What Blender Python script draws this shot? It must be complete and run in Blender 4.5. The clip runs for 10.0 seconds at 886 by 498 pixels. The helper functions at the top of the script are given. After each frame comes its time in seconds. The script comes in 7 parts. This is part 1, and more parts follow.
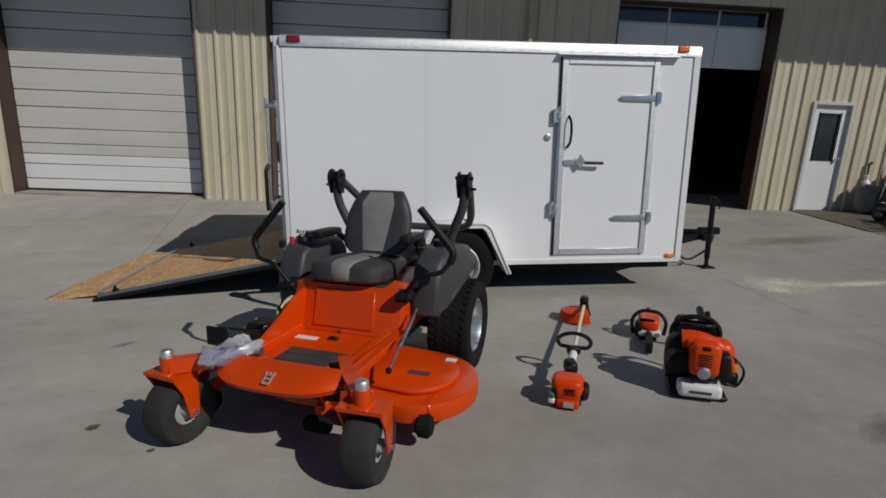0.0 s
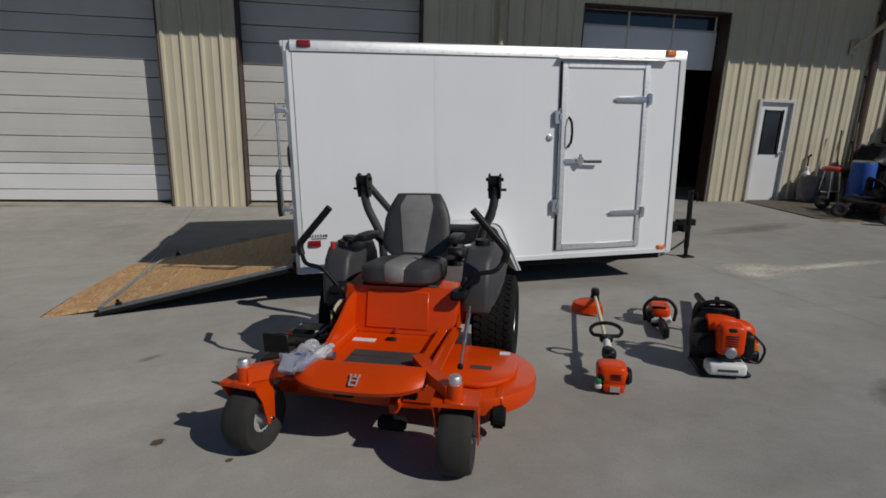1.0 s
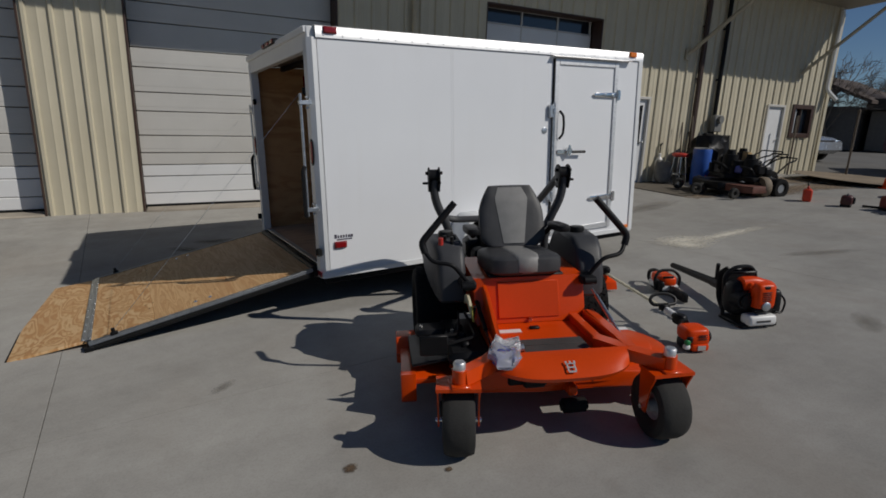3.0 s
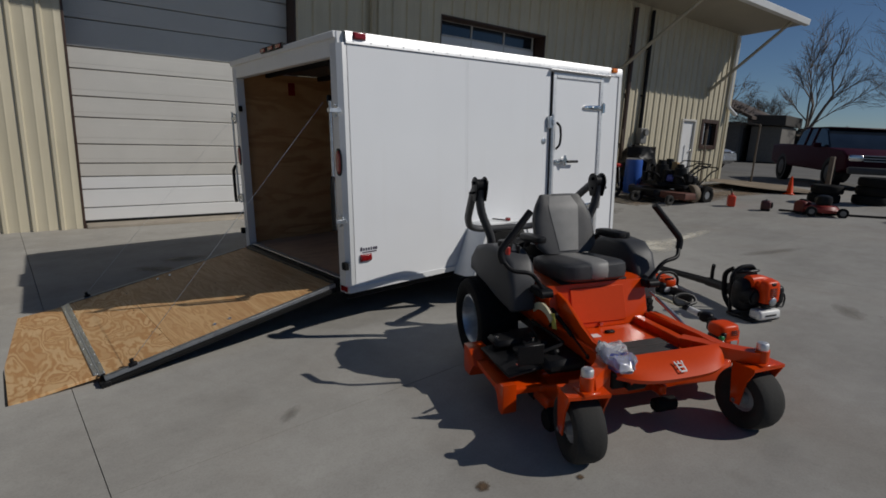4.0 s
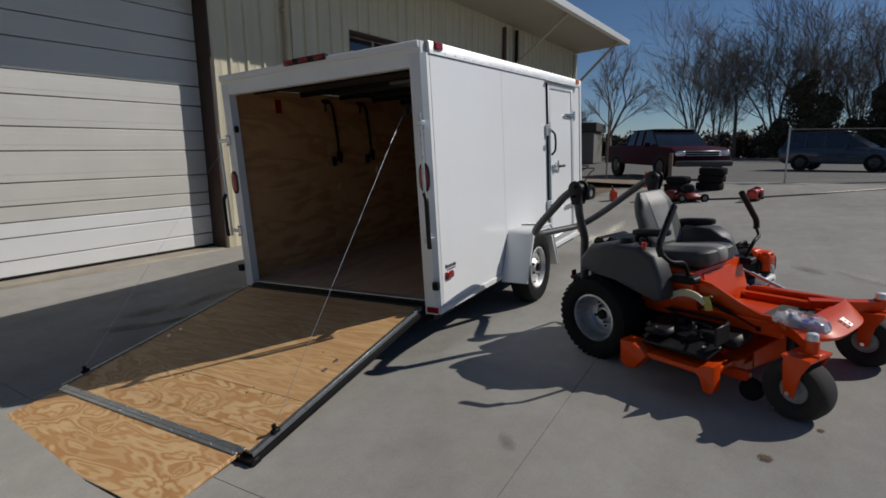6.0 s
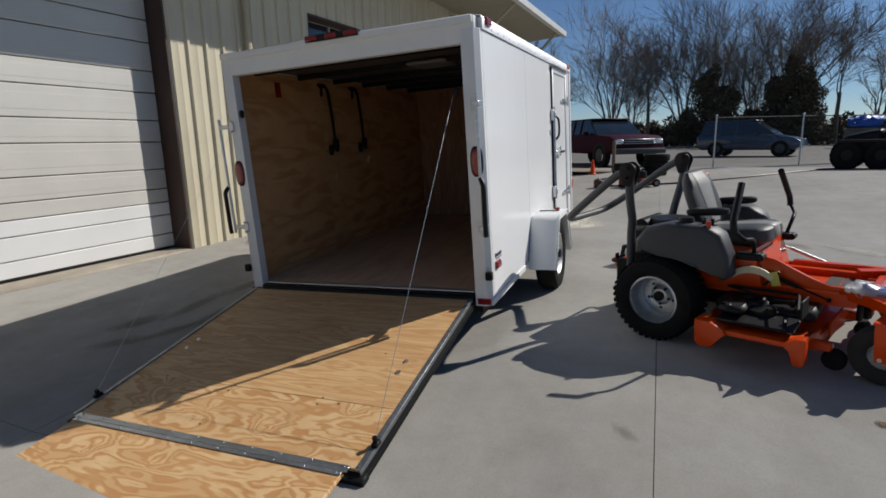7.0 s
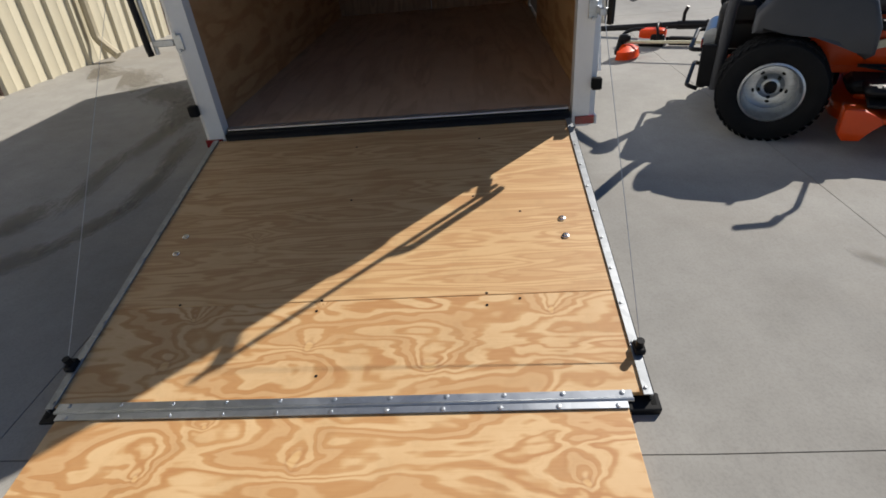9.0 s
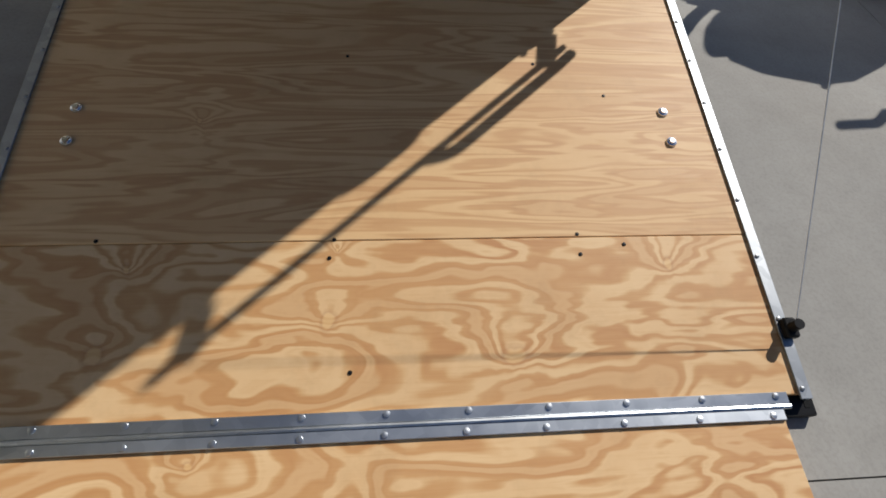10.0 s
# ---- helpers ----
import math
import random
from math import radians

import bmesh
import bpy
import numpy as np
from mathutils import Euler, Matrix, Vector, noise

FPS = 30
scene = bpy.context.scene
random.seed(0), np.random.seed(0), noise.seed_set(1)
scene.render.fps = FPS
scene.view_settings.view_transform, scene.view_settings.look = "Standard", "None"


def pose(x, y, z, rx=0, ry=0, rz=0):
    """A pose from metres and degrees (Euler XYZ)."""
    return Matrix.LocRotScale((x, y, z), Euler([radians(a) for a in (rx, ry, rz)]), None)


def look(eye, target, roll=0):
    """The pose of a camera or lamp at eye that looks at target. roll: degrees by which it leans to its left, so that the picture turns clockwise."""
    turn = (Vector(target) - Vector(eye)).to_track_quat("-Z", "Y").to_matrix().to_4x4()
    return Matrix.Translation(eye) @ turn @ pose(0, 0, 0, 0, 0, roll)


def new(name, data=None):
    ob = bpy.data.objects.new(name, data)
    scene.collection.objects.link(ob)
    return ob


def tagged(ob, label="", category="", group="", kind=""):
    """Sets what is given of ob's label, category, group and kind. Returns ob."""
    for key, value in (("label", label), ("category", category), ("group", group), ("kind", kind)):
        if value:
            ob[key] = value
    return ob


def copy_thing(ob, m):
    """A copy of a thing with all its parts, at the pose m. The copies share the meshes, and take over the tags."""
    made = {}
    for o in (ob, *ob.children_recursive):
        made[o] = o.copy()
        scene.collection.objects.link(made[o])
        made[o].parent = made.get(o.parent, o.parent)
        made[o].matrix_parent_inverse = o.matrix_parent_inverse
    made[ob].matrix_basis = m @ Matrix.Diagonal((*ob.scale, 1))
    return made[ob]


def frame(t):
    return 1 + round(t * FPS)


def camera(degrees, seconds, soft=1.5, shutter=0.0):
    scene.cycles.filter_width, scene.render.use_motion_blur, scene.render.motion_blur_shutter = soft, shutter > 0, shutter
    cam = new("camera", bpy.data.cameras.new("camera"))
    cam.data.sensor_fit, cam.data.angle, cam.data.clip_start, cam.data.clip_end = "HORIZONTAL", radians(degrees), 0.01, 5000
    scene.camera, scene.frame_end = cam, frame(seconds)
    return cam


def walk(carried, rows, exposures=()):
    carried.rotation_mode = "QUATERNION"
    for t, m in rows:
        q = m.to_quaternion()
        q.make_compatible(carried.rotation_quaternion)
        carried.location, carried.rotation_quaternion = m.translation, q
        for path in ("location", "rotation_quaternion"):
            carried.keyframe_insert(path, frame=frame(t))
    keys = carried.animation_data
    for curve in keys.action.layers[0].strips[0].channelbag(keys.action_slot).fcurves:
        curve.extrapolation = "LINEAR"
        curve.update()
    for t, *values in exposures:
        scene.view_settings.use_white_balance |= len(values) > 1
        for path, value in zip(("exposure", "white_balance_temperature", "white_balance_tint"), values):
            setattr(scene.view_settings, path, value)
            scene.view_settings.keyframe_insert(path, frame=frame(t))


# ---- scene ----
cam = camera(80.0, 10.0, 1.7)
# The yard slopes gently: YARD turns the yard's own level into the world's.
YARD = Vector((0.0286, -0.048, 0.9984)).rotation_difference(Vector((0, 0, 1))).to_matrix().to_4x4()
PATH = [
    (0, (0.822, -4.604, 1.664), (1.059, -2.679, 1.177), 2.4),
    (0.5, (0.556, -4.641, 1.657), (0.841, -2.722, 1.171), 3.3),
    (1, (0.239, -4.616, 1.675), (0.672, -2.724, 1.192), 1.7),
    (1.5, (-0.154, -4.563, 1.675), (0.463, -2.724, 1.188), 2.5),
    (2, (-0.547, -4.426, 1.658), (0.157, -2.62, 1.166), 2.2),
    (2.2, (-0.705, -4.365, 1.658), (0.085, -2.592, 1.176), 2.3),
    (3.3, (-1.558, -3.866, 1.62), (-0.494, -2.241, 1.142), 1.6),
    (3.5, (-1.708, -3.745, 1.619), (-0.598, -2.143, 1.175), 1.4),
    (4, (-2.076, -3.458, 1.584), (-0.794, -1.988, 1.145), 2.5),
    (4.5, (-2.428, -3.105, 1.573), (-1.072, -1.705, 1.126), 0.1),
    (5, (-2.741, -2.746, 1.569), (-1.251, -1.486, 1.129), 0.6),
    (5.5, (-3.032, -2.384, 1.554), (-1.418, -1.28, 1.134), 0.4),
    (5.7, (-3.123, -2.204, 1.521), (-1.482, -1.126, 1.137), -0.4),
    (6.8, (-3.495, -1.234, 1.482), (-1.688, -0.47, 1.093), -0.5),
    (7, (-3.482, -1.035, 1.448), (-1.668, -0.294, 1.052), -1.4),
    (7.5, (-3.438, -0.587, 1.381), (-1.586, -0.025, 0.878), -2.6),
    (8, (-3.315, -0.125, 1.354), (-1.438, 0.283, 0.794), -3.0),
    (8.5, (-3.075, 0.297, 1.333), (-1.217, 0.643, 0.678), -3.3),
    (9, (-2.813, 0.671, 1.238), (-1.11, 0.785, 0.195), -2.8),
    (9.5, (-2.442, 0.948, 1.123), (-0.966, 0.914, -0.227), 1.5),
    (10, (-2.067, 1.138, 1.095), (-0.858, 0.89, -0.478), 9.5),
]
EXPOSURES = [(0.0, -0.61, 6420, 10), (2.0, -0.62, 6420, 10), (4.0, -0.66, 6400, 10), (5.5, -0.50, 6420, 10), (7.0, 0.10, 6450, 10), (7.6, 0.37, 6560, 10), (8.5, 0.55, 6640, 10), (9.5, 0.47, 6440, 10), (10.0, 0.32, 6400, 10)]
walk(cam, [(t, look(eye, target, roll)) for t, eye, target, roll in PATH], EXPOSURES)

# ---- world and sun ----
SUN_WAY = (YARD.to_3x3() @ Vector((-0.889, 0.974, -1.0))).normalized()
world = bpy.data.worlds.new("sky")
scene.world = world
world.use_nodes = True
wn = world.node_tree.nodes
sky = wn.new("ShaderNodeTexSky")
sky.sky_type, sky.sun_disc = "NISHITA", False
sky.sun_elevation = math.asin(-SUN_WAY.z)
sky.sun_rotation = math.atan2(-SUN_WAY.x, -SUN_WAY.y)
sky.altitude, sky.air_density, sky.dust_density, sky.ozone_density = 900, 0.9, 0.0, 6.0
world.node_tree.links.new(sky.outputs[0], wn["Background"].inputs[0])
wn["Background"].inputs[1].default_value = 0.060
sun = new("sun", bpy.data.lights.new("sun", "SUN"))
sun.data.energy, sun.data.angle, sun.data.color = 4.1, radians(0.53), (1.0, 0.95, 0.87)
sun.matrix_basis = look((0, 0, 30), Vector((0, 0, 30)) + SUN_WAY)

# ---- materials ----
def rgb(c):
    return (*c, 1) if len(c) == 3 else c


class Nodes:
    """A small helper round one node material."""

    def __init__(self, name, rough=0.6, metal=0.0):
        self.m = bpy.data.materials.new(name)
        self.m.use_nodes = True
        self.t = self.m.node_tree
        self.b = self.t.nodes["Principled BSDF"]
        self.b.inputs["Roughness"].default_value = rough
        self.b.inputs["Metallic"].default_value = metal

    def add(self, kind, **values):
        n = self.t.nodes.new(kind)
        for k, v in values.items():
            n.inputs[k.replace("_", " ")].default_value = v
        return n

    def link(self, a, b):
        self.t.links.new(a, b)

    def coords(self, scale=(1, 1, 1), rot=(0, 0, 0)):
        c = self.add("ShaderNodeTexCoord")
        m = self.add("ShaderNodeMapping")
        m.inputs["Scale"].default_value, m.inputs["Rotation"].default_value = scale, rot
        self.link(c.outputs["Object"], m.inputs["Vector"])
        return m.outputs[0]

    def noise(self, scale, detail=4, rough=0.55, vec=None, distort=0.0):
        n = self.add("ShaderNodeTexNoise", Scale=scale, Detail=detail, Roughness=rough, Distortion=distort)
        self.link(vec or self.coords(), n.inputs["Vector"])
        return n.outputs["Fac"]

    def math(self, op, a, b=0.0):
        n = self.add("ShaderNodeMath")
        n.operation = op
        for i, v in enumerate((a, b)):
            if isinstance(v, (int, float)):
                n.inputs[i].default_value = v
            else:
                self.link(v, n.inputs[i])
        return n.outputs[0]

    def ramp(self, fac, stops):
        n = self.add("ShaderNodeValToRGB")
        e = n.color_ramp.elements
        while len(e) < len(stops):
            e.new(0.5)
        for el, (p, c) in zip(e, stops):
            el.position, el.color = p, rgb(c)
        self.link(fac, n.inputs[0])
        return n.outputs[0]

    def mix(self, fac, a, b, blend="MIX"):
        n = self.add("ShaderNodeMix")
        n.data_type, n.blend_type = "RGBA", blend
        for i, v in ((0, fac), (6, a), (7, b)):
            if isinstance(v, (int, float)):
                n.inputs[i].default_value = v
            elif isinstance(v, tuple):
                n.inputs[i].default_value = rgb(v)
            else:
                self.link(v, n.inputs[i])
        return n.outputs[2]

    def base(self, v):
        if isinstance(v, tuple):
            self.b.inputs["Base Color"].default_value = rgb(v)
        else:
            self.link(v, self.b.inputs["Base Color"])

    def rough(self, v):
        self.link(v, self.b.inputs["Roughness"])

    def bump(self, height, strength=0.3, dist=0.01):
        n = self.add("ShaderNodeBump", Strength=strength, Distance=dist)
        self.link(height, n.inputs["Height"])
        self.link(n.outputs[0], self.b.inputs["Normal"])


def plain(name, c, rough=0.5, metal=0.0, vary=0.12, scale=6.0, coat=0.0, bump=0.0, fine=60.0, shine=0.5):
    """A surface of one colour with stains at one scale and grain at another."""
    n = Nodes(name, rough, metal)
    big, small = n.noise(scale, 4), n.noise(fine, 3)
    f = n.math("ADD", n.math("MULTIPLY", big, 0.7), n.math("MULTIPLY", small, 0.3))
    lo, hi = tuple(x * (1 - vary) for x in c), tuple(min(1, x * (1 + vary)) for x in c)
    n.base(n.ramp(f, [(0.3, lo), (0.7, hi)]))
    n.rough(n.math("ADD", n.math("MULTIPLY", f, 0.2), rough - 0.1))
    n.b.inputs["Specular IOR Level"].default_value = shine
    n.b.inputs["Coat Weight"].default_value = coat
    n.b.inputs["Coat Roughness"].default_value = 0.06
    if bump:
        n.bump(small, bump, 0.004)
    return n.m


def concrete():
    n = Nodes("concrete", 0.85)
    big, mid, fine = n.noise(0.35, 6, 0.6), n.noise(2.2, 6, 0.65), n.noise(90, 4, 0.7)
    streak = n.noise(1.0, 5, 0.6, n.coords((0.25, 2.2, 1)))
    f = n.math("ADD", n.math("MULTIPLY", big, 0.45), n.math("ADD", n.math("MULTIPLY", mid, 0.3), n.math("MULTIPLY", streak, 0.25)))
    col = n.ramp(f, [(0.36, (0.262, 0.250, 0.228)), (0.5, (0.345, 0.331, 0.303)), (0.64, (0.415, 0.40, 0.366))])
    speck = n.ramp(fine, [(0.35, (0.72, 0.72, 0.72)), (0.55, (1, 1, 1)), (0.75, (1.0, 1.0, 1.0))])
    col = n.mix(0.4, col, speck, "MULTIPLY")
    spots = n.noise(1.35, 3, 0.5)
    col = n.mix(n.ramp(spots, [(0.70, (0, 0, 0)), (0.78, (0.3, 0.3, 0.3))]), col, (0.17, 0.145, 0.115))
    drift = n.noise(0.8, 5, 0.6, n.coords((1.0, 0.55, 1), (0, 0, 0.5)))
    col = n.mix(n.ramp(drift, [(0.50, (0, 0, 0)), (0.72, (0.32, 0.32, 0.32))]), col, (0.27, 0.225, 0.175))
    pale = n.noise(1.7, 6, 0.7)
    col = n.mix(n.ramp(pale, [(0.58, (0, 0, 0)), (0.75, (0.3, 0.3, 0.3))]), col, (0.46, 0.445, 0.41))
    blot = n.noise(8.0, 6, 0.7)
    col = n.mix(0.4, col, n.ramp(blot, [(0.34, (0.80, 0.79, 0.77)), (0.62, (1.0, 1.0, 1.0))]), "MULTIPLY")
    n.base(col)
    n.bump(n.math("ADD", n.math("MULTIPLY", fine, 0.6), n.math("MULTIPLY", mid, 1.0)), 0.06, 0.005)
    return n.m


def plywood(name, across, along, bands, lo, mid, hi, knots=(), seed=0.0, contrast=1.0):
    """Rotary-cut pine: bands that follow the contours of a stretched noise and close in rings round the knots (x, y, size)."""
    n = Nodes(name, 0.62)
    shift = n.add("ShaderNodeVectorMath")
    shift.inputs[1].default_value = (seed, seed * 1.7, seed)
    n.link(n.coords((across, along, 1)), shift.inputs[0])
    field = n.noise(1.0, 3.0, 0.45, shift.outputs[0], 0.45)
    warp = n.add("ShaderNodeTexNoise", Scale=7.0, Detail=3)
    n.link(n.coords(), warp.inputs["Vector"])
    bend = n.add("ShaderNodeVectorMath")
    bend.operation = "MULTIPLY_ADD"
    n.link(warp.outputs["Color"], bend.inputs[0])
    bend.inputs[1].default_value = (0.12, 0.10, 0)
    n.link(n.coords(), bend.inputs[2])
    heart = None
    for x, y, size in knots:
        d = n.add("ShaderNodeVectorMath")
        d.operation = "SUBTRACT"
        n.link(bend.outputs[0], d.inputs[0])
        d.inputs[1].default_value = (x + 0.06, y + 0.05, 0)
        e = n.add("ShaderNodeVectorMath")
        e.operation = "MULTIPLY"
        n.link(d.outputs[0], e.inputs[0])
        e.inputs[1].default_value = (0.75 / size, 1.0 / size, 0)
        r = n.add("ShaderNodeVectorMath")
        r.operation = "LENGTH"
        n.link(e.outputs[0], r.inputs[0])
        r = r.outputs["Value"]
        square = n.math("MULTIPLY", r, r)
        split = n.add("ShaderNodeSeparateXYZ")
        n.link(e.outputs[0], split.inputs[0])
        ring = n.math("DIVIDE", 0.055, n.math("ADD", square, 0.3))
        pinch = n.math("DIVIDE", n.math("MULTIPLY", split.outputs[0], 0.21), n.math("ADD", square, 0.42))
        field = n.math("ADD", field, n.math("ADD", ring, pinch))
        heart = r if heart is None else n.math("MINIMUM", heart, r)
    wave = n.math("ADD", n.math("MULTIPLY", n.math("SINE", n.math("MULTIPLY", field, bands)), 0.5), 0.5)
    fine = n.math("ADD", n.math("MULTIPLY", n.math("SINE", n.math("MULTIPLY", field, bands * 2.7)), 0.5), 0.5)
    w = n.ramp(wave, [(0.30, (0, 0, 0)), (0.86, (1, 1, 1))])
    fibre = n.noise(1.0, 5, 0.7, n.coords((150, 5, 60) if across > along else (5, 150, 60)))
    patch = n.noise(1.0, 4, 0.6, n.coords((across * 0.9, along * 0.9, 1)))
    f = n.math("ADD", n.math("MULTIPLY", n.math("MULTIPLY", w, patch), 1.15 * contrast), n.math("MULTIPLY", fibre, 0.34))
    f = n.math("ADD", f, n.math("MULTIPLY", n.math("MULTIPLY", fine, patch), 0.26 * contrast))
    col = n.ramp(f, [(0.22, hi), (0.52, mid), (0.88, lo)])
    broad = n.math("ADD", n.math("MULTIPLY", n.math("SINE", n.math("MULTIPLY", field, bands * 0.33)), 0.5), 0.5)
    col = n.mix(n.ramp(broad, [(0.52, (0, 0, 0)), (0.66, (0.42, 0.42, 0.42))]), col, tuple(0.4 * a + 0.6 * b for a, b in zip(lo, mid)))
    tone = n.noise(3.1, 5, 0.65)
    col = n.mix(n.ramp(tone, [(0.40, (0, 0, 0)), (0.7, (0.45, 0.45, 0.45))]), col, mid)
    grime = n.noise(6.0, 5, 0.7)
    col = n.mix(n.ramp(grime, [(0.52, (0, 0, 0)), (0.75, (0.22, 0.22, 0.22))]), col, tuple(0.55 * a for a in mid))
    if heart is not None:
        col = n.mix(n.ramp(heart, [(0.10, (0.6, 0.6, 0.6)), (0.2, (0, 0, 0))]), col, (0.70, 0.45, 0.20))
        col = n.mix(n.ramp(heart, [(0.15, (0, 0, 0)), (0.20, (0.3, 0.3, 0.3)), (0.32, (0, 0, 0))]), col, (0.36, 0.15, 0.055))
    n.base(col)
    n.rough(n.math("ADD", n.math("MULTIPLY", fibre, 0.25), 0.5))
    n.bump(fibre, 0.12, 0.002)
    return n.m


def brushed(name, c, rough=0.3, scale=(4, 4, 120)):
    n = Nodes(name, rough, 1.0)
    f = n.noise(1.0, 4, 0.6, n.coords(scale))
    spangle = n.add("ShaderNodeTexVoronoi", Scale=35.0)
    n.link(n.coords(), spangle.inputs["Vector"])
    grey = n.add("ShaderNodeRGBToBW")
    n.link(spangle.outputs["Color"], grey.inputs[0])
    n.base(n.mix(0.25, n.ramp(f, [(0.3, tuple(x * 0.8 for x in c)), (0.7, c)]), grey.outputs[0], "SOFT_LIGHT"))
    n.rough(n.math("ADD", n.math("MULTIPLY", f, 0.25), rough - 0.1))
    return n.m


def glass(name, tint=(0.8, 0.9, 0.95), rough=0.02):
    n = Nodes(name, rough)
    n.base(tint)
    n.b.inputs["Transmission Weight"].default_value = 1.0
    n.b.inputs["IOR"].default_value = 1.45
    return n.m


def siding():
    n = Nodes("siding", 0.45)
    streak = n.noise(1.0, 5, 0.6, n.coords((6, 6, 0.35)))
    f = n.math("ADD", n.math("MULTIPLY", streak, 0.6), n.math("MULTIPLY", n.noise(1.4, 4), 0.4))
    n.base(n.ramp(f, [(0.3, (0.50, 0.45, 0.33)), (0.6, (0.60, 0.545, 0.41))]))
    return n.m


def white_paint():
    n = Nodes("white_paint", 0.22)
    f = n.noise(0.9, 4)
    streak = n.noise(1.0, 4, 0.6, n.coords((9, 9, 0.5)))
    n.base(n.mix(n.ramp(streak, [(0.55, (0, 0, 0)), (0.9, (0.3, 0.3, 0.3))]), n.ramp(f, [(0.3, (0.79, 0.80, 0.815)), (0.7, (0.83, 0.84, 0.855))]), (0.74, 0.735, 0.72)))
    n.bump(n.noise(2.2, 2, 0.4), 0.08, 0.02)
    n.b.inputs["Coat Weight"].default_value = 0.15
    return n.m


CONCRETE = concrete()
CONCRETE.node_tree.nodes["Principled BSDF"].inputs["Diffuse Roughness"].default_value = 0.28
ASPHALT = plain("asphalt", (0.13, 0.125, 0.115), 0.9, vary=0.25, scale=0.6, bump=0.4, fine=40)
DIRT = plain("dry_dirt", (0.21, 0.165, 0.115), 0.95, vary=0.35, scale=0.8, bump=0.5, fine=25)
WHITE = white_paint()
WHITE_TRIM = plain("white_trim", (0.74, 0.75, 0.75), 0.35, vary=0.05, scale=3)
PINE = ((0.42, 0.17, 0.056), (0.56, 0.31, 0.125), (0.71, 0.48, 0.25))
PLY_ROUGH = plywood("plywood_flame", 6.2, 1.8, 66, *PINE, [(-1.283, 1.72, 0.05), (-1.49, 1.75, 0.09), (-1.245, 1.225, 0.03), (-1.417, 1.24, 0.085), (-1.513, 0.815, 0.085), (-1.29, 0.385, 0.06)], 3.1, 0.63)
PLY_FLAP = plywood("plywood_flap", 6.0, 1.7, 66, *PINE, [(-0.22, 1.67, 0.06), (-0.17, 1.19, 0.09), (-0.06, 1.53, 0.04), (-0.25, 0.38, 0.08)], 7.4, 0.65)
PLY_FINE = plywood("plywood_straight", 11, 1.0, 66, (0.43, 0.20, 0.08), (0.57, 0.325, 0.14), (0.69, 0.45, 0.22), [(-0.86, 1.6, 0.04)], 1.3, 0.55)
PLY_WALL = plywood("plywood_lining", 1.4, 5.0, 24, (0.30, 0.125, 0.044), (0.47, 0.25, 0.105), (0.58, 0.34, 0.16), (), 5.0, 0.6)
# Front wall: upright grain, with browns darkened for the shade deep inside.
PLY_FRONT_SHADED = plywood("plywood_front_shaded", 7.0, 1.2, 40, (0.24, 0.10, 0.045), (0.36, 0.175, 0.085), (0.44, 0.235, 0.12), (), 2.0, 0.7)
# Floor browns are raised to stand in for light bounced off the ramp.
PLY_FLOOR = plywood("plywood_floor", 1.0, 6.0, 26, (0.40, 0.24, 0.135), (0.60, 0.40, 0.25), (0.66, 0.46, 0.30), (), 9.0, 0.6)
ALU = brushed("aluminium", (0.82, 0.82, 0.82), 0.5)
GALV = brushed("galvanised", (0.60, 0.63, 0.66), 0.38)
DULL_GALV = brushed("dull_galvanised", (0.40, 0.42, 0.44), 0.5)
CHROME = brushed("bright_zinc", (0.82, 0.82, 0.82), 0.2)
STEEL_BLACK = plain("black_steel", (0.011, 0.011, 0.012), 0.45, vary=0.25, scale=9, shine=0.15)
RUBBER = plain("rubber", (0.012, 0.012, 0.012), 0.85, vary=0.3, shine=0.15, scale=8, bump=0.25, fine=90)
RUBBER_DUSTY = plain("dusty_rubber", (0.024, 0.023, 0.021), 0.88, vary=0.35, scale=7, bump=0.3, fine=80)
BLACK_PLASTIC = plain("black_plastic", (0.010, 0.010, 0.011), 0.45, vary=0.2, shine=0.22, scale=10, bump=0.15, fine=200)
GREY_PLASTIC = plain("charcoal_plastic", (0.052, 0.053, 0.057), 0.48, vary=0.15, shine=0.35, scale=6, bump=0.2, fine=240)
ORANGE = plain("orange_paint", (0.63, 0.056, 0.0006), 0.40, vary=0.08, scale=3, shine=0.16, coat=0.45)
ORANGE.node_tree.nodes["Principled BSDF"].inputs["Coat Roughness"].default_value = 0.16
ORANGE_PLASTIC = plain("orange_plastic", (0.70, 0.055, 0.001), 0.38, vary=0.1, scale=10, shine=0.25)
SEAT_DARK = plain("charcoal_vinyl", (0.042, 0.042, 0.044), 0.5, vary=0.2, scale=12, bump=0.3, fine=220)
SEAT_LIGHT = plain("grey_vinyl", (0.23, 0.225, 0.215), 0.5, vary=0.12, scale=12, bump=0.3, fine=220)
RED_LENS = plain("red_lens", (0.24, 0.008, 0.010), 0.2, vary=0.15, scale=40, coat=0.5)
AMBER_LENS = plain("amber_lens", (0.80, 0.20, 0.015), 0.16, vary=0.1, scale=40, coat=0.5)
BROWN = plain("brown_trim", (0.055, 0.030, 0.022), 0.5, vary=0.2, scale=4)
DOOR_GREY = plain("door_panel", (0.57, 0.555, 0.52), 0.4, vary=0.08, scale=1.4)
DOOR_WHITE = plain("door_panel_new", (0.72, 0.725, 0.725), 0.4, vary=0.05, scale=1.4)
SIDING = siding()
PANE = plain("dark_pane", (0.012, 0.018, 0.028), 0.12, vary=0.3, scale=2, shine=0.8)
METER_GREY = plain("weathered_grey", (0.16, 0.16, 0.155), 0.6, vary=0.2, scale=6)
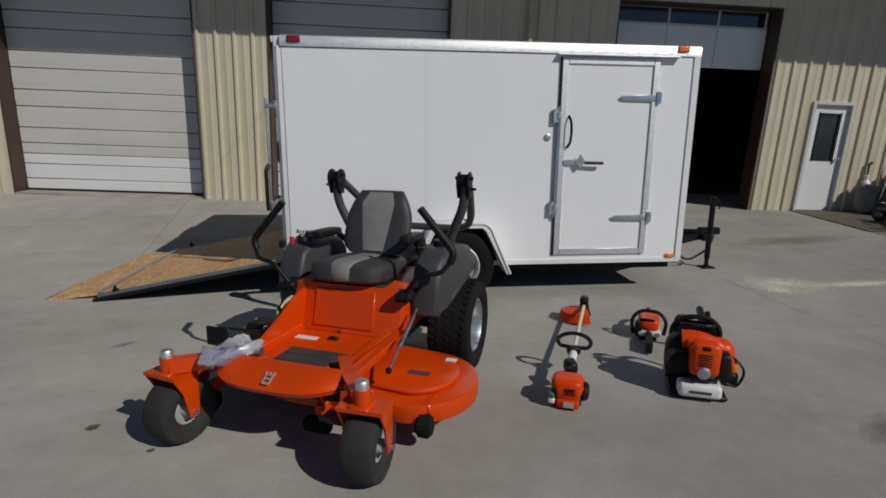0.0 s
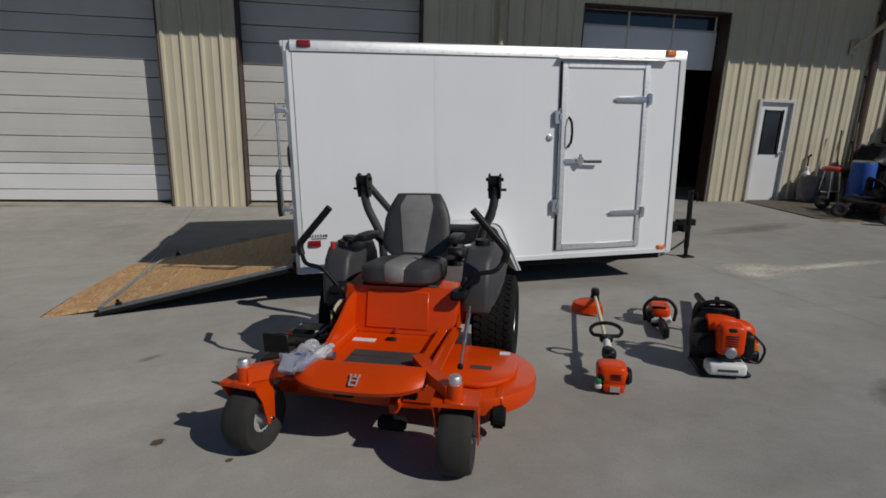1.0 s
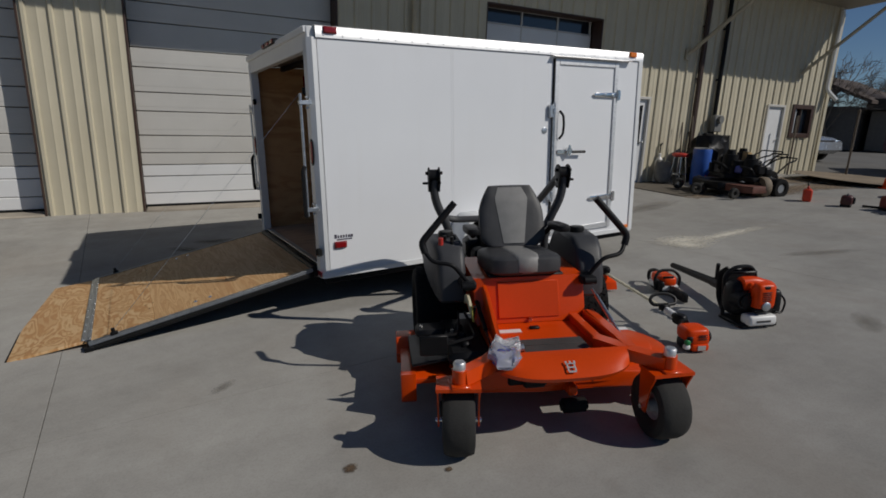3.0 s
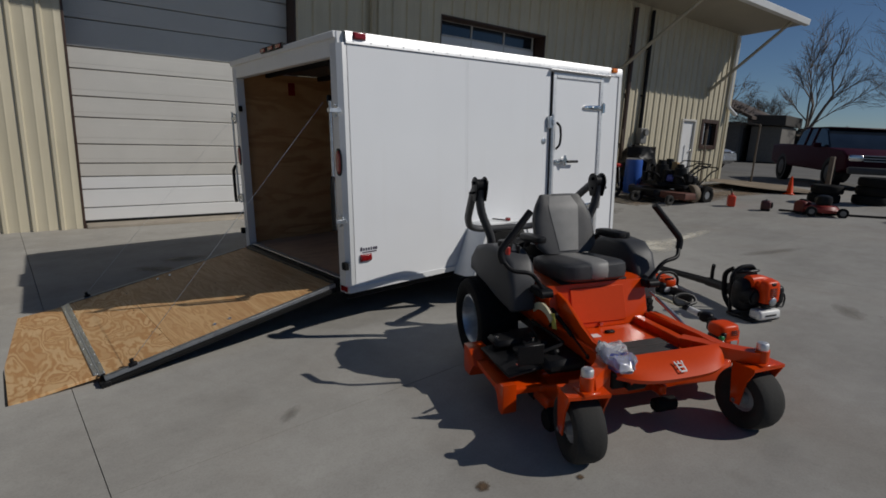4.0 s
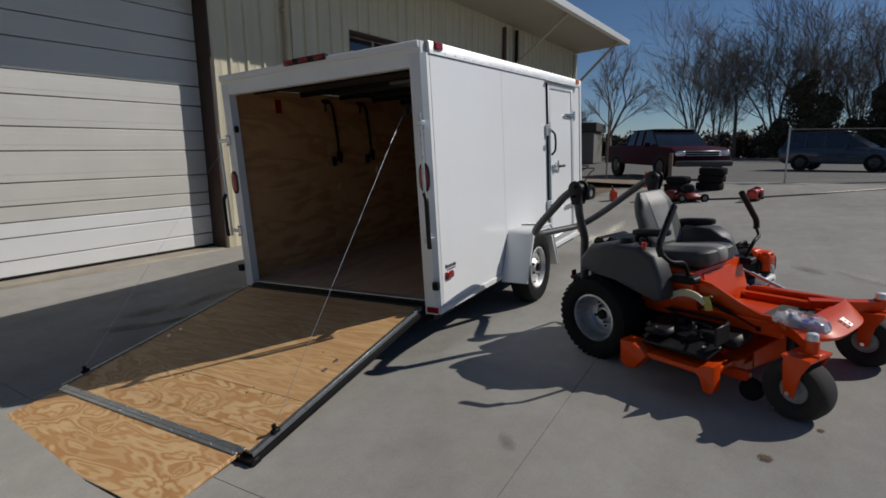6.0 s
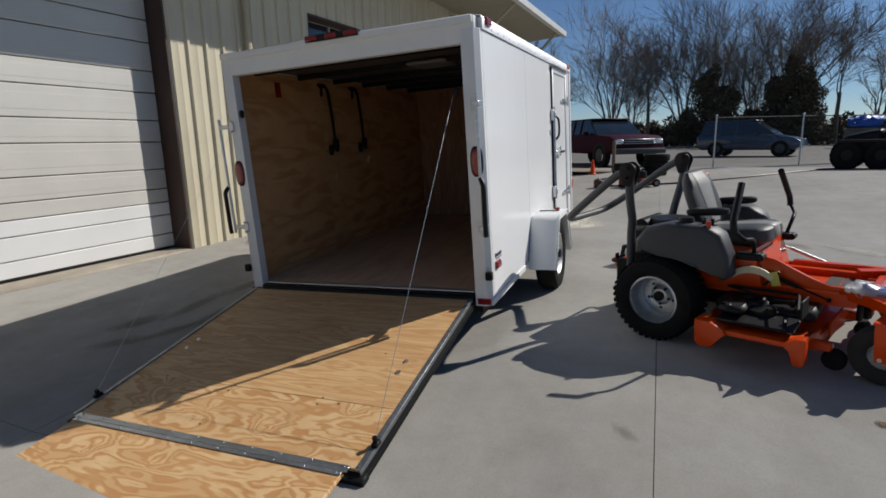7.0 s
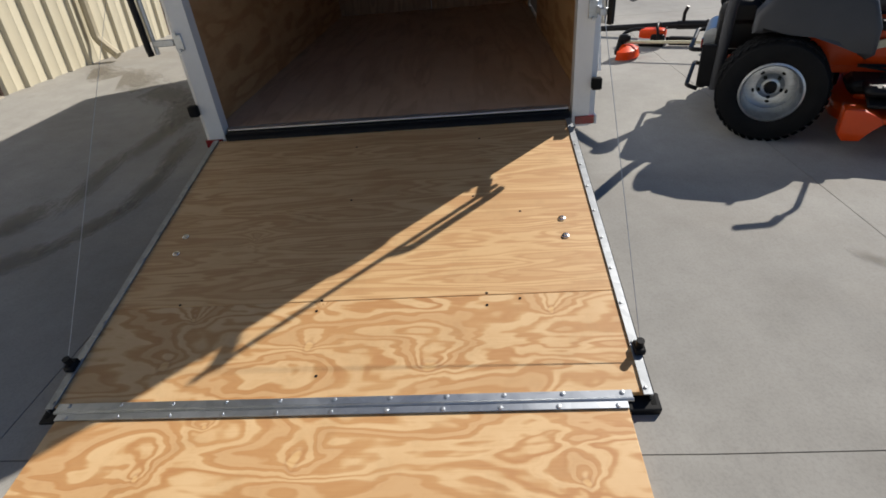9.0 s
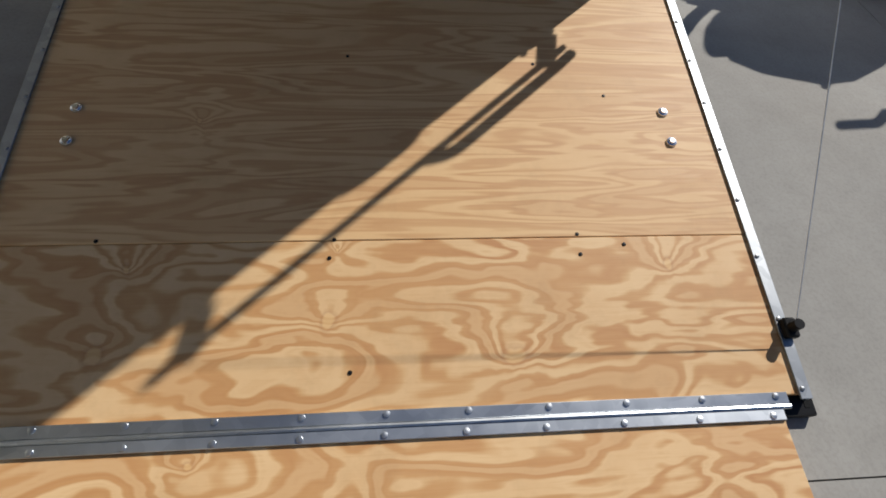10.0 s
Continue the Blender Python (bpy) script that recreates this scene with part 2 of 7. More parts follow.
SANDY = plain("sandy_concrete", (0.33, 0.29, 0.235), 0.9, vary=0.25, scale=3, bump=0.4)
# Near-black brown that paints indoor shade onto the inner workshop walls.
ROOM_SHADE = plain("room_shade", (0.045, 0.035, 0.028), 0.9, vary=0.3, scale=1)
CLEAR = glass("clear_plastic", (0.93, 0.94, 0.98), 0.25)
CLEAR.node_tree.nodes["Principled BSDF"].inputs["Transmission Weight"].default_value = 0.72
STICKER = plain("white_sticker", (0.78, 0.78, 0.77), 0.4, vary=0.05)
DARK_STICKER = plain("dark_grip", (0.05, 0.047, 0.045), 0.85, vary=0.3, bump=0.5, fine=150)
CREAM = plain("cream_plastic", (0.66, 0.60, 0.42), 0.45, vary=0.08)
YELLOW = plain("yellow_tag", (0.55, 0.50, 0.10), 0.5)
BLUE_CLOTH = plain("blue_cloth", (0.06, 0.08, 0.30), 0.8, vary=0.3, scale=20)
WHITE_PLASTIC = plain("white_plastic", (0.72, 0.72, 0.70), 0.4, vary=0.06)
BLUE_PLASTIC = plain("blue_plastic", (0.025, 0.10, 0.42), 0.45, vary=0.15)
RED_PAINT = plain("red_paint", (0.45, 0.025, 0.015), 0.4, vary=0.15, coat=0.2)
WOOD_GREY = plain("weathered_wood", (0.16, 0.13, 0.10), 0.85, vary=0.3, scale=5, bump=0.4)
TAN_TUBE = plain("tan_paint", (0.48, 0.42, 0.30), 0.45, vary=0.1)
BARK = plain("bark", (0.19, 0.155, 0.125), 0.95, vary=0.3, scale=4, bump=0.5, fine=30)
CEDAR = plain("cedar_green", (0.115, 0.088, 0.05), 0.9, vary=0.45, scale=2)

# ---- mesh helpers ----
def mat4(c=(0, 0, 0), rot=(0, 0, 0)):
    return pose(*c, *rot)


def box(bm, c, s, bev=0.0, rot=(0, 0, 0), seg=1):
    r = bmesh.ops.create_cube(bm, size=1.0, matrix=mat4(c, rot) @ Matrix.Diagonal((*s, 1)))
    if bev:
        edges = {e for v in r["verts"] for e in v.link_edges}
        bmesh.ops.bevel(bm, geom=list(edges), offset=bev, segments=seg, affect="EDGES", profile=0.5)


def cyl(bm, a, b, r, r2=None, n=14, cap=True):
    a, b = Vector(a), Vector(b)
    q = (b - a).to_track_quat("Z", "Y").to_matrix().to_4x4()
    bmesh.ops.create_cone(bm, cap_ends=cap, segments=n, radius1=r, radius2=r if r2 is None else r2, depth=(b - a).length,
                          matrix=Matrix.Translation((a + b) / 2) @ q)


def rounded(pts, radius=0.05, steps=4):
    """A path with its inner corners rounded off."""
    p = [Vector(q) for q in pts]
    out = [p[0]]
    for a, b, c in zip(p, p[1:], p[2:]):
        d1, d2 = (a - b), (c - b)
        k = min(radius, d1.length * 0.48, d2.length * 0.48)
        s, e = b + d1.normalized() * k, b + d2.normalized() * k
        for i in range(steps + 1):
            t = i / steps
            out.append(s * (1 - t) ** 2 + b * 2 * t * (1 - t) + e * t * t)
    return out + [p[-1]]


def tube(bm, pts, r, n=10, radius=0.05, flat=1.0, taper=None):
    p = rounded(pts, radius) if len(pts) > 2 and radius else [Vector(q) for q in pts]
    rings, side = [], None
    for i, c in enumerate(p):
        d = (p[min(i + 1, len(p) - 1)] - p[max(i - 1, 0)]).normalized()
        if side is None:
            side = d.orthogonal().normalized()
        side = (side - d * side.dot(d)).normalized()
        up = d.cross(side)
        k = r if taper is None else r + (taper - r) * i / (len(p) - 1)
        rings.append([bm.verts.new(c + side * math.cos(2 * math.pi * j / n) * k + up * math.sin(2 * math.pi * j / n) * k * flat) for j in range(n)])
    for a, b in zip(rings, rings[1:]):
        for j in range(n):
            bm.faces.new((a[j], a[(j + 1) % n], b[(j + 1) % n], b[j]))
    bm.faces.new(rings[0][::-1])
    bm.faces.new(rings[-1])


def lathe(bm, profile, n=28, m=Matrix(), close=False, caps=True):
    """profile: rows of radius and height along the axis z of m."""
    rings = [[bm.verts.new(m @ Vector((r * math.cos(2 * math.pi * j / n), r * math.sin(2 * math.pi * j / n), z))) for j in range(n)] for r, z in profile]
    pairs = list(zip(rings, rings[1:])) + ([(rings[-1], rings[0])] if close else [])
    for a, b in pairs:
        for j in range(n):
            bm.faces.new((a[j], a[(j + 1) % n], b[(j + 1) % n], b[j]))
    if caps and not close:
        for ring in (rings[0], rings[-1]):
            bm.faces.new(ring)


def prism(bm, poly, lo, hi, m=Matrix(), bev=0.0, seg=2):
    """The outline poly (x, y) of m's plane, from height lo to hi."""
    a = [bm.verts.new(m @ Vector((x, y, lo))) for x, y in poly]
    b = [bm.verts.new(m @ Vector((x, y, hi))) for x, y in poly]
    n = len(poly)
    faces = [bm.faces.new(a[::-1]), bm.faces.new(b)] + [bm.faces.new((a[i], a[(i + 1) % n], b[(i + 1) % n], b[i])) for i in range(n)]
    if bev:
        edges = {e for f in faces[:2] for e in f.edges}
        bmesh.ops.bevel(bm, geom=list(edges), offset=bev, segments=seg, affect="EDGES", profile=0.5)


def pillow(bm, c, s, e=0.5, rot=(0, 0, 0), n=20, k=12, bend=0.0):
    """A box with full rounding, half sizes s; e: 1 is an ellipsoid, towards 0 a box."""
    m = mat4(c, rot)
    f = lambda v: math.copysign(abs(v) ** e, v)
    rings = []
    for i in range(1, k):
        a = -math.pi / 2 + math.pi * i / k
        ring = []
        for j in range(n):
            b = 2 * math.pi * j / n
            x, y, z = s[0] * f(math.cos(a)) * f(math.cos(b)), s[1] * f(math.cos(a)) * f(math.sin(b)), s[2] * f(math.sin(a))
            ring.append(bm.verts.new(m @ Vector((x, y, z + bend * x * x))))
        rings.append(ring)
    for a, b in zip(rings, rings[1:]):
        for j in range(n):
            bm.faces.new((a[j], a[(j + 1) % n], b[(j + 1) % n], b[j]))
    bm.faces.new(rings[0][::-1])
    bm.faces.new(rings[-1])


def skin(bm, rows, close=False):
    """Quads between rows of points."""
    v = [[bm.verts.new(p) for p in r] for r in rows]
    for a, b in zip(v, v[1:]):
        for j in range(len(a) - (0 if close else 1)):
            bm.faces.new((a[j], a[(j + 1) % len(a)], b[(j + 1) % len(a)], b[j]))
    return v


def finish(bm, name, material, angle=38):
    bmesh.ops.recalc_face_normals(bm, faces=bm.faces)
    me = bpy.data.meshes.new(name)
    bm.to_mesh(me)
    bm.free()
    me.polygons.foreach_set("use_smooth", [True] * len(me.polygons))
    me.set_sharp_from_angle(angle=radians(angle))
    me.materials.append(material)
    return me


def part(name, bm, material, parent=None, label="", m=None):
    ob = new(name, finish(bm, name, material))
    ob.parent = parent
    if m is not None:
        ob.matrix_basis = m
    if label:
        ob["label"] = label
    return ob


def made(fn, *a, **k):
    bm = bmesh.new()
    fn(bm, *a, **k)
    return bm


def thing(name, label, category, m, group="", kind=""):
    ob = new(name)
    ob.matrix_basis = m
    return tagged(ob, label, category, group, kind)


def on_yard(x, y, z=0.0, rz=0.0, rx=0.0, ry=0.0):
    return YARD @ pose(x, y, z, rx, ry, rz)


def ease(t):
    t = max(0.0, min(1.0, t))
    return t * t * (3 - 2 * t)


def ground_height(x, y):
    """The yard falls to a valley before the workshop, rises to its level sill and evens out to a level road beyond the fence."""
    z = max(-0.62, min(0.80, 0.0286 * x - 0.048 * min(y, 0.0) - 0.028 * max(0.0, min(y, 2.2))))
    sill = 0.045 + 0.019 * max(0.0, min(x, 16.0) - 2.0)
    z += (sill - z) * max(0.0, min(1.0, (y - 2.2) / max(0.5, 2.94 - 0.0568 * x)))
    beside = ease((y - 2.5) / 1.5)
    t = ease((x - 9) / 6) * (1 - beside) + ease((x - 16) / 5) * beside
    return z * (1 - t) + 0.47 * t


def on_ground(x, y, z=0.0, rz=0.0):
    return pose(x, y, ground_height(x, y) + z, 0, 0, rz)


def lying(x, y, z=0.0, rz=0.0):
    """A place on the ground, turned to its slope."""
    dx, dy = (ground_height(x + 0.2, y) - ground_height(x - 0.2, y)) / 0.4, (ground_height(x, y + 0.2) - ground_height(x, y - 0.2)) / 0.4
    turn = Vector((0, 0, 1)).rotation_difference(Vector((-dx, -dy, 1))).to_matrix().to_4x4()
    return Matrix.Translation((x, y, ground_height(x, y) + z)) @ turn @ pose(0, 0, 0, 0, 0, rz)


# ---- ground ----
def grid(bm, x0, x1, y0, y1, nx, ny, drop=0.0):
    xs, ys = [x0 + (x1 - x0) * i / nx for i in range(nx + 1)], [y0 + (y1 - y0) * j / ny for j in range(ny + 1)]
    return skin(bm, [[(x, y, ground_height(x, y) - drop) for y in ys] for x in xs])


def slab(bm, x0, x1, y0, y1):
    nx = 2 if x1 < 9.5 else 8
    top = grid(bm, x0, x1, y0, y1, nx, 9 if y1 > 3 else 3)
    rim = [r[0] for r in top] + top[-1][1:] + [r[-1] for r in top[-2::-1]] + top[0][-2:0:-1]
    low = [bm.verts.new((v.co.x, v.co.y, v.co.z - 0.05)) for v in rim]
    for i in range(len(rim)):
        bm.faces.new((rim[i], rim[(i + 1) % len(rim)], low[(i + 1) % len(rim)], low[i]))


bm = bmesh.new()
xs = [-400, -150, -60, -25, -15, -8, 0, 8, 9.5, 11, 12.5, 14, 15.5, 18, 22, 30, 60, 150, 400, 900]
ys = [-600, -200, -60, -25, -15, -8, 0, 2.2, 3.35, 4.5, 5.3, 8, 14, 25, 60, 200, 600]
skin(bm, [[(x, y, ground_height(x, y) - 0.06) for y in ys] for x in xs])
ground = tagged(part("ground", bm, ASPHALT), "worn grey asphalt and dirt ground", "ground", kind="structure")

# ---- workshop ----
SHOP = pose(0.292, 5.142, 0, 0, 0, -3.25)
EAVE, LINTEL = 5.0, 3.75
OPENINGS = [(-5.9, -2.63, LINTEL), (-1.42, 1.69, LINTEL), (4.6, 7.56, LINTEL), (8.43, 9.25, 2.215), (13.82, 14.64, 2.23)]
WEST, EAST = -18.0, 16.65


def shop_base(u):
    p = SHOP @ Vector((u, 0, 0))
    return ground_height(p.x, p.y)


def ribbed(bm, u0, u1, z0, z1, n=0.0, pitch=0.305):
    """Ribbed sheet metal between u0 and u1, ribs standing out of the wall."""
    phase = 0.175 if u1 < 4.7 else 0.0
    k, pts = math.floor((u0 - 0.06 - phase) / pitch), [(u0, 0.0)]
    while k * pitch + phase + 0.05 < u1:
        c = k * pitch + phase
        for d, h in ((-0.036, 0), (-0.018, -0.034), (0.018, -0.034), (0.036, 0)):
            if u0 < c + d < u1:
                pts.append((c + d, h))
        c2 = c + pitch / 2
        for d, h in ((-0.02, 0), (0, -0.008), (0.02, 0)):
            if u0 < c2 + d < u1:
                pts.append((c2 + d, h))
        k += 1
    pts.append((u1, 0.0))
    skin(bm, [[(u, n + h - 0.004, z0) for u, h in pts], [(u, n + h - 0.004, z1) for u, h in pts]])


wall_south = tagged(new("wall_south"), "beige ribbed metal workshop wall", "wall", kind="structure")
wall_south.matrix_basis = SHOP
bm = bmesh.new()
strips, edge = [], WEST
for u0, u1, top in OPENINGS:
    strips += [(edge, u0, -0.3, EAVE), (u0, u1, top, EAVE)]
    edge = u1
strips += [(14.64, 15.0, -0.3, EAVE), (15.0, 15.98, -0.3, 1.42), (15.0, 15.98, 2.20, EAVE), (15.98, EAST, -0.3, EAVE)]
for u0, u1, z0, z1 in strips:
    box(bm, ((u0 + u1) / 2, 0.1, (z0 + z1) / 2), (u1 - u0, 0.2, z1 - z0))
part("wall_core", bm, TAN_TUBE, wall_south)
for u0, u1, z0, z1 in strips:
    part("siding", made(ribbed, u0, u1, z0, z1), SIDING, wall_south)
# West and north walls are coloured as shade; the east wall wears siding.
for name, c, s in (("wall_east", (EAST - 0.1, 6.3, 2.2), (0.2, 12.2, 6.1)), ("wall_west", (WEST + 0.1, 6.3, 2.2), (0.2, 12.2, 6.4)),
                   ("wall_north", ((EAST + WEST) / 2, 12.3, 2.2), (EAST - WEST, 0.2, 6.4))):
    ob = part(name, made(box, c, s), ROOM_SHADE if name != "wall_east" else SIDING)
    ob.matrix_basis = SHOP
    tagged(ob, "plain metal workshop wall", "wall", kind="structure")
# corner trim and the eastern return
ob = part("trim", made(box, (EAST - 0.03, -0.035, 2.3), (0.14, 0.05, 5.1), 0.006), SIDING)
ob.matrix_basis = SHOP
tagged(ob, "beige metal corner trim on the workshop", "trim", kind="structure")
# brown trim, doors
def trim_frame(u0, u1, z0, z1, w, proud, deep, mat, name="trim"):
    bm = bmesh.new()
    box(bm, (u0 + w / 2 - 0.004, (deep - proud) / 2, (z0 + z1) / 2), (w, deep + proud, z1 - z0), 0.004)
    box(bm, (u1 - w / 2 + 0.004, (deep - proud) / 2, (z0 + z1) / 2), (w, deep + proud, z1 - z0), 0.004)
    box(bm, ((u0 + u1) / 2, (deep - proud) / 2, z1 - w / 2 + 0.004), (u1 - u0 - 2 * w + 0.007, deep + proud, w), 0.004)
    ob = part(name, bm, mat)
    ob.matrix_basis = SHOP
    return tagged(ob, "dark brown steel trim round a workshop opening", "trim", kind="structure")


for u0, u1, top in OPENINGS[:3]:
    trim_frame(u0, u1, -0.2, top, 0.03, 0.012, 0.32, BROWN)


def garage_door(u0, u1, name):
    door = thing(name, "closed sectional garage door, grey panels above white ones", "garage door", SHOP, kind="structure")
    base = shop_base((u0 + u1) / 2)
    part("sill", made(box, ((u0 + u1) / 2, 0.20, base - 0.08), (u1 - u0 - 0.06, 0.54, 0.2), 0.02), SANDY, door, "crumbling sandy concrete sill")
    part("seal", made(box, ((u0 + u1) / 2, 0.31, 0.075), (u1 - u0 - 0.07, 0.05, 0.04), 0.01), RUBBER, door, "black rubber bottom seal")
    rows = [0.09, 0.28, 0.545, 0.725, 0.912, 1.18, 1.546, 1.828, 2.19, 2.47, 2.835, 3.115, 3.48, 3.80]
    for i, (z0, z1) in enumerate(zip(rows, rows[1:])):
        bm = bmesh.new()
        box(bm, ((u0 + u1) / 2, 0.325, (z0 + z1) / 2), (u1 - u0 - 0.06, 0.05, z1 - z0 - 0.010), 0.008)
        if i > 3:
            box(bm, ((u0 + u1) / 2, 0.2995, (z0 + z1) / 2), (u1 - u0 - 0.07, 0.003, (z1 - z0) * 0.5), 0.001)
        part("panel", bm, DOOR_WHITE if i < 3 else DOOR_GREY, door)
    return door


garage_door(-5.9, -2.63, "door_1")
garage_door(-1.42, 1.69, "door_2")
door3 = thing("door_3", "half-raised sectional garage door with a row of windows", "garage door", SHOP, kind="structure")
part("panel", made(box, (6.08, 0.33, 3.085), (2.88, 0.05, 0.70), 0.01), DOOR_WHITE, door3)
bm = bmesh.new()
box(bm, (6.08, 0.33, 3.452), (2.88, 0.05, 0.03), 0.006)
box(bm, (6.08, 0.33, 3.735), (2.88, 0.05, 0.03), 0.006)
for u in (4.68, 5.65, 6.58, 7.48):
    box(bm, (u, 0.33, 3.593), (0.035, 0.05, 0.25), 0.006)
part("window_panel", bm, DOOR_GREY, door3)
for u in (5.64, 6.575):
    part("seam", made(box, (u, 0.302, 3.085), (0.03, 0.008, 0.68), 0.002), DOOR_GREY, door3)
for u0, u1 in ((4.70, 5.63), (5.67, 6.56), (6.60, 7.46)):
    part("pane", made(box, ((u0 + u1) / 2, 0.335, 3.593), (u1 - u0, 0.012, 0.252)), PANE, door3, "dark window pane reflecting the sky")


def man_door(name, u0, u1, top, window, label):
    z0 = shop_base((u0 + u1) / 2)
    d = thing(name, label, "door", SHOP, kind="structure")
    bm = bmesh.new()
    for c, s in (((u0 + 0.03, 0.03, (z0 + top) / 2), (0.06, 0.16, top - z0)), ((u1 - 0.03, 0.03, (z0 + top) / 2), (0.06, 0.16, top - z0)),
                 (((u0 + u1) / 2, 0.03, top - 0.03), (u1 - u0 - 0.121, 0.16, 0.06))):
        box(bm, c, s, 0.005)
    part("frame", bm, DOOR_GREY, d)
    w, h, zc = u1 - u0 - 0.13, top - z0 - 0.07, z0 + 0.01
    bm = bmesh.new()
    if window:
        zw0, zw1, k = zc + h * 0.49, zc + h * 0.92, 0.14
        c = (u0 + u1) / 2
        box(bm, (c, 0.04, (zc + zw0) / 2), (w, 0.045, zw0 - zc), 0.003)
        box(bm, (c, 0.04, (zw1 + zc + h) / 2), (w, 0.045, zc + h - zw1), 0.003)
        for s in (-1, 1):
            box(bm, (c + s * (w - k) / 2, 0.04, (zw0 + zw1) / 2), (k, 0.045, zw1 - zw0), 0.003)
        part("pane", made(box, (c, 0.045, (zw0 + zw1) / 2), (w - 2 * k, 0.01, zw1 - zw0)), PANE, d, "dark glass pane")
        bm2 = bmesh.new()
        for s in (-1, 1):
            box(bm2, (c + s * (w / 2 - k), 0.012, (zw0 + zw1) / 2), (0.025, 0.02, zw1 - zw0 + 0.05), 0.004)
            box(bm2, (c, 0.012, zw0 if s < 0 else zw1), (w - 2 * k, 0.02, 0.025), 0.004)
        part("pane_frame", bm2, STEEL_BLACK, d)
    else:
        box(bm, ((u0 + u1) / 2, 0.04, zc + h / 2), (w, 0.045, h), 0.004)
    part("leaf", bm, DOOR_WHITE, d)
    bm = bmesh.new()
    lathe(bm, [(0.012, 0), (0.012, 0.03), (0.03, 0.04), (0.032, 0.06), (0.02, 0.07)], 14, pose(u1 - 0.13, 0.015, z0 + 1.0, 90))
    part("door_knob", bm, CHROME, d)


man_door("door_4", 8.43, 9.25, 2.215, True, "white metal door with a dark window in its upper half")
man_door("door_5", 13.82, 14.64, 2.23, False, "plain white metal door")
w1 = thing("window_1", "small window in a dark brown frame", "window", SHOP, kind="structure")
bm = bmesh.new()
for u in (15.03, 15.95):
    box(bm, (u, 0.02, 1.81), (0.12, 0.18, 0.93), 0.006)
for z in (1.405, 2.215):
    box(bm, (15.49, 0.02, z), (0.80, 0.178, 0.12), 0.006)
box(bm, (15.49, 0.03, 1.81), (0.035, 0.08, 0.69))
part("window_frame", bm, BROWN, w1)
part("inner_frame", made(box, (15.26, 0.035, 1.81), (0.03, 0.06, 0.66), 0.004), WHITE_TRIM, w1)
part("pane", made(box, (15.49, 0.06, 1.81), (0.80, 0.012, 0.69)), PANE, w1, "dark glass pane")

# canopy, roof, braces, pipes
OUT = 1.72
bm = bmesh.new()
prism(bm, [(-OUT, 5.13), (0.0, EAVE), (12.5, EAVE + 0.02), (12.5, EAVE + 0.14), (0, EAVE + 0.3), (-OUT, 5.27)], WEST - 0.2, EAST + 0.25, pose(0, 0, 0, 90, 0, 90))
ob = tagged(part("ceiling", bm, plain("beige_soffit", (0.40, 0.37, 0.30), 0.6, vary=0.08, scale=1.5)), "beige workshop roof and canopy underside", "roof", kind="structure")
ob.matrix_basis = SHOP
bm = bmesh.new()
prism(bm, [(0, 0), (0.13, 0.02), (0.15, 0.17), (0.13, 0.19), (0.0, 0.19)], WEST - 0.2, EAST + 0.3, SHOP @ pose(0, -OUT, 5.09, 90, 0, 90) @ Matrix.Scale(-1, 4, (1, 0, 0)))
gutter = tagged(part("gutter", bm, WHITE_TRIM), "pale metal gutter along the canopy edge", "gutter", kind="structure")
for u, zb in ((10.3, 3.25), (15.05, 3.1)):
    bm = bmesh.new()
    tube(bm, [(u, -0.05, zb), (u + 1.1, -OUT + 0.06, 5.1)], 0.045, 10, 0)
    box(bm, (u, -0.05, zb), (0.16, 0.03, 0.26), 0.005)
    ob = tagged(part("canopy_brace", bm, TAN_TUBE), "diagonal tan steel tube bracing the canopy", "brace", "canopy braces")
    ob.matrix_basis = SHOP
def downspout(u, mat, w, top):
    z0 = shop_base(u)
    ob = part("downspout", made(tube, [(u, -0.09, top), (u, -0.09, z0 + 0.25), (u, -0.28, z0 + 0.06)], w, 8, 0.06), mat)
    ob.matrix_basis = SHOP
    for z in (1.2, 2.5, 3.7):
        part("bracket", made(box, (u, -0.06, z0 + z), (w * 2.6, 0.1, 0.04), 0.005), mat, ob)
    return ob
tagged(downspout(10.78, BROWN, 0.06, 4.85), "dark brown downspout on the workshop wall", "downspout")
tagged(downspout(11.55, STEEL_BLACK, 0.05, 4.9), "dark service pipe rising up the workshop wall", "pipe")
tagged(downspout(3.06, TAN_TUBE, 0.05, 4.9), "tan downspout on the workshop wall", "downspout")
bm = bmesh.new()
box(bm, (11.55, -0.17, 1.66), (0.3, 0.14, 0.42), 0.02)
cyl(bm, (11.55, -0.24, 1.76), (11.55, -0.32, 1.76), 0.09, n=18)
ob = tagged(part("meter_box", bm, METER_GREY), "grey metal electric meter box on the wall", "meter")
ob.matrix_basis = SHOP
bm = bmesh.new()
tube(bm, [(16.45, -0.10, 4.9), (16.45, -0.07, 2.75), (16.62, -0.30, 2.45)], 0.055, 8, 0.1)
ob = tagged(part("downspout", bm, WHITE_TRIM), "pale downspout at the workshop corner", "downspout")
ob.matrix_basis = SHOP

# ---- cargo trailer ----
LONG, WIDE, LOW = 3.69, 2.16, 0.30
trailer = thing("cargo_trailer", "white enclosed cargo trailer with its rear ramp lowered onto the concrete", "trailer", YARD @ pose(0, 0, 0, 0.55))


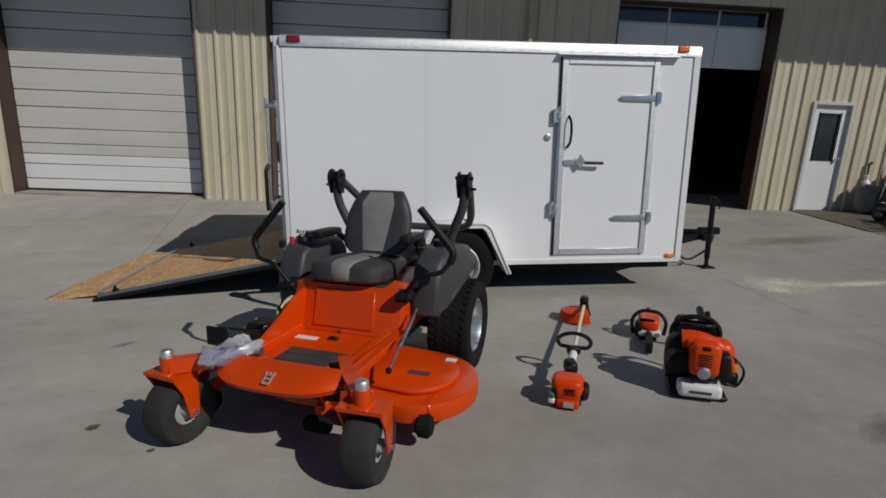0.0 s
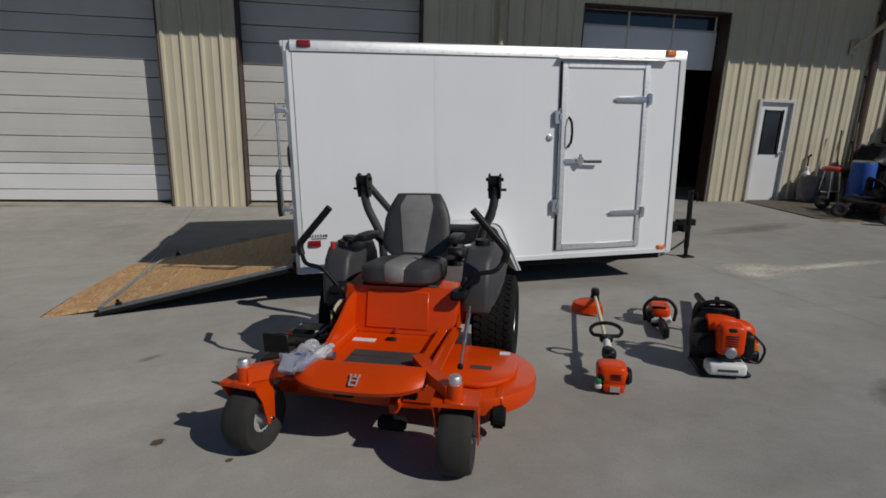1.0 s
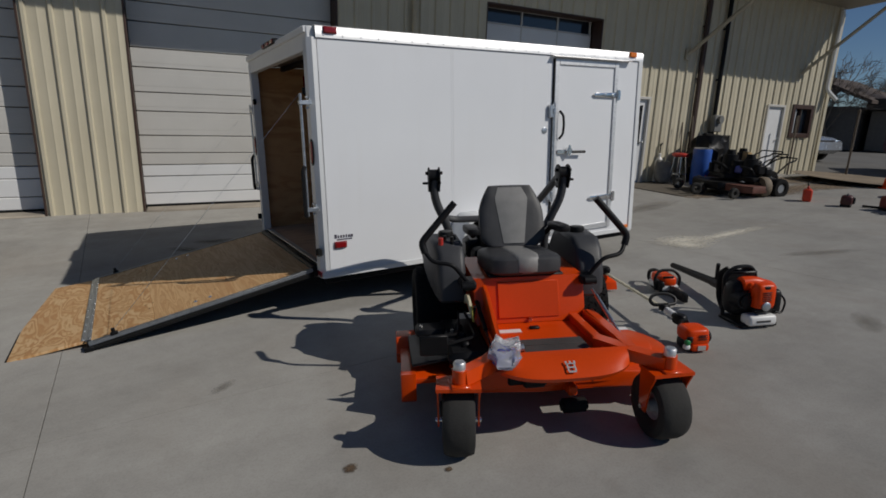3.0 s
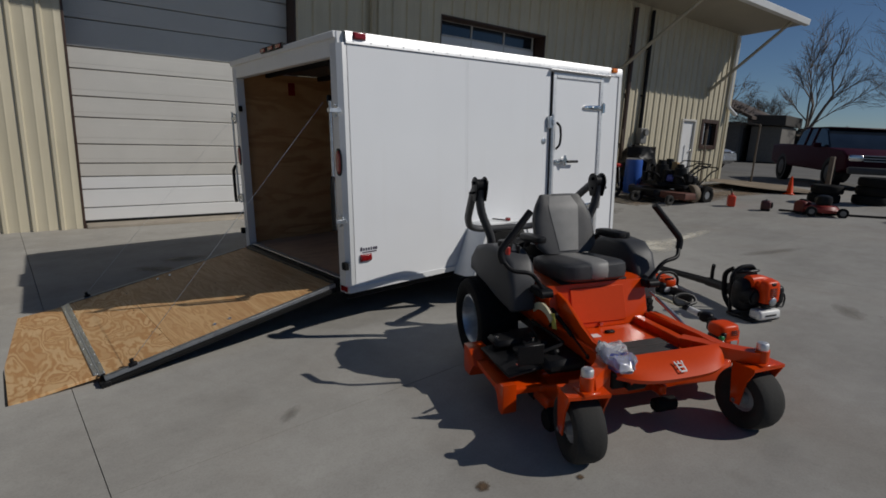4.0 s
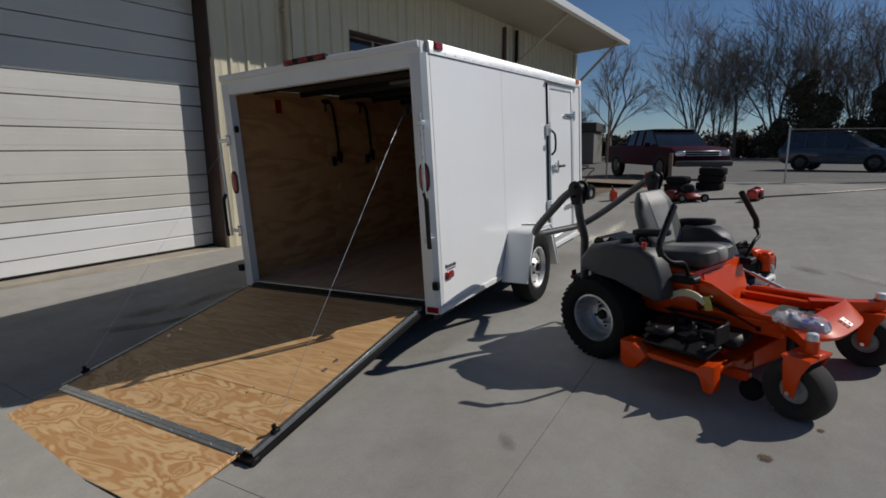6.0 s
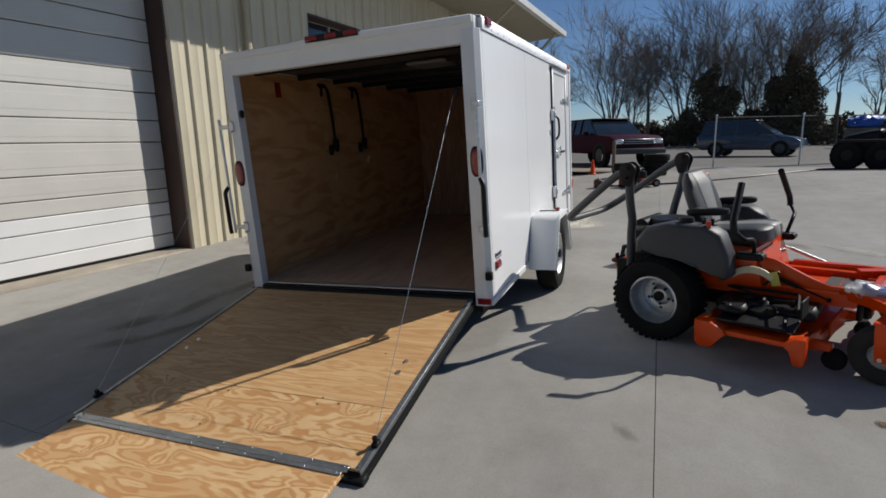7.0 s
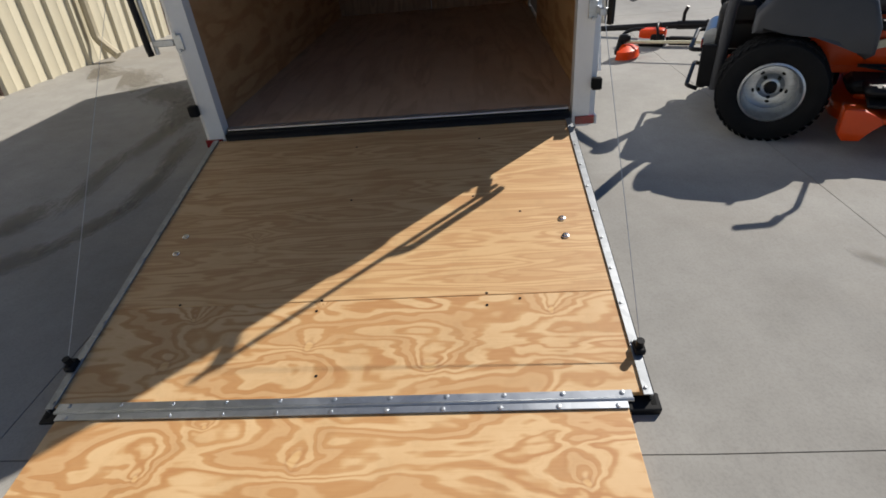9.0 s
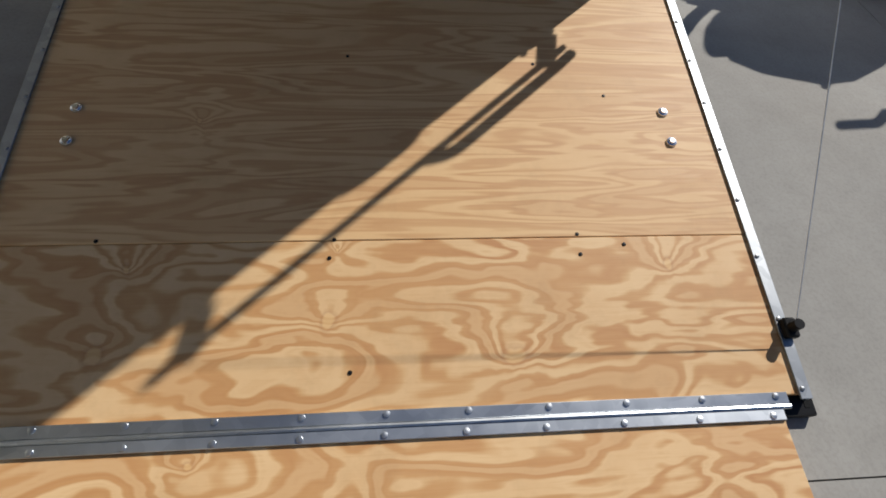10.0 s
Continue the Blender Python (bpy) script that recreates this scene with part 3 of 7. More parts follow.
def tyre(bm, r, w, rim, m, n=40):
    """A tyre round the axis z of m, w wide, with shoulders."""
    h, s = w / 2, r - rim
    prof = [(rim, -h * 0.78), (rim + s * 0.25, -h * 0.95), (rim + s * 0.55, -h), (rim + s * 0.85, -h * 0.93), (r - 0.006, -h * 0.75), (r, -h * 0.45), (r, 0.0)]
    prof = prof + [(a, -b) for a, b in prof[-2::-1]]
    lathe(bm, prof + [(rim - 0.01, h * 0.6), (rim - 0.01, -h * 0.6)], n, m, True)


def tread(bm, r, w, m, lugs, depth):
    for row in range(-2, 3):
        for i in range(lugs):
            a = 2 * math.pi * (i + (row % 2) * 0.5) / lugs
            q = m @ pose(0, 0, row * w * 0.175, 0, 0, math.degrees(a)) @ pose(r + depth * 0.3, 0, 0, 24 * (1 if row % 2 else -1), 0, 0)
            bmesh.ops.create_cube(bm, size=1.0, matrix=q @ Matrix.Diagonal((depth * 1.6, 2 * math.pi * r / lugs * 0.62, w * 0.15, 1)))


def wheel(parent, m, r, w, rim_r, rim_mat, n=40, lugs=0, depth=0.012, dish=0.25, holes=8, rubber=RUBBER, name="wheel", hole=(0.76, 0.085)):
    """A wheel whose outer face looks along z of m: tyre, rim with holes, hub."""
    t = part(name, made(tyre, r, w, rim_r, m, n), rubber, parent)
    if lugs:
        tagged(part("tread", made(tread, r, w, m, lugs, depth), rubber, t), kind="stuff")
    bm = bmesh.new()
    h = w / 2
    lathe(bm, [(rim_r + 0.008, h * 0.80), (rim_r - 0.006, h * 0.84), (rim_r - 0.02, h * 0.6), (rim_r - 0.025, h * dish), (rim_r * 0.62, h * dish + 0.012), (rim_r * 0.45, h * dish + 0.004), (rim_r * 0.32, h * dish + 0.03), (rim_r * 0.28, h * dish + 0.035), (0.004, h * dish + 0.035), (0.004, -h * 0.7), (rim_r - 0.01, -h * 0.7), (rim_r + 0.008, -h * 0.8)], 32, m, False, False)
    rim = part("rim", bm, rim_mat, t)
    for i in range(holes):
        bm = bmesh.new()
        a = 2 * math.pi * i / holes
        q = m @ pose(rim_r * hole[0] * math.cos(a), rim_r * hole[0] * math.sin(a), h * dish + (0.002 if hole[0] > 0.7 else 0.006), 0, 0, math.degrees(a)) @ Matrix.Diagonal((0.75, 1.25, 1, 1))
        lathe(bm, [(rim_r * hole[1], 0), (rim_r * hole[1], 0.009), (rim_r * 0.03, 0.010)], 12, q)
        part("rim_hole", bm, STEEL_BLACK, rim)
    bm = bmesh.new()
    lathe(bm, [(rim_r * 0.22, h * dish + 0.03), (rim_r * 0.2, h * dish + 0.06), (rim_r * 0.08, h * dish + 0.065)], 18, m)
    for i in range(5):
        a = 2 * math.pi * i / 5
        cyl(bm, m @ Vector((rim_r * 0.37 * math.cos(a), rim_r * 0.37 * math.sin(a), h * dish)), m @ Vector((rim_r * 0.37 * math.cos(a), rim_r * 0.37 * math.sin(a), h * dish + 0.03)), 0.011, n=6)
    part("hub", bm, STEEL_BLACK if rim_r > 0.1 else CHROME, t)
    return t


def panel(name, c, s, mat, bev=0.0, label="", parent=None):
    return part(name, made(box, c, s, bev), mat, parent or trailer, label)


# skin of the near side, in sheets with hairline joints
for x0, x1, z0, z1 in ((0.06, 1.2466, LOW, 2.16), (1.2474, 2.43, LOW, 2.16), (3.325, 3.65, LOW, 2.16), (2.43, 3.325, LOW, 0.385), (2.43, 3.325, 2.135, 2.16)):
    panel("side_panel", ((x0 + x1) / 2, 0.012, (z0 + z1) / 2), (x1 - x0 - 0.0004, 0.024, z1 - z0), WHITE)
panel("side_panel", (LONG / 2, WIDE - 0.012, 1.235), (LONG - 0.1, 0.024, 1.85), WHITE)
panel("front_panel", (LONG - 0.012, WIDE / 2, 1.235), (0.024, WIDE - 0.08, 1.85), WHITE)
bm = bmesh.new()
prism(bm, [(0.0, 2.165), (0.0, 2.235), (0.03, 2.25), (WIDE / 2, 2.285), (WIDE - 0.03, 2.25), (WIDE, 2.235), (WIDE, 2.165)], 0.07, LONG - 0.01, pose(0, 0, 0, 90, 0, 90))
part("roof", bm, WHITE_TRIM, trailer)
bm = bmesh.new()
prism(bm, [(-0.012, 2.165), (-0.012, 2.235), (0.0, 2.252), (0.04, 2.262), (0.04, 2.255), (0.001, 2.246), (0.001, 2.165)], 0.055, LONG + 0.012, pose(0, 0, 0, 90, 0, 90))
for i in range(24):
    cyl(bm, (0.12 + i * 0.15, -0.012, 2.185), (0.12 + i * 0.15, -0.0155, 2.185), 0.006, n=6)
part("top_rail", bm, ALU, trailer, "polished aluminium top rail with screws")
panel("seam", (1.27, 0.0008, 1.24), (0.004, 0.0034, 1.84), WHITE_TRIM, 0, "thin vertical sheet seam")
panel("bottom_rail", (LONG / 2, -0.004, LOW + 0.02), (LONG, 0.012, 0.045), WHITE_TRIM, 0.002)
for y in (-0.006, WIDE + 0.006):
    panel("corner_trim", (LONG - 0.02, y, 1.24), (0.06, 0.014, 1.86), WHITE_TRIM, 0.003)
# lining, floor, ceiling bows
panel("floor", (LONG / 2, WIDE / 2, LOW + 0.073), (LONG - 0.1, WIDE - 0.06, 0.03), PLY_FLOOR, 0, "scuffed plywood floor coloured pale for bounced light")
def lining(name, c, s, rot, mat=PLY_WALL):
    # sheets are built flat so that the grain runs along the wall
    ob = part(name, made(box, (0, 0, 0), s), mat, trailer, "orange-brown plywood lining")
    ob.matrix_basis = pose(*c, *rot)
for i in range(3):
    x0, x1 = 0.07 + i * 1.188, 0.07 + (i + 1) * 1.188
    lining("lining", ((x0 + x1) / 2, WIDE - 0.045, 1.255), (x1 - x0 - 0.004, 1.79, 0.012), (90, 0, 0))
for x0, x1, z0, z1 in ((0.08, 1.25, 0.37, 2.15), (1.254, 2.4, 0.37, 2.15), (3.34, 3.645, 0.37, 2.15)):
    lining("lining", ((x0 + x1) / 2, 0.045, (z0 + z1) / 2), (x1 - x0, z1 - z0, 0.012), (90, 0, 0))
# The front sheets take the plywood with deep shade in its colour.
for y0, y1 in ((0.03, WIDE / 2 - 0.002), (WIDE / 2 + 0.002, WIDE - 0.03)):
    lining("lining", (LONG - 0.045, (y0 + y1) / 2, 1.255), (y1 - y0, 1.79, 0.012), (90, 0, 90), PLY_FRONT_SHADED)
# The sheet's dark brown carries the shade under the trailer roof.
panel("ceiling_sheet", (LONG / 2, WIDE / 2, 2.165), (LONG - 0.1, WIDE - 0.06, 0.008), plain("shaded_sheet", (0.10, 0.08, 0.068), 0.6, vary=0.15))
for i in range(6):
    panel("roof_bow", (0.35 + i * 0.6, WIDE / 2, 2.135), (0.045, WIDE - 0.08, 0.045), STEEL_BLACK, 0.004, "dark steel roof bow")
panel("roof_vent", (1.05, 0.76, 2.125), (0.36, 0.36, 0.03), METER_GREY, 0.01, "dull grey plastic roof vent")
# rear frame
for y, s in ((0.0, 1), (WIDE, -1)):
    bm = made(prism, [(0.0675, y), (0.026, y), (-0.0075, y + s * 0.033), (-0.0075, y + s * 0.122), (0.0675, y + s * 0.122)], 0.292, 2.17, Matrix(), 0.004)
    part("rear_post", bm, WHITE_TRIM, trailer)
bm = bmesh.new()
box(bm, (0.03, WIDE / 2, 2.165), (0.07, WIDE - 0.05, 0.17), 0.008)
box(bm, (-0.012, WIDE / 2, 2.225), (0.03, WIDE - 0.07, 0.05), 0.006)
part("rear_header", bm, WHITE_TRIM, trailer)
panel("rear_sill", (0.02, WIDE / 2, LOW + 0.03), (0.1, WIDE - 0.27, 0.10), STEEL_BLACK, 0.004, "black painted rear sill")
panel("sill_edge", (0.035, WIDE / 2, LOW + 0.09), (0.05, WIDE - 0.28, 0.010), ALU, 0.002, "bare metal sill edge")
tube_bm = made(tube, [(-0.028, 0.15, LOW + 0.052), (-0.028, WIDE - 0.15, LOW + 0.052)], 0.026, 10, 0)
part("hinge_tube", tube_bm, STEEL_BLACK, trailer)
# lamps
def oval_lamp(y, z):
    ring = made(pillow, (-0.008, y, z), (0.008, 0.046, 0.105), 0.75)
    lamp = part("tail_light", ring, BLACK_PLASTIC, trailer, "oval red tail light in a black rim")
    part("lens", made(pillow, (-0.012, y, z), (0.012, 0.036, 0.088), 0.75), RED_LENS, lamp)
for y in (0.056, WIDE - 0.054):
    oval_lamp(y, 1.318)
bm = bmesh.new()
box(bm, (-0.02, 1.08, 2.25), (0.05, 0.44, 0.045), 0.006)
bar = part("light_bar", bm, BLACK_PLASTIC, trailer, "dark light bar on the header")
for y in (0.92, 1.08, 1.24):
    part("lens", made(box, (-0.046, y, 2.25), (0.01, 0.1, 0.03), 0.004), RED_LENS, bar)
def marker(x, y, z, s, mat, name="marker_light"):
    base = part(name, made(box, (x, y, z), (s[0] + 0.006, s[1], s[2] + 0.006), 0.003), mat, trailer)
    part("lens", made(pillow, (x, y - 0.006, z), (s[0] / 2, s[1] * 0.8, s[2] / 2), 0.4), mat, base)
marker(0.167, -0.014, 2.222, (0.1, 0.014, 0.045), RED_LENS)
marker(3.53, -0.014, 2.225, (0.1, 0.014, 0.045), AMBER_LENS)
marker(0.162, -0.006, 0.565, (0.1, 0.014, 0.05), RED_LENS)
marker(3.585, -0.006, 0.356, (0.08, 0.014, 0.035), AMBER_LENS)
for z in (2.21, 2.05):
    part("marker_light", made(pillow, (LONG + 0.012, 0.06, z), (0.012, 0.04, 0.02), 0.5), AMBER_LENS, trailer)
for y in (0.056, WIDE - 0.056):
    panel("reflector", (-0.010, y, 0.327), (0.008, 0.1, 0.045), RED_LENS, 0.002)
# maker's mark as plain strokes
bm = bmesh.new()
for i, (w, h) in enumerate(((0.026, 0.03), (0.016, 0.022), (0.018, 0.022), (0.018, 0.022), (0.016, 0.024), (0.02, 0.022), (0.03, 0.022))):
    box(bm, (0.125 + i * 0.023, -0.002, 0.632 + h / 2 - 0.011), (w * 0.62, 0.004, h))
box(bm, (0.2, -0.002, 0.608), (0.13, 0.004, 0.008))
part("decal", bm, plain("decal_blue", (0.06, 0.05, 0.08), 0.5), trailer)
# lock bars and latches on the rear posts
for y, s in ((0.018, -1), (WIDE - 0.012, 1)):
    yy, xx = (y + 0.105, 0.0) if s > 0 else (y - 0.006, -0.085)
    bar = part("lock_bar", made(tube, [(xx, yy, 0.82), (xx, yy, 1.76)], 0.011, 8, 0), GALV, trailer)
    for z in (1.695, 0.873):
        bm = bmesh.new()
        box(bm, (-0.012, y - s * 0.03, z), (0.010, 0.045, 0.08), 0.003)
        box(bm, (-0.008 + xx / 2, (y + yy) / 2, z), (0.012 - xx, 0.11 if s > 0 else 0.04, 0.032), 0.003)
        for k in (-0.04, 0.04):
            cyl(bm, (-0.02, y - s * 0.03, z + k), (-0.034, y - s * 0.03, z + k), 0.009, n=6)
        part("keeper", bm, GALV, bar)
    hy = yy + s * 0.026
    h = made(tube, [(xx - 0.004, yy, 1.21), (xx - 0.026, hy, 1.17), (xx - 0.026, hy, 0.86), (xx - 0.02, hy, 0.82)], 0.017, 8, 0.03)
    part("handle", h, BLACK_PLASTIC, bar)
    panel("rubber_stop", (-0.02, y + s * 0.01, 0.52), (0.04, 0.05, 0.06), RUBBER, 0.006)

# side door
door = part("side_door", made(box, (2.878, 0.008, 1.26), (0.80, 0.03, 1.68), 0.004), WHITE, trailer, "white side door in an aluminium frame")
bm = bmesh.new()
for x, w in ((2.46, 0.055), (3.295, 0.055)):
    box(bm, (x, -0.008, 1.262), (w, 0.03, 1.75), 0.004)
for z in (0.415, 2.108):
    box(bm, (2.878, -0.008, z), (0.778, 0.028, 0.055), 0.004)
part("door_frame", bm, ALU, door)
part("door_gasket", made(box, (2.425, -0.006, 1.26), (0.012, 0.02, 1.75)), RUBBER, door)
bm = bmesh.new()
prism(bm, [(0.0, 2.158), (-0.055, 2.145), (-0.058, 2.15), (0, 2.172)], 2.39, 3.5, pose(0, 0, 0, 90, 0, 90))
part("drip_edge", bm, ALU, trailer)
for z in (1.805, 0.73):
    bm = bmesh.new()
    prism(bm, [(2.965, z), (2.995, z + 0.022), (3.30, z + 0.028), (3.30, z - 0.028), (2.995, z - 0.022)], 0.0, 0.016, Matrix(((1, 0, 0, 0), (0, 0, -1, -0.012), (0, 1, 0, 0), (0, 0, 0, 1))), 0.004)
    box(bm, (3.34, -0.02, z), (0.03, 0.035, 0.10), 0.005)
    cyl(bm, (3.322, -0.03, z - 0.055), (3.322, -0.03, z + 0.055), 0.014, n=10)
    for x in (3.03, 3.14, 3.25):
        cyl(bm, (x, -0.026, z), (x, -0.036, z), 0.010, n=6)
    part("strap_hinge", bm, CHROME, door, "zinc-plated strap hinge")
lock = part("cam_bar", made(tube, [(2.425, -0.03, 0.74), (2.425, -0.03, 1.72)], 0.014, 8, 0), GALV, door)
for z in (1.64, 0.82):
    bm = bmesh.new()
    box(bm, (2.395, -0.022, z), (0.055, 0.035, 0.12), 0.004)
    box(bm, (2.42, -0.035, z), (0.03, 0.03, 0.06), 0.004)
    part("keeper", bm, GALV, lock)
part("grab_handle", made(tube, [(2.51, -0.02, 1.64), (2.522, -0.06, 1.60), (2.528, -0.065, 1.50), (2.522, -0.06, 1.41), (2.51, -0.02, 1.37)], 0.012, 8, 0.03), BLACK_PLASTIC, door)
bm = bmesh.new()
box(bm, (2.56, -0.03, 1.24), (0.16, 0.012, 0.04), 0.004)
cyl(bm, (2.63, -0.02, 1.245), (2.63, -0.055, 1.245), 0.038, n=16)
box(bm, (2.63, -0.05, 1.25), (0.03, 0.02, 0.11), 0.004)
hasp = part("hasp", bm, CHROME, door)
part("hasp_grip", made(tube, [(2.67, -0.055, 1.235), (2.84, -0.06, 1.232)], 0.014, 8, 0), BLACK_PLASTIC, hasp)
bm = bmesh.new()
lathe(bm, [(0.032, 0), (0.032, 0.006), (0.02, 0.010), (0.005, 0.010)], 18, pose(2.33, 0, 1.455, 90))
part("door_holdback", bm, GALV, trailer)

# fenders, wheels, axle
ARCH = [(1.095, 0.275), (1.275, 0.685), (1.325, 0.725), (1.74, 0.725), (1.79, 0.69), (1.975, 0.275)]


def fender(y0, y1):
    prof = ARCH + [(1.945, 0.268), (1.755, 0.66), (1.72, 0.69), (1.345, 0.69), (1.31, 0.665), (1.125, 0.268)]
    bm = bmesh.new()
    prism(bm, prof, -y1, -y0, pose(0, 0, 0, 90), 0.004)
    yo = y0 if y0 < 0 else y1
    tube(bm, [(x, yo, z) for x, z in ARCH], 0.011, 6, 0.04)
    part("fender", bm, WHITE_TRIM, trailer)


for y in (-0.0035, WIDE + 0.0035):
    part("wheel_well", made(prism, [(1.14, 0.315), (1.305, 0.66), (1.345, 0.688), (1.72, 0.688), (1.755, 0.66), (1.925, 0.315)], -y - 0.003, -y + 0.003, pose(0, 0, 0, 90)), STEEL_BLACK, trailer, "black wheel well behind the tyre")
fender(-0.255, -0.006)
fender(WIDE + 0.007, WIDE + 0.255)
bm = bmesh.new()
tube(bm, [(1.585, -0.02, 0.732), (1.612, -0.165, 0.733)], 0.006, 6, 0)
lamp = part("fender_marker", bm, BLACK_PLASTIC, trailer, "thin black bar with a red lens on the fender")
part("lens", made(pillow, (1.618, -0.185, 0.742), (0.022, 0.022, 0.018), 0.6), RED_LENS, lamp)
wheel(trailer, pose(1.51, -0.133, 0.333, 90), 0.333, 0.19, 0.195, ALU, 40, 0, dish=0.35, holes=8)
wheel(trailer, pose(1.51, WIDE + 0.133, 0.333, -90), 0.333, 0.19, 0.195, ALU, 40, 0, dish=0.35, holes=8)
part("axle", made(tube, [(1.51, -0.1, 0.333), (1.51, 0.05, 0.25), (1.51, WIDE - 0.05, 0.25), (1.51, WIDE + 0.1, 0.333)], 0.03, 10, 0.05), STEEL_BLACK, trailer)
bm = bmesh.new()
for y in (0.12, WIDE - 0.12):
    panel("chassis_rail", (LONG / 2, y, LOW - 0.03), (LONG - 0.1, 0.06, 0.10), STEEL_BLACK, 0.004)
for i in range(7):
    panel("cross_member", (0.15 + i * 0.56, WIDE / 2, LOW - 0.02), (0.05, WIDE - 0.3, 0.07), STEEL_BLACK, 0.003)
box(bm, (LONG / 2, WIDE / 2, LOW + 0.025), (LONG - 0.14, WIDE - 0.14, 0.02))
part("underfloor", bm, STEEL_BLACK, trailer)
tongue = bmesh.new()
for y0 in (0.25, WIDE - 0.25):
    tube(tongue, [(3.2, y0, LOW + 0.02), (4.62, WIDE / 2 + (0.05 if y0 > 1 else -0.05), LOW + 0.06)], 0.05, 4, 0)
box(tongue, (4.68, WIDE / 2, LOW + 0.09), (0.25, 0.09, 0.08), 0.01)
part("tongue", tongue, STEEL_BLACK, trailer)
bm = bmesh.new()
JX, JY = 4.54, 0.84
cyl(bm, (JX, JY, 0.12), (JX, JY, 0.80), 0.03, n=12)
cyl(bm, (JX, JY, 0.02), (JX, JY, 0.2), 0.023, n=12)
box(bm, (JX, JY, 0.012), (0.15, 0.14, 0.02), 0.004)
box(bm, (JX, JY, 0.80), (0.06, 0.06, 0.05), 0.008)
box(bm, (JX - 0.04, JY + 0.10, LOW + 0.06), (0.08, 0.24, 0.08), 0.006)
tube(bm, [(JX, JY, 0.8), (JX, JY - 0.12, 0.8), (JX, JY - 0.12, 0.70)], 0.01, 6, 0.02)
part("jack", bm, STEEL_BLACK, trailer, "black tongue jack with a crank")
bm = bmesh.new()
box(bm, (4.2, WIDE / 2 - 0.02, LOW + 0.16), (0.2, 0.16, 0.1), 0.01)
tube(bm, [(4.0, 0.95, LOW + 0.05), (4.3, 0.85, 0.08), (4.6, 0.93, 0.2), (4.7, 1.0, LOW + 0.05)], 0.012, 6, 0.1)
part("wiring", bm, STEEL_BLACK, trailer)

# ramp: a frame from the sill down to the ground, with a hinged flap
RAMP_TOP, RAMP_END = Vector((-0.045, 0, 0.353)), Vector((-1.662, 0, 0.060))
slope = math.degrees(math.atan2(RAMP_TOP.z - RAMP_END.z, RAMP_TOP.x - RAMP_END.x))
run = (RAMP_TOP - RAMP_END).length
ramp = new("ramp_door")
ramp.parent = trailer
ramp.matrix_basis = pose(*RAMP_TOP, 0, -slope, 0)
ramp["label"] = "lowered plywood ramp door edged in galvanised steel"
R0, R1 = 0.139, 2.082
def rpart(name, c, s, mat, bev=0.0, label=""):
    return part(name, made(box, c, s, bev), mat, ramp, label)
split = -1.213
rpart("plywood", (split / 2, 1.1105, -0.012), (-split - 0.0015, 1.918, 0.02), PLY_FINE, 0.002, "straight-grained plywood board")
rpart("plywood", ((split - run + 0.012) / 2, 1.1105, -0.0125), (run - 0.012 + split - 0.0015, 1.918, 0.02), PLY_ROUGH, 0.002, "plywood board with flame grain and knots")
for y, s in ((R0, 1), (R1, -1)):
    bm = bmesh.new()
    box(bm, (-run / 2, y + s * 0.009, 0.002), (run, 0.029, 0.006), 0.001)
    box(bm, (-run / 2, y - s * 0.002, -0.012), (run, 0.006, 0.024), 0.001)
    for i in range(10):
        lathe(bm, [(0.006, 0), (0.005, 0.003), (0.002, 0.004)], 8, pose(-0.09 - i * 0.17, y + s * 0.014, 0.005))
    part("edge_angle", bm, DULL_GALV, ramp)
    bm = bmesh.new()
    box(bm, (-run / 2 - 0.02, y - s * 0.008, -0.037), (run, 0.022, 0.026), 0.004)
    box(bm, (-run / 2 - 0.02, y - s * 0.012, -0.053), (run + 0.02, 0.024, 0.006), 0.002)
    part("seal", bm, RUBBER, ramp, "black rubber seal")
    bm = bmesh.new()
    box(bm, (-run + 0.166, y, 0.012), (0.05, 0.034, 0.024), 0.005)
    cyl(bm, (-run + 0.166, y, 0.022), (-run + 0.166, y, 0.05), 0.013, n=10)
    part("cable_bracket", bm, STEEL_BLACK, ramp)
    # bolts of the bracket plate
    for x in (-0.804, -0.913):
        yy = 0.291 if s > 0 else 1.934
        bm = bmesh.new()
        lathe(bm, [(0.016, 0), (0.015, 0.004), (0.008, 0.006), (0.007, 0.010), (0.002, 0.010)], 12, pose(x, yy, -0.001))
        part("bolt", bm, CHROME, ramp)
for x, y in ((-1.205, 0.62), (-1.262, 0.62), (-1.21, 1.24), (-1.26, 1.25), (-1.205, 1.80), (-1.541, 1.195), (-1.236, 0.50), (-0.742, 0.46), (-0.62, 0.66), (-0.60, 1.22), (-0.14, 0.62), (-0.15, 1.26)):
    part("screw", made(lathe, [(0.0055, 0), (0.005, 0.0015), (0.001, 0.002)], 8, pose(x, y, -0.002)), STEEL_BLACK, ramp, "small dark screw head")
bm = bmesh.new()
box(bm, (-run / 2 - 0.02, 1.1105, -0.038), (run - 0.02, 1.86, 0.028))
part("ramp_frame", bm, STEEL_BLACK, ramp)
bm = bmesh.new()
box(bm, (-run - 0.005, 1.1105, -0.042), (0.06, 2.0, 0.034), 0.004)
part("end_channel", bm, STEEL_BLACK, ramp, "dirty dark steel end channel")
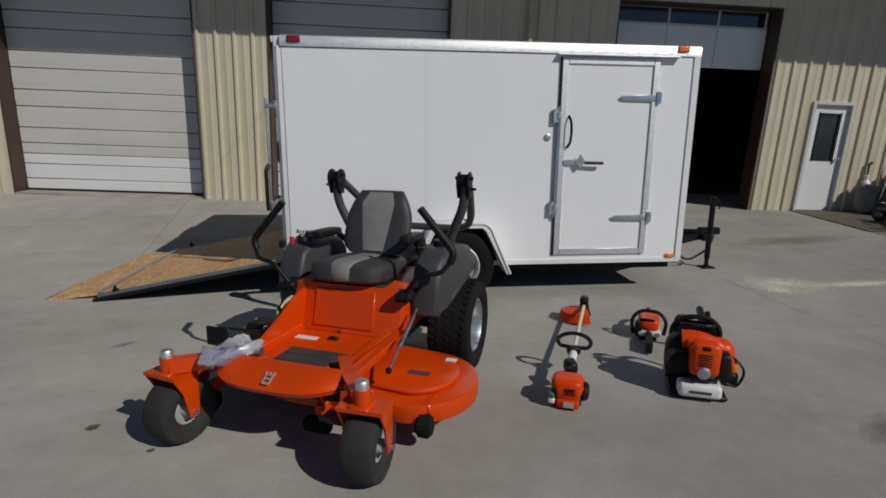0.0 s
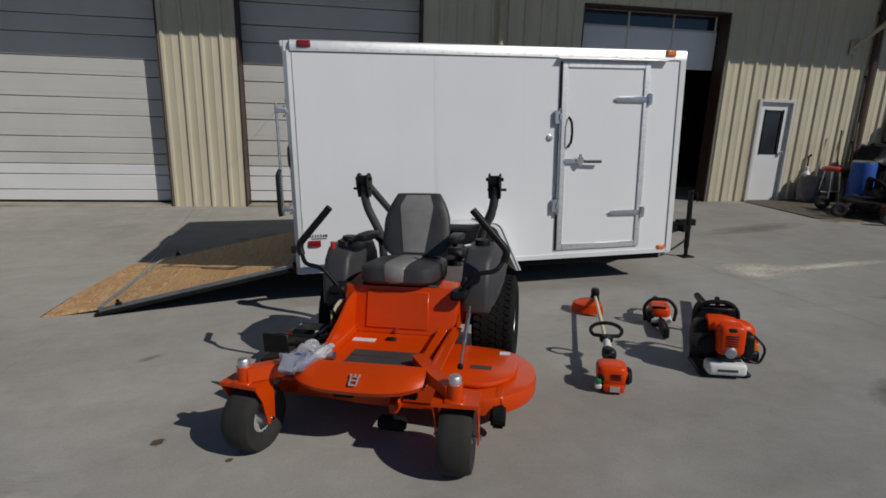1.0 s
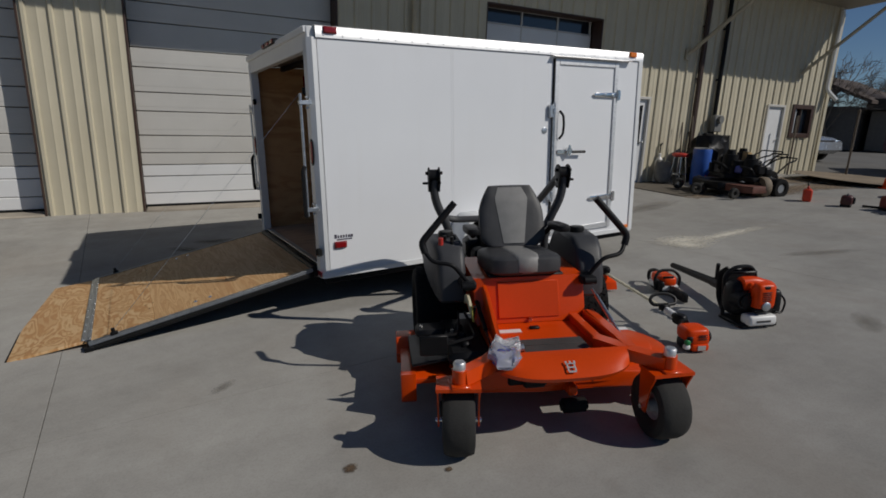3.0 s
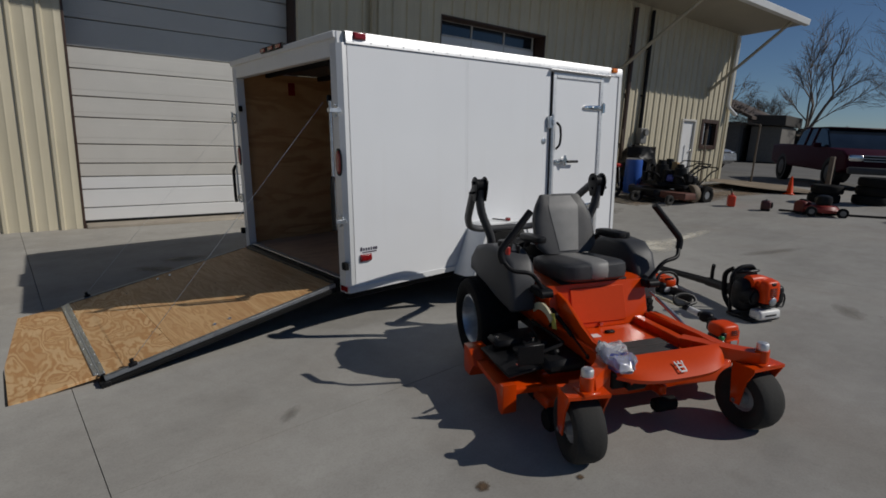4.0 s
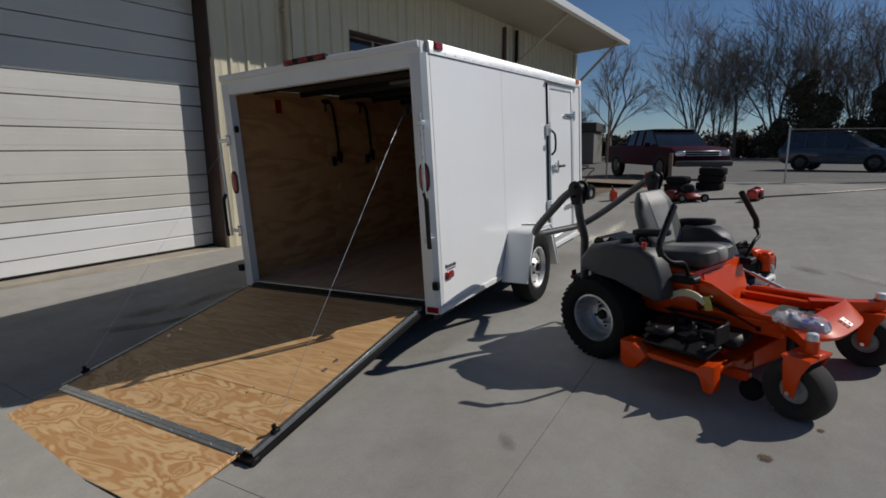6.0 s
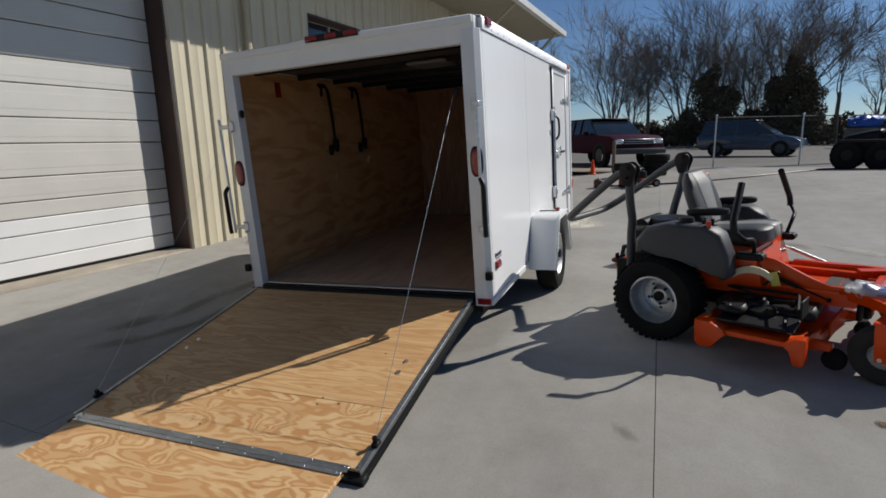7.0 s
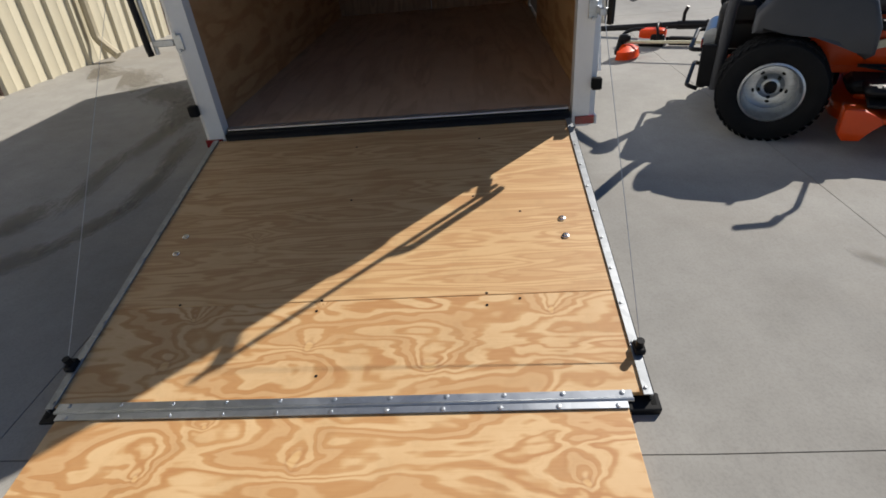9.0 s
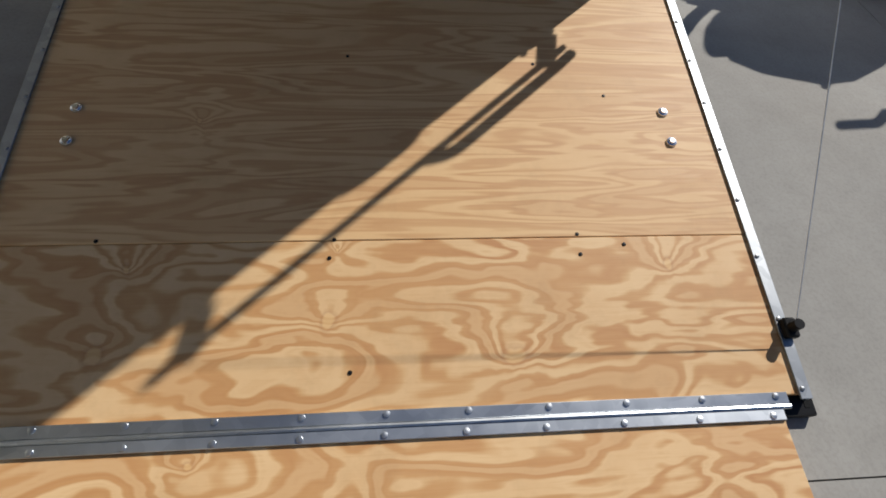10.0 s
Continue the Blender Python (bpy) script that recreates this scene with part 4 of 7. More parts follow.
# hinge strip and flap
bm = bmesh.new()
box(bm, (-run + 0.005, 1.1205, 0.003), (0.026, 1.85, 0.006), 0.001)
tube(bm, [(-run - 0.014, 0.195, 0.003), (-run - 0.014, 2.045, 0.003)], 0.006, 8, 0)
for i in range(11):
    lathe(bm, [(0.008, 0), (0.007, 0.003), (0.002, 0.004)], 10, pose(-run + 0.009, 0.225 + i * 0.178, 0.006))
strip = part("hinge_strip", bm, GALV, ramp, "galvanised piano hinge with screws")
flap = new("flap")
flap.parent = ramp
tip = Vector((-2.13, 0, 0.010)) - Vector((-1.678, 0, 0.056))
flap.matrix_basis = pose(-run - 0.016, 0, 0, 0, -math.degrees(math.atan2(-tip.z, -tip.x)) + slope, 0)
fl = tip.length
part("flap_board", made(box, (-fl / 2, 1.1225, -0.012), (fl, 1.815, 0.02), 0.002), PLY_FLAP, flap)
bm = bmesh.new()
box(bm, (-0.016, 1.1225, 0.002), (0.024, 1.815, 0.006), 0.001)
for i in range(11):
    lathe(bm, [(0.008, 0), (0.007, 0.003), (0.002, 0.004)], 10, pose(-0.018, 0.245 + i * 0.175, 0.005))
part("flap_hinge", bm, GALV, flap)
part("flap_edge", made(box, (-fl - 0.006, 1.1225, -0.013), (0.012, 1.815, 0.022), 0.003), STEEL_BLACK, flap, "black edging of the flap")
# cables from the posts to the brackets
inv = ramp.matrix_basis
for y, top in ((R0, (-0.05, 0.18, 1.76)), (R1, (-0.02, WIDE - 0.15, 1.77))):
    foot = inv @ Vector((-run + 0.166, y, 0.035))
    part("cable", made(tube, [top, foot], 0.0014 if y < 1 else 0.0009, 6, 0), GALV, trailer)
    # the little keeper screw eyes on the posts
    part("pulley", made(pillow, (0.0, top[1] - 0.005, 1.785), (0.02, 0.012, 0.03), 0.6), BLACK_PLASTIC, trailer)
# straps and labels on the lining
for i, (x, tx, tz) in enumerate(((1.36, 1.39, 1.16), (1.95, 2.1, 1.3))):
    bm = bmesh.new()
    Wy = WIDE - 0.07
    tube(bm, [(x - 0.13, Wy, 2.08), (x - 0.02, Wy, 2.085), (x + 0.02, Wy, 2.02), (x + 0.05, Wy, 1.75), (x + 0.06, Wy, 1.52)], 0.034, 6, 0.05, 0.4)
    tube(bm, [(x - 0.09, Wy, 2.07), (x - 0.10, Wy, 1.98)], 0.03, 6, 0, 0.4)
    tube(bm, [(x + 0.06, Wy, 1.54), (x + 0.07, Wy - 0.01, 1.42)], 0.02, 6, 0)
    box(bm, (x + 0.065, Wy - 0.005, 1.50), (0.075, 0.04, 0.10), 0.012)
    pillow(bm, (x - 0.03, Wy, 1.44), (0.03, 0.018, 0.055), 0.6)
    ob = tagged(part("ratchet_strap", bm, STEEL_BLACK), "black tie-down strap hanging on the plywood lining", "strap", "straps in the trailer")
    ob.matrix_basis = trailer.matrix_basis
    part("tag", made(box, (tx, WIDE - 0.056, tz), (0.035, 0.003, 0.08), 0, (0, 25, 0)), YELLOW if i == 0 else STICKER, ob)
ob = tagged(part("sticker", made(box, (0.61, WIDE - 0.055, 2.01), (0.075, 0.003, 0.13)), RED_LENS), "small red sticker on the plywood lining", "sticker")
ob.matrix_basis = trailer.matrix_basis

# ---- zero-turn mower ----
mower = thing("riding_mower", "orange zero-turn riding mower with grey seat and folded roll bar", "mower", on_yard(0.345, -2.49, 0, 155.85) @ Matrix.Scale(0.985, 4))


def L(l, a, z):
    """l: across, positive on the mower's left; a: ahead of the front pivots; z: up."""
    return (-l, a, z)


def mpart(name, bm, mat, label="", parent=None):
    return part(name, bm, mat, parent or mower, label)


# rear drive wheels
for s in (-1, 1):
    wheel(mower, pose(*L(s * 0.515, -1.315, 0.290), 0, -90 * s, 0), 0.290, 0.27, 0.165, GALV, 48, 40, 0.003, -0.30, 5, RUBBER, "rear_wheel", (0.56, 0.06))
# front casters
def caster(l, a, turn):
    t = part("caster_wheel", made(tyre, 0.165, 0.15, 0.08, Matrix(), 36), RUBBER_DUSTY, mower)
    t.matrix_basis = pose(*L(l, a, 0.165), 0, 0, 0) @ pose(0, 0, 0, 0, 90, turn)
    m = Matrix()
    bm = bmesh.new()
    for side in (1, -1):
        lathe(bm, [(0.082, side * 0.054), (0.072, side * 0.047), (0.058, side * 0.03), (0.034, side * 0.034), (0.028, side * 0.068), (0.006, side * 0.07)], 22, m, False, False)
    part("rim", bm, plain("rim_paint", (0.34, 0.34, 0.34), 0.5, vary=0.2, scale=12), t, "pale grey painted rim")
    # fork: a bridge over the tyre and two legs down to the axle
    bm = bmesh.new()
    q = pose(*L(l, a, 0), 0, 0, turn)
    for side in (-1, 1):
        prism(bm, [(-0.03, 0.362), (0.095, 0.362), (0.095, 0.345), (0.055, 0.28), (0.028, 0.145), (-0.025, 0.145), (-0.03, 0.23), (-0.035, 0.33)], -0.004, 0.004,
              q @ Matrix(((0, 0, 1, side * 0.094), (1, 0, 0, 0), (0, 1, 0, 0), (0, 0, 0, 1))), 0.002)
    bmesh.ops.create_cube(bm, size=1.0, matrix=q @ pose(0, 0.03, 0.362) @ Matrix.Diagonal((0.204, 0.14, 0.016, 1)))
    part("fork", bm, ORANGE, mower)
    part("axle_bolt", made(cyl, q @ Vector((-0.108, 0, 0.165)), q @ Vector((0.108, 0, 0.165)), 0.012, n=10), CHROME, mower)
caster(0.475, -0.05, 3)
caster(-0.525, -0.05, -7)
for s, w in ((-1, 0.525), (1, 0.475)):
    bm = bmesh.new()
    cyl(bm, L(s * w, 0, 0.362), L(s * w, 0, 0.445), 0.034, n=20)
    box(bm, L(s * w, 0, 0.37), (0.09, 0.1, 0.02), 0.006)
    piv = mpart("caster_pivot", bm, ORANGE)
    bm = bmesh.new()
    lathe(bm, [(0.028, 0), (0.029, 0.028), (0.024, 0.036), (0.01, 0.039)], 18, pose(*L(s * w, 0, 0.445)))
    mpart("grease_cap", bm, ALU, "dull metal cap", piv)
    # arm from the frame to the pivot
    bm = bmesh.new()
    tube(bm, [L(s * 0.24, -0.30, 0.405), L(s * 0.36, -0.12, 0.405), L(s * (w - 0.01), 0.0, 0.405)], 0.048, 4, 0.08, 0.9)
    mpart("front_arm", bm, ORANGE)
# frame rails and cross beams
for s in (-1, 1):
    bm = bmesh.new()
    box(bm, L(s * 0.27, -0.9, 0.37), (0.055, 1.35, 0.085), 0.006)
    mpart("frame_rail", bm, ORANGE)
bm = bmesh.new()
box(bm, L(0, -0.17, 0.385), (0.56, 0.05, 0.05), 0.006)
mpart("front_beam", bm, ORANGE)
# A black box is added behind the rods as shade below the apron.
bm = bmesh.new()
box(bm, L(0.0, -0.215, 0.30), (0.50, 0.03, 0.13), 0.01)
box(bm, L(-0.12, -0.19, 0.27), (0.12, 0.05, 0.08), 0.015)
tube(bm, [L(0.30, -0.17, 0.34), L(0.05, -0.13, 0.30), L(-0.28, -0.17, 0.35)], 0.014, 8, 0.1)
mpart("apron_gap_fill", bm, STEEL_BLACK, "black box and lift rods filling the shaded gap under the apron")
for l in (-0.16, 0.18):
    bm = bmesh.new()
    prism(bm, [(-0.24, 0.40), (-0.16, 0.40), (-0.15, 0.30), (-0.18, 0.24), (-0.23, 0.26)], -l - 0.006, -l + 0.006, Matrix(((0, 0, 1, 0), (1, 0, 0, 0), (0, 1, 0, 0), (0, 0, 0, 1))), 0.002)
    mpart("deck_hanger", bm, ORANGE)
# rounded front apron with the mark
bm = bmesh.new()
rows = []
for k in range(7):
    t = k / 6
    row = []
    for i in range(21):
        u = -1 + 2 * i / 20
        a = -0.14 + (0.155 - 0.085 * u ** 4) * t
        z = 0.442 - 0.025 * t - 0.05 * t ** 2 + 0.014 * u * u * t
        row.append(L(u * (0.335 - 0.02 * t), a, z))
    rows.append(row)
skin(bm, rows)
skin(bm, [rows[-1], [(x, y - 0.012, z - 0.022) for x, y, z in rows[-1]]])
apron = mpart("front_apron", bm, ORANGE, "curved orange apron ahead of the footrest")
m = Matrix.Translation(Vector(L(0.005, -0.020, 0.4065))) @ pose(0, 0, 0, -31) @ pose(0, 0, 0, 0, 0, 180) @ Matrix.Scale(0.85, 4)
bm = bmesh.new()
for c, s in (((0, -0.028, 0), (0.042, 0.010, 0.003)), ((-0.02, 0, 0), (0.009, 0.05, 0.003)), ((0.02, 0, 0), (0.009, 0.05, 0.003)), ((0, 0, 0), (0.03, 0.008, 0.003)),
             ((-0.024, 0.034, 0), (0.010, 0.014, 0.003)), ((0, 0.034, 0), (0.010, 0.014, 0.003)), ((0.024, 0.034, 0), (0.010, 0.014, 0.003)), ((0, 0.024, 0), (0.056, 0.006, 0.003))):
    bmesh.ops.create_cube(bm, size=1.0, matrix=m @ pose(*c) @ Matrix.Diagonal((*s, 1)))
mpart("emblem", bm, plain("foil", (0.62, 0.61, 0.60), 0.35, 0.5, vary=0.05), "pale emblem of plain bars", apron)
# footrest floor, side rails, seat box
mpart("footrest", made(box, L(0.04, -0.43, 0.366), (0.56, 0.62, 0.012), 0.004), ORANGE)
for a in (-0.235, -0.32, -0.405):
    mpart("grip_pad", made(box, L(0.03, a, 0.375), (0.36, 0.078, 0.007), 0.002), DARK_STICKER, "dark sandpaper-like grip strip")
mpart("sticker", made(box, L(-0.15, -0.585, 0.3745), (0.13, 0.045, 0.003)), STICKER)
bm = bmesh.new()
prism(bm, [(-0.12, 0.38), (-0.12, 0.435), (-0.28, 0.445), (-0.72, 0.43), (-0.84, 0.40), (-0.84, 0.36), (-0.12, 0.36)], -0.345, -0.325, Matrix(((0, 0, 1, 0), (1, 0, 0, 0), (0, 1, 0, 0), (0, 0, 0, 1))), 0.003)
box(bm, L(0.36, -0.42, 0.434), (0.05, 0.56, 0.01), 0.003)
mpart("side_rail", bm, ORANGE)
bm = bmesh.new()
prism(bm, [(-0.12, 0.38), (-0.12, 0.45), (-0.36, 0.44), (-0.48, 0.49), (-0.66, 0.58), (-0.76, 0.60), (-0.84, 0.40), (-0.84, 0.36), (-0.12, 0.36)], 0.255, 0.275, Matrix(((0, 0, 1, 0), (1, 0, 0, 0), (0, 1, 0, 0), (0, 0, 0, 1))), 0.003)
mpart("side_rail", bm, ORANGE)
bm = bmesh.new()
prism(bm, [(-0.71, 0.375), (-0.78, 0.635), (-1.25, 0.655), (-1.25, 0.375)], -0.345, 0.325, Matrix(((0, 0, 1, 0), (1, 0, 0, 0), (0, 1, 0, 0), (0, 0, 0, 1))), 0.008)
seatbox = mpart("seat_box", bm, ORANGE)
bm = bmesh.new()
q = Matrix.Translation(Vector(L(0.0, -0.742, 0.507))) @ pose(0, 0, 0, 15.1, 0, 0)
box(bm, (0, 0, 0), (0.37, 0.012, 0.215), 0.004)
bm.transform(q)
mpart("access_panel", bm, ORANGE, "", seatbox)
for l, z in ((-0.25, 0.40), (0.25, 0.40), (0.0, 0.395)):
    mpart("bolt", made(cyl, L(l, -0.715, z), L(l, -0.695, z), 0.011, n=6), CHROME, "", seatbox)
bm = bmesh.new()
box(bm, L(0.0, -0.61, 0.378), (0.06, 0.03, 0.018), 0.006)
mpart("latch", bm, STEEL_BLACK, "", seatbox)
# seat
bm = bmesh.new()
pillow(bm, L(-0.01, -0.985, 0.69), (0.232, 0.265, 0.066), 0.42, (5, 0, 0), 28, 12)
seat = mpart("seat", bm, SEAT_DARK, "charcoal and grey vinyl seat")
bm = bmesh.new()
pillow(bm, L(-0.01, -0.972, 0.697), (0.09, 0.258, 0.0668), 0.42, (5, 0, 0), 24, 12)
mpart("seat_stripe", bm, SEAT_LIGHT, "light grey middle strip", seat)
def backrest(bm, half, thick, lift, z0=0.75, z1=1.125):
    rows = []
    for k in range(13):
        t = k / 12
        z = z0 + (z1 - z0) * t
        w = half * (1.0 - 0.06 * t - 0.30 * max(0, t - 0.55) ** 1.5 / 0.3) * (1 - 0.25 * max(0, 0.12 - t) / 0.12)
        back = -1.175 - 0.13 * t
        th = thick * (1 - 0.55 * max(0, t - 0.82) / 0.18)
        row = []
        for i in range(22):
            an = 2 * math.pi * i / 22
            f = lambda v, e: math.copysign(abs(v) ** e, v)
            row.append(L(0.005 + w * f(math.cos(an), 0.6), back + lift + th * f(math.sin(an), 0.7) + 0.02 * (math.cos(an) ** 2), z))
        rows.append(row)
    v = skin(bm, rows, True)
    bm.faces.new(v[0]), bm.faces.new(v[-1])
mpart("backrest", made(backrest, 0.225, 0.06, 0.0), SEAT_DARK, "", seat)
bm = bmesh.new()
rows = []
for k in range(12):
    t = 0.05 + 0.93 * k / 11
    z = 0.75 + 0.375 * t
    w = 0.066 + 0.055 * t - 0.045 * max(0, t - 0.8) / 0.2
    th = 0.068 * (1 - 0.55 * max(0, t - 0.82) / 0.18)
    rows.append([L(0.005 + w * (-1 + 2 * i / 10), -1.175 - 0.13 * t + th * (1 - 0.08 * abs(-1 + 2 * i / 10) ** 2), z) for i in range(11)])
skin(bm, rows)
skin(bm, [[(x, y - 0.02, z) for x, y, z in r] for r in rows])
mpart("back_stripe", bm, SEAT_LIGHT, "light grey middle strip", seat)
for s in (-1, 1):
    bm = bmesh.new()
    pillow(bm, L(0.0 + s * 0.285, -1.08, 0.875), (0.045, 0.14, 0.026), 0.5, (3, 0, 0), 18, 8)
    tube(bm, [L(s * 0.265, -1.17, 0.86), L(s * 0.245, -1.25, 0.80)], 0.02, 8, 0)
    mpart("armrest", bm, BLACK_PLASTIC, "", seat)
mpart("seat_pan", made(box, L(0, -1.02, 0.635), (0.46, 0.46, 0.03), 0.01), BLACK_PLASTIC, "", seat)
# side pods over the wheels: fuel tanks with fender arches
def pod(s):
    prof = [(-1.475, 0.60), (-1.47, 0.70), (-1.40, 0.79), (-1.25, 0.825), (-1.02, 0.82), (-0.92, 0.76), (-0.865, 0.62), (-0.86, 0.48), (-0.90, 0.455),
            (-0.96, 0.50), (-1.04, 0.575), (-1.16, 0.62), (-1.30, 0.635), (-1.42, 0.60)]
    bm = bmesh.new()
    lo, hi = sorted((-s * 0.35, -s * 0.575))
    prism(bm, prof, lo, hi, Matrix(((0, 0, 1, 0), (1, 0, 0, 0), (0, 1, 0, 0), (0, 0, 0, 1))), 0.035, 4)
    for v in bm.verts:
        if abs(v.co.x) > 0.45:
            v.co.x -= math.copysign(1.0, v.co.x) * (0.055 * min(1.0, max(0.0, (v.co.y + 1.12) / 0.24)) + 0.15 * max(0.0, v.co.z - 0.68))
    p = mpart("fuel_tank", bm, GREY_PLASTIC, "charcoal plastic tank over the wheel")
    bm = bmesh.new()
    lathe(bm, [(0.048, 0), (0.05, 0.02), (0.045, 0.035), (0.01, 0.038)], 20, pose(*L(s * 0.44, -1.16, 0.822)))
    mpart("fuel_cap", bm, BLACK_PLASTIC, "", p)
    return p
for s in (-1, 1):
    pod(s)
for l, a in ((-0.42, -1.0), (-0.46, -1.04), (-0.40, -1.06)):
    mpart("control_knob", made(cyl, L(l, a, 0.80), L(l, a, 0.85), 0.012, n=8), STEEL_BLACK)
bm = bmesh.new()
cyl(bm, L(-0.49, -1.0, 0.80), L(-0.49, -1.0, 0.845), 0.016, n=10)
mpart("throttle_knob", bm, RED_PAINT, "red knob")
# steering levers
for s in (-1, 1):
    lever = mpart("steering_lever", made(tube, [L(s * 0.605, -0.80, 0.80), L(s * 0.625, -0.81, 0.86), L(s * 0.425, -0.83, 1.085)], 0.021, 10, 0.05), BLACK_PLASTIC)
    mpart("lever_shaft", made(tube, [L(s * 0.605, -0.80, 0.81), L(s * 0.57, -0.76, 0.755), L(s * 0.45, -0.74, 0.74), L(s * 0.36, -0.76, 0.62)], 0.013, 10, 0.04), STEEL_BLACK, "", lever)
    bm = bmesh.new()
    box(bm, L(s * 0.36, -0.79, 0.61), (0.09, 0.14, 0.05), 0.01)
    cyl(bm, L(s * 0.33, -0.72, 0.61), L(s * 0.40, -0.72, 0.61), 0.025, n=10)
    mpart("lever_bracket", bm, STEEL_BLACK, "", lever)
# roll bar, upper half folded back
for s in (-1, 1):
    post = mpart("roll_bar_post", made(tube, [L(s * 0.35, -1.62, 0.22), L(s * 0.36, -1.60, 0.72), L(s * 0.37, -1.585, 0.80), L(s * 0.47, -1.56, 1.02), L(s * 0.47, -1.545, 1.19)], 0.031, 10, 0.1), GREY_PLASTIC)
    bm = bmesh.new()
    for k in (-0.036, 0.036):
        arc = [(-1.555 - 0.062 * math.cos(math.radians(x)), 1.18 + 0.062 * math.sin(math.radians(x))) for x in range(-30, 211, 20)]
        prism(bm, arc + [(-1.53, 1.07), (-1.585, 1.07)], s * -0.47 + k - 0.005, s * -0.47 + k + 0.005, Matrix(((0, 0, 1, 0), (1, 0, 0, 0), (0, 1, 0, 0), (0, 0, 0, 1))), 0.002)
    cyl(bm, L(s * 0.44, -1.555, 1.18), L(s * 0.50, -1.555, 1.18), 0.046, n=18)
    cyl(bm, L(s * 0.41, -1.55, 1.2), L(s * 0.53, -1.55, 1.2), 0.012, n=8)
    cyl(bm, L(s * 0.42, -1.555, 1.13), L(s * 0.55, -1.555, 1.13), 0.009, n=8)
    mpart("hinge_plate", bm, STEEL_BLACK, "", post)
hoop = [(0.47, -1.56, 1.19), (0.47, -1.68, 1.13), (0.40, -2.02, 0.88), (0.34, -2.15, 0.79)]
mpart("folded_hoop", made(tube, [L(-l, a, z) for l, a, z in hoop] + [L(-0.24, -2.20, 0.755), L(0.24, -2.20, 0.755)] + [L(l, a, z) for l, a, z in hoop[::-1]], 0.031, 10, 0.09, 0.9), GREY_PLASTIC, "folded upper roll bar hoop")
# engine and rear guard
bm = bmesh.new()
box(bm, L(0, -1.50, 0.56), (0.46, 0.34, 0.26), 0.04, seg=2)
cyl(bm, L(0, -1.45, 0.66), L(0, -1.45, 0.77), 0.17, 0.15, n=24)
box(bm, L(0.2, -1.55, 0.68), (0.14, 0.2, 0.1), 0.03)
box(bm, L(-0.2, -1.55, 0.66), (0.12, 0.22, 0.14), 0.03)
engine = mpart("engine", bm, BLACK_PLASTIC, "black engine behind the seat")
mpart("air_filter", made(cyl, L(-0.16, -1.62, 0.72), L(0.16, -1.62, 0.72), 0.055, n=18), STEEL_BLACK, "", engine)
mpart("muffler", made(cyl, L(-0.2, -1.68, 0.50), L(0.2, -1.68, 0.50), 0.06, n=18), GALV, "", engine)
bm = bmesh.new()
box(bm, L(0, -1.70, 0.27), (0.70, 0.05, 0.10), 0.008)
for s in (-1, 1):
    box(bm, L(s * 0.33, -1.68, 0.36), (0.05, 0.10, 0.26), 0.008)
mpart("rear_frame", bm, STEEL_BLACK)
mpart("reflector", made(box, L(-0.33, -1.735, 0.50), (0.05, 0.01, 0.05), 0.003), RED_LENS)
bm = bmesh.new()
tube(bm, [L(-0.30, -1.72, 0.20), L(-0.30, -1.79, 0.22), L(0.30, -1.79, 0.22), L(0.30, -1.72, 0.20)], 0.014, 8, 0.05)
tube(bm, [L(-0.30, -1.72, 0.45), L(-0.30, -1.80, 0.45), L(0.30, -1.80, 0.45), L(0.30, -1.72, 0.45)], 0.014, 8, 0.05)
mpart("rear_guard", bm, STEEL_BLACK)
bm = bmesh.new()
box(bm, L(0, -1.2, 0.30), (0.50, 0.5, 0.18), 0.03)
cyl(bm, L(-0.42, -1.29, 0.298), L(0.42, -1.29, 0.298), 0.05, n=16)
mpart("transaxle", bm, STEEL_BLACK)

# cutting deck
def deck_outline(k=0.0):
    pts = []
    for i in range(13):
        an = math.radians(-80 + 160 * i / 12)
        pts.append((0.47 + (0.325 - k) * math.cos(an), -0.635 + (0.335 - k) * math.sin(an)))
    pts += [(0.25, -0.335 - k), (-0.05, -0.33 - k), (-0.30, -0.36 - k), (-0.52, -0.37 - k), (-0.56 + k, -0.39 - k), (-0.56 + k, -0.50), (-0.56 + k, -0.93 + k), (-0.45, -0.98 + k), (0.25, -0.99 + k)]
    return [(-l, a) for l, a in pts]
bm = bmesh.new()
prism(bm, deck_outline(-0.008), 0.128, 0.222, Matrix(), 0.012, 2)
prism(bm, deck_outline(0.09), 0.223, 0.262, Matrix(), 0.02, 2)
deck = mpart("cutting_deck", bm, ORANGE, "orange stamped cutting deck")
for l, a, r in ((0.0, -0.58, 0.085), (-0.47, -0.66, 0.085)):
    bm = bmesh.new()
    lathe(bm, [(r, 0.262), (r, 0.28), (r * 0.55, 0.30), (r * 0.5, 0.335), (r * 0.3, 0.345), (0.005, 0.345)], 20, pose(*L(l, a, 0)))
    mpart("spindle", bm, STEEL_BLACK, "", deck)
mpart("front_guard", made(box, L(-0.03, -0.322, 0.215), (0.80, 0.012, 0.10), 0.004), ORANGE, "orange plate across the front of the deck", deck)
for l, a, w in ((0.62, -0.79, 0.06), (0.51, -0.58, 0.115)):
    mpart("decal", made(box, L(l, a, 0.2645), (w, 0.04, 0.003)), STICKER if w < 0.1 else DARK_STICKER, "", deck)
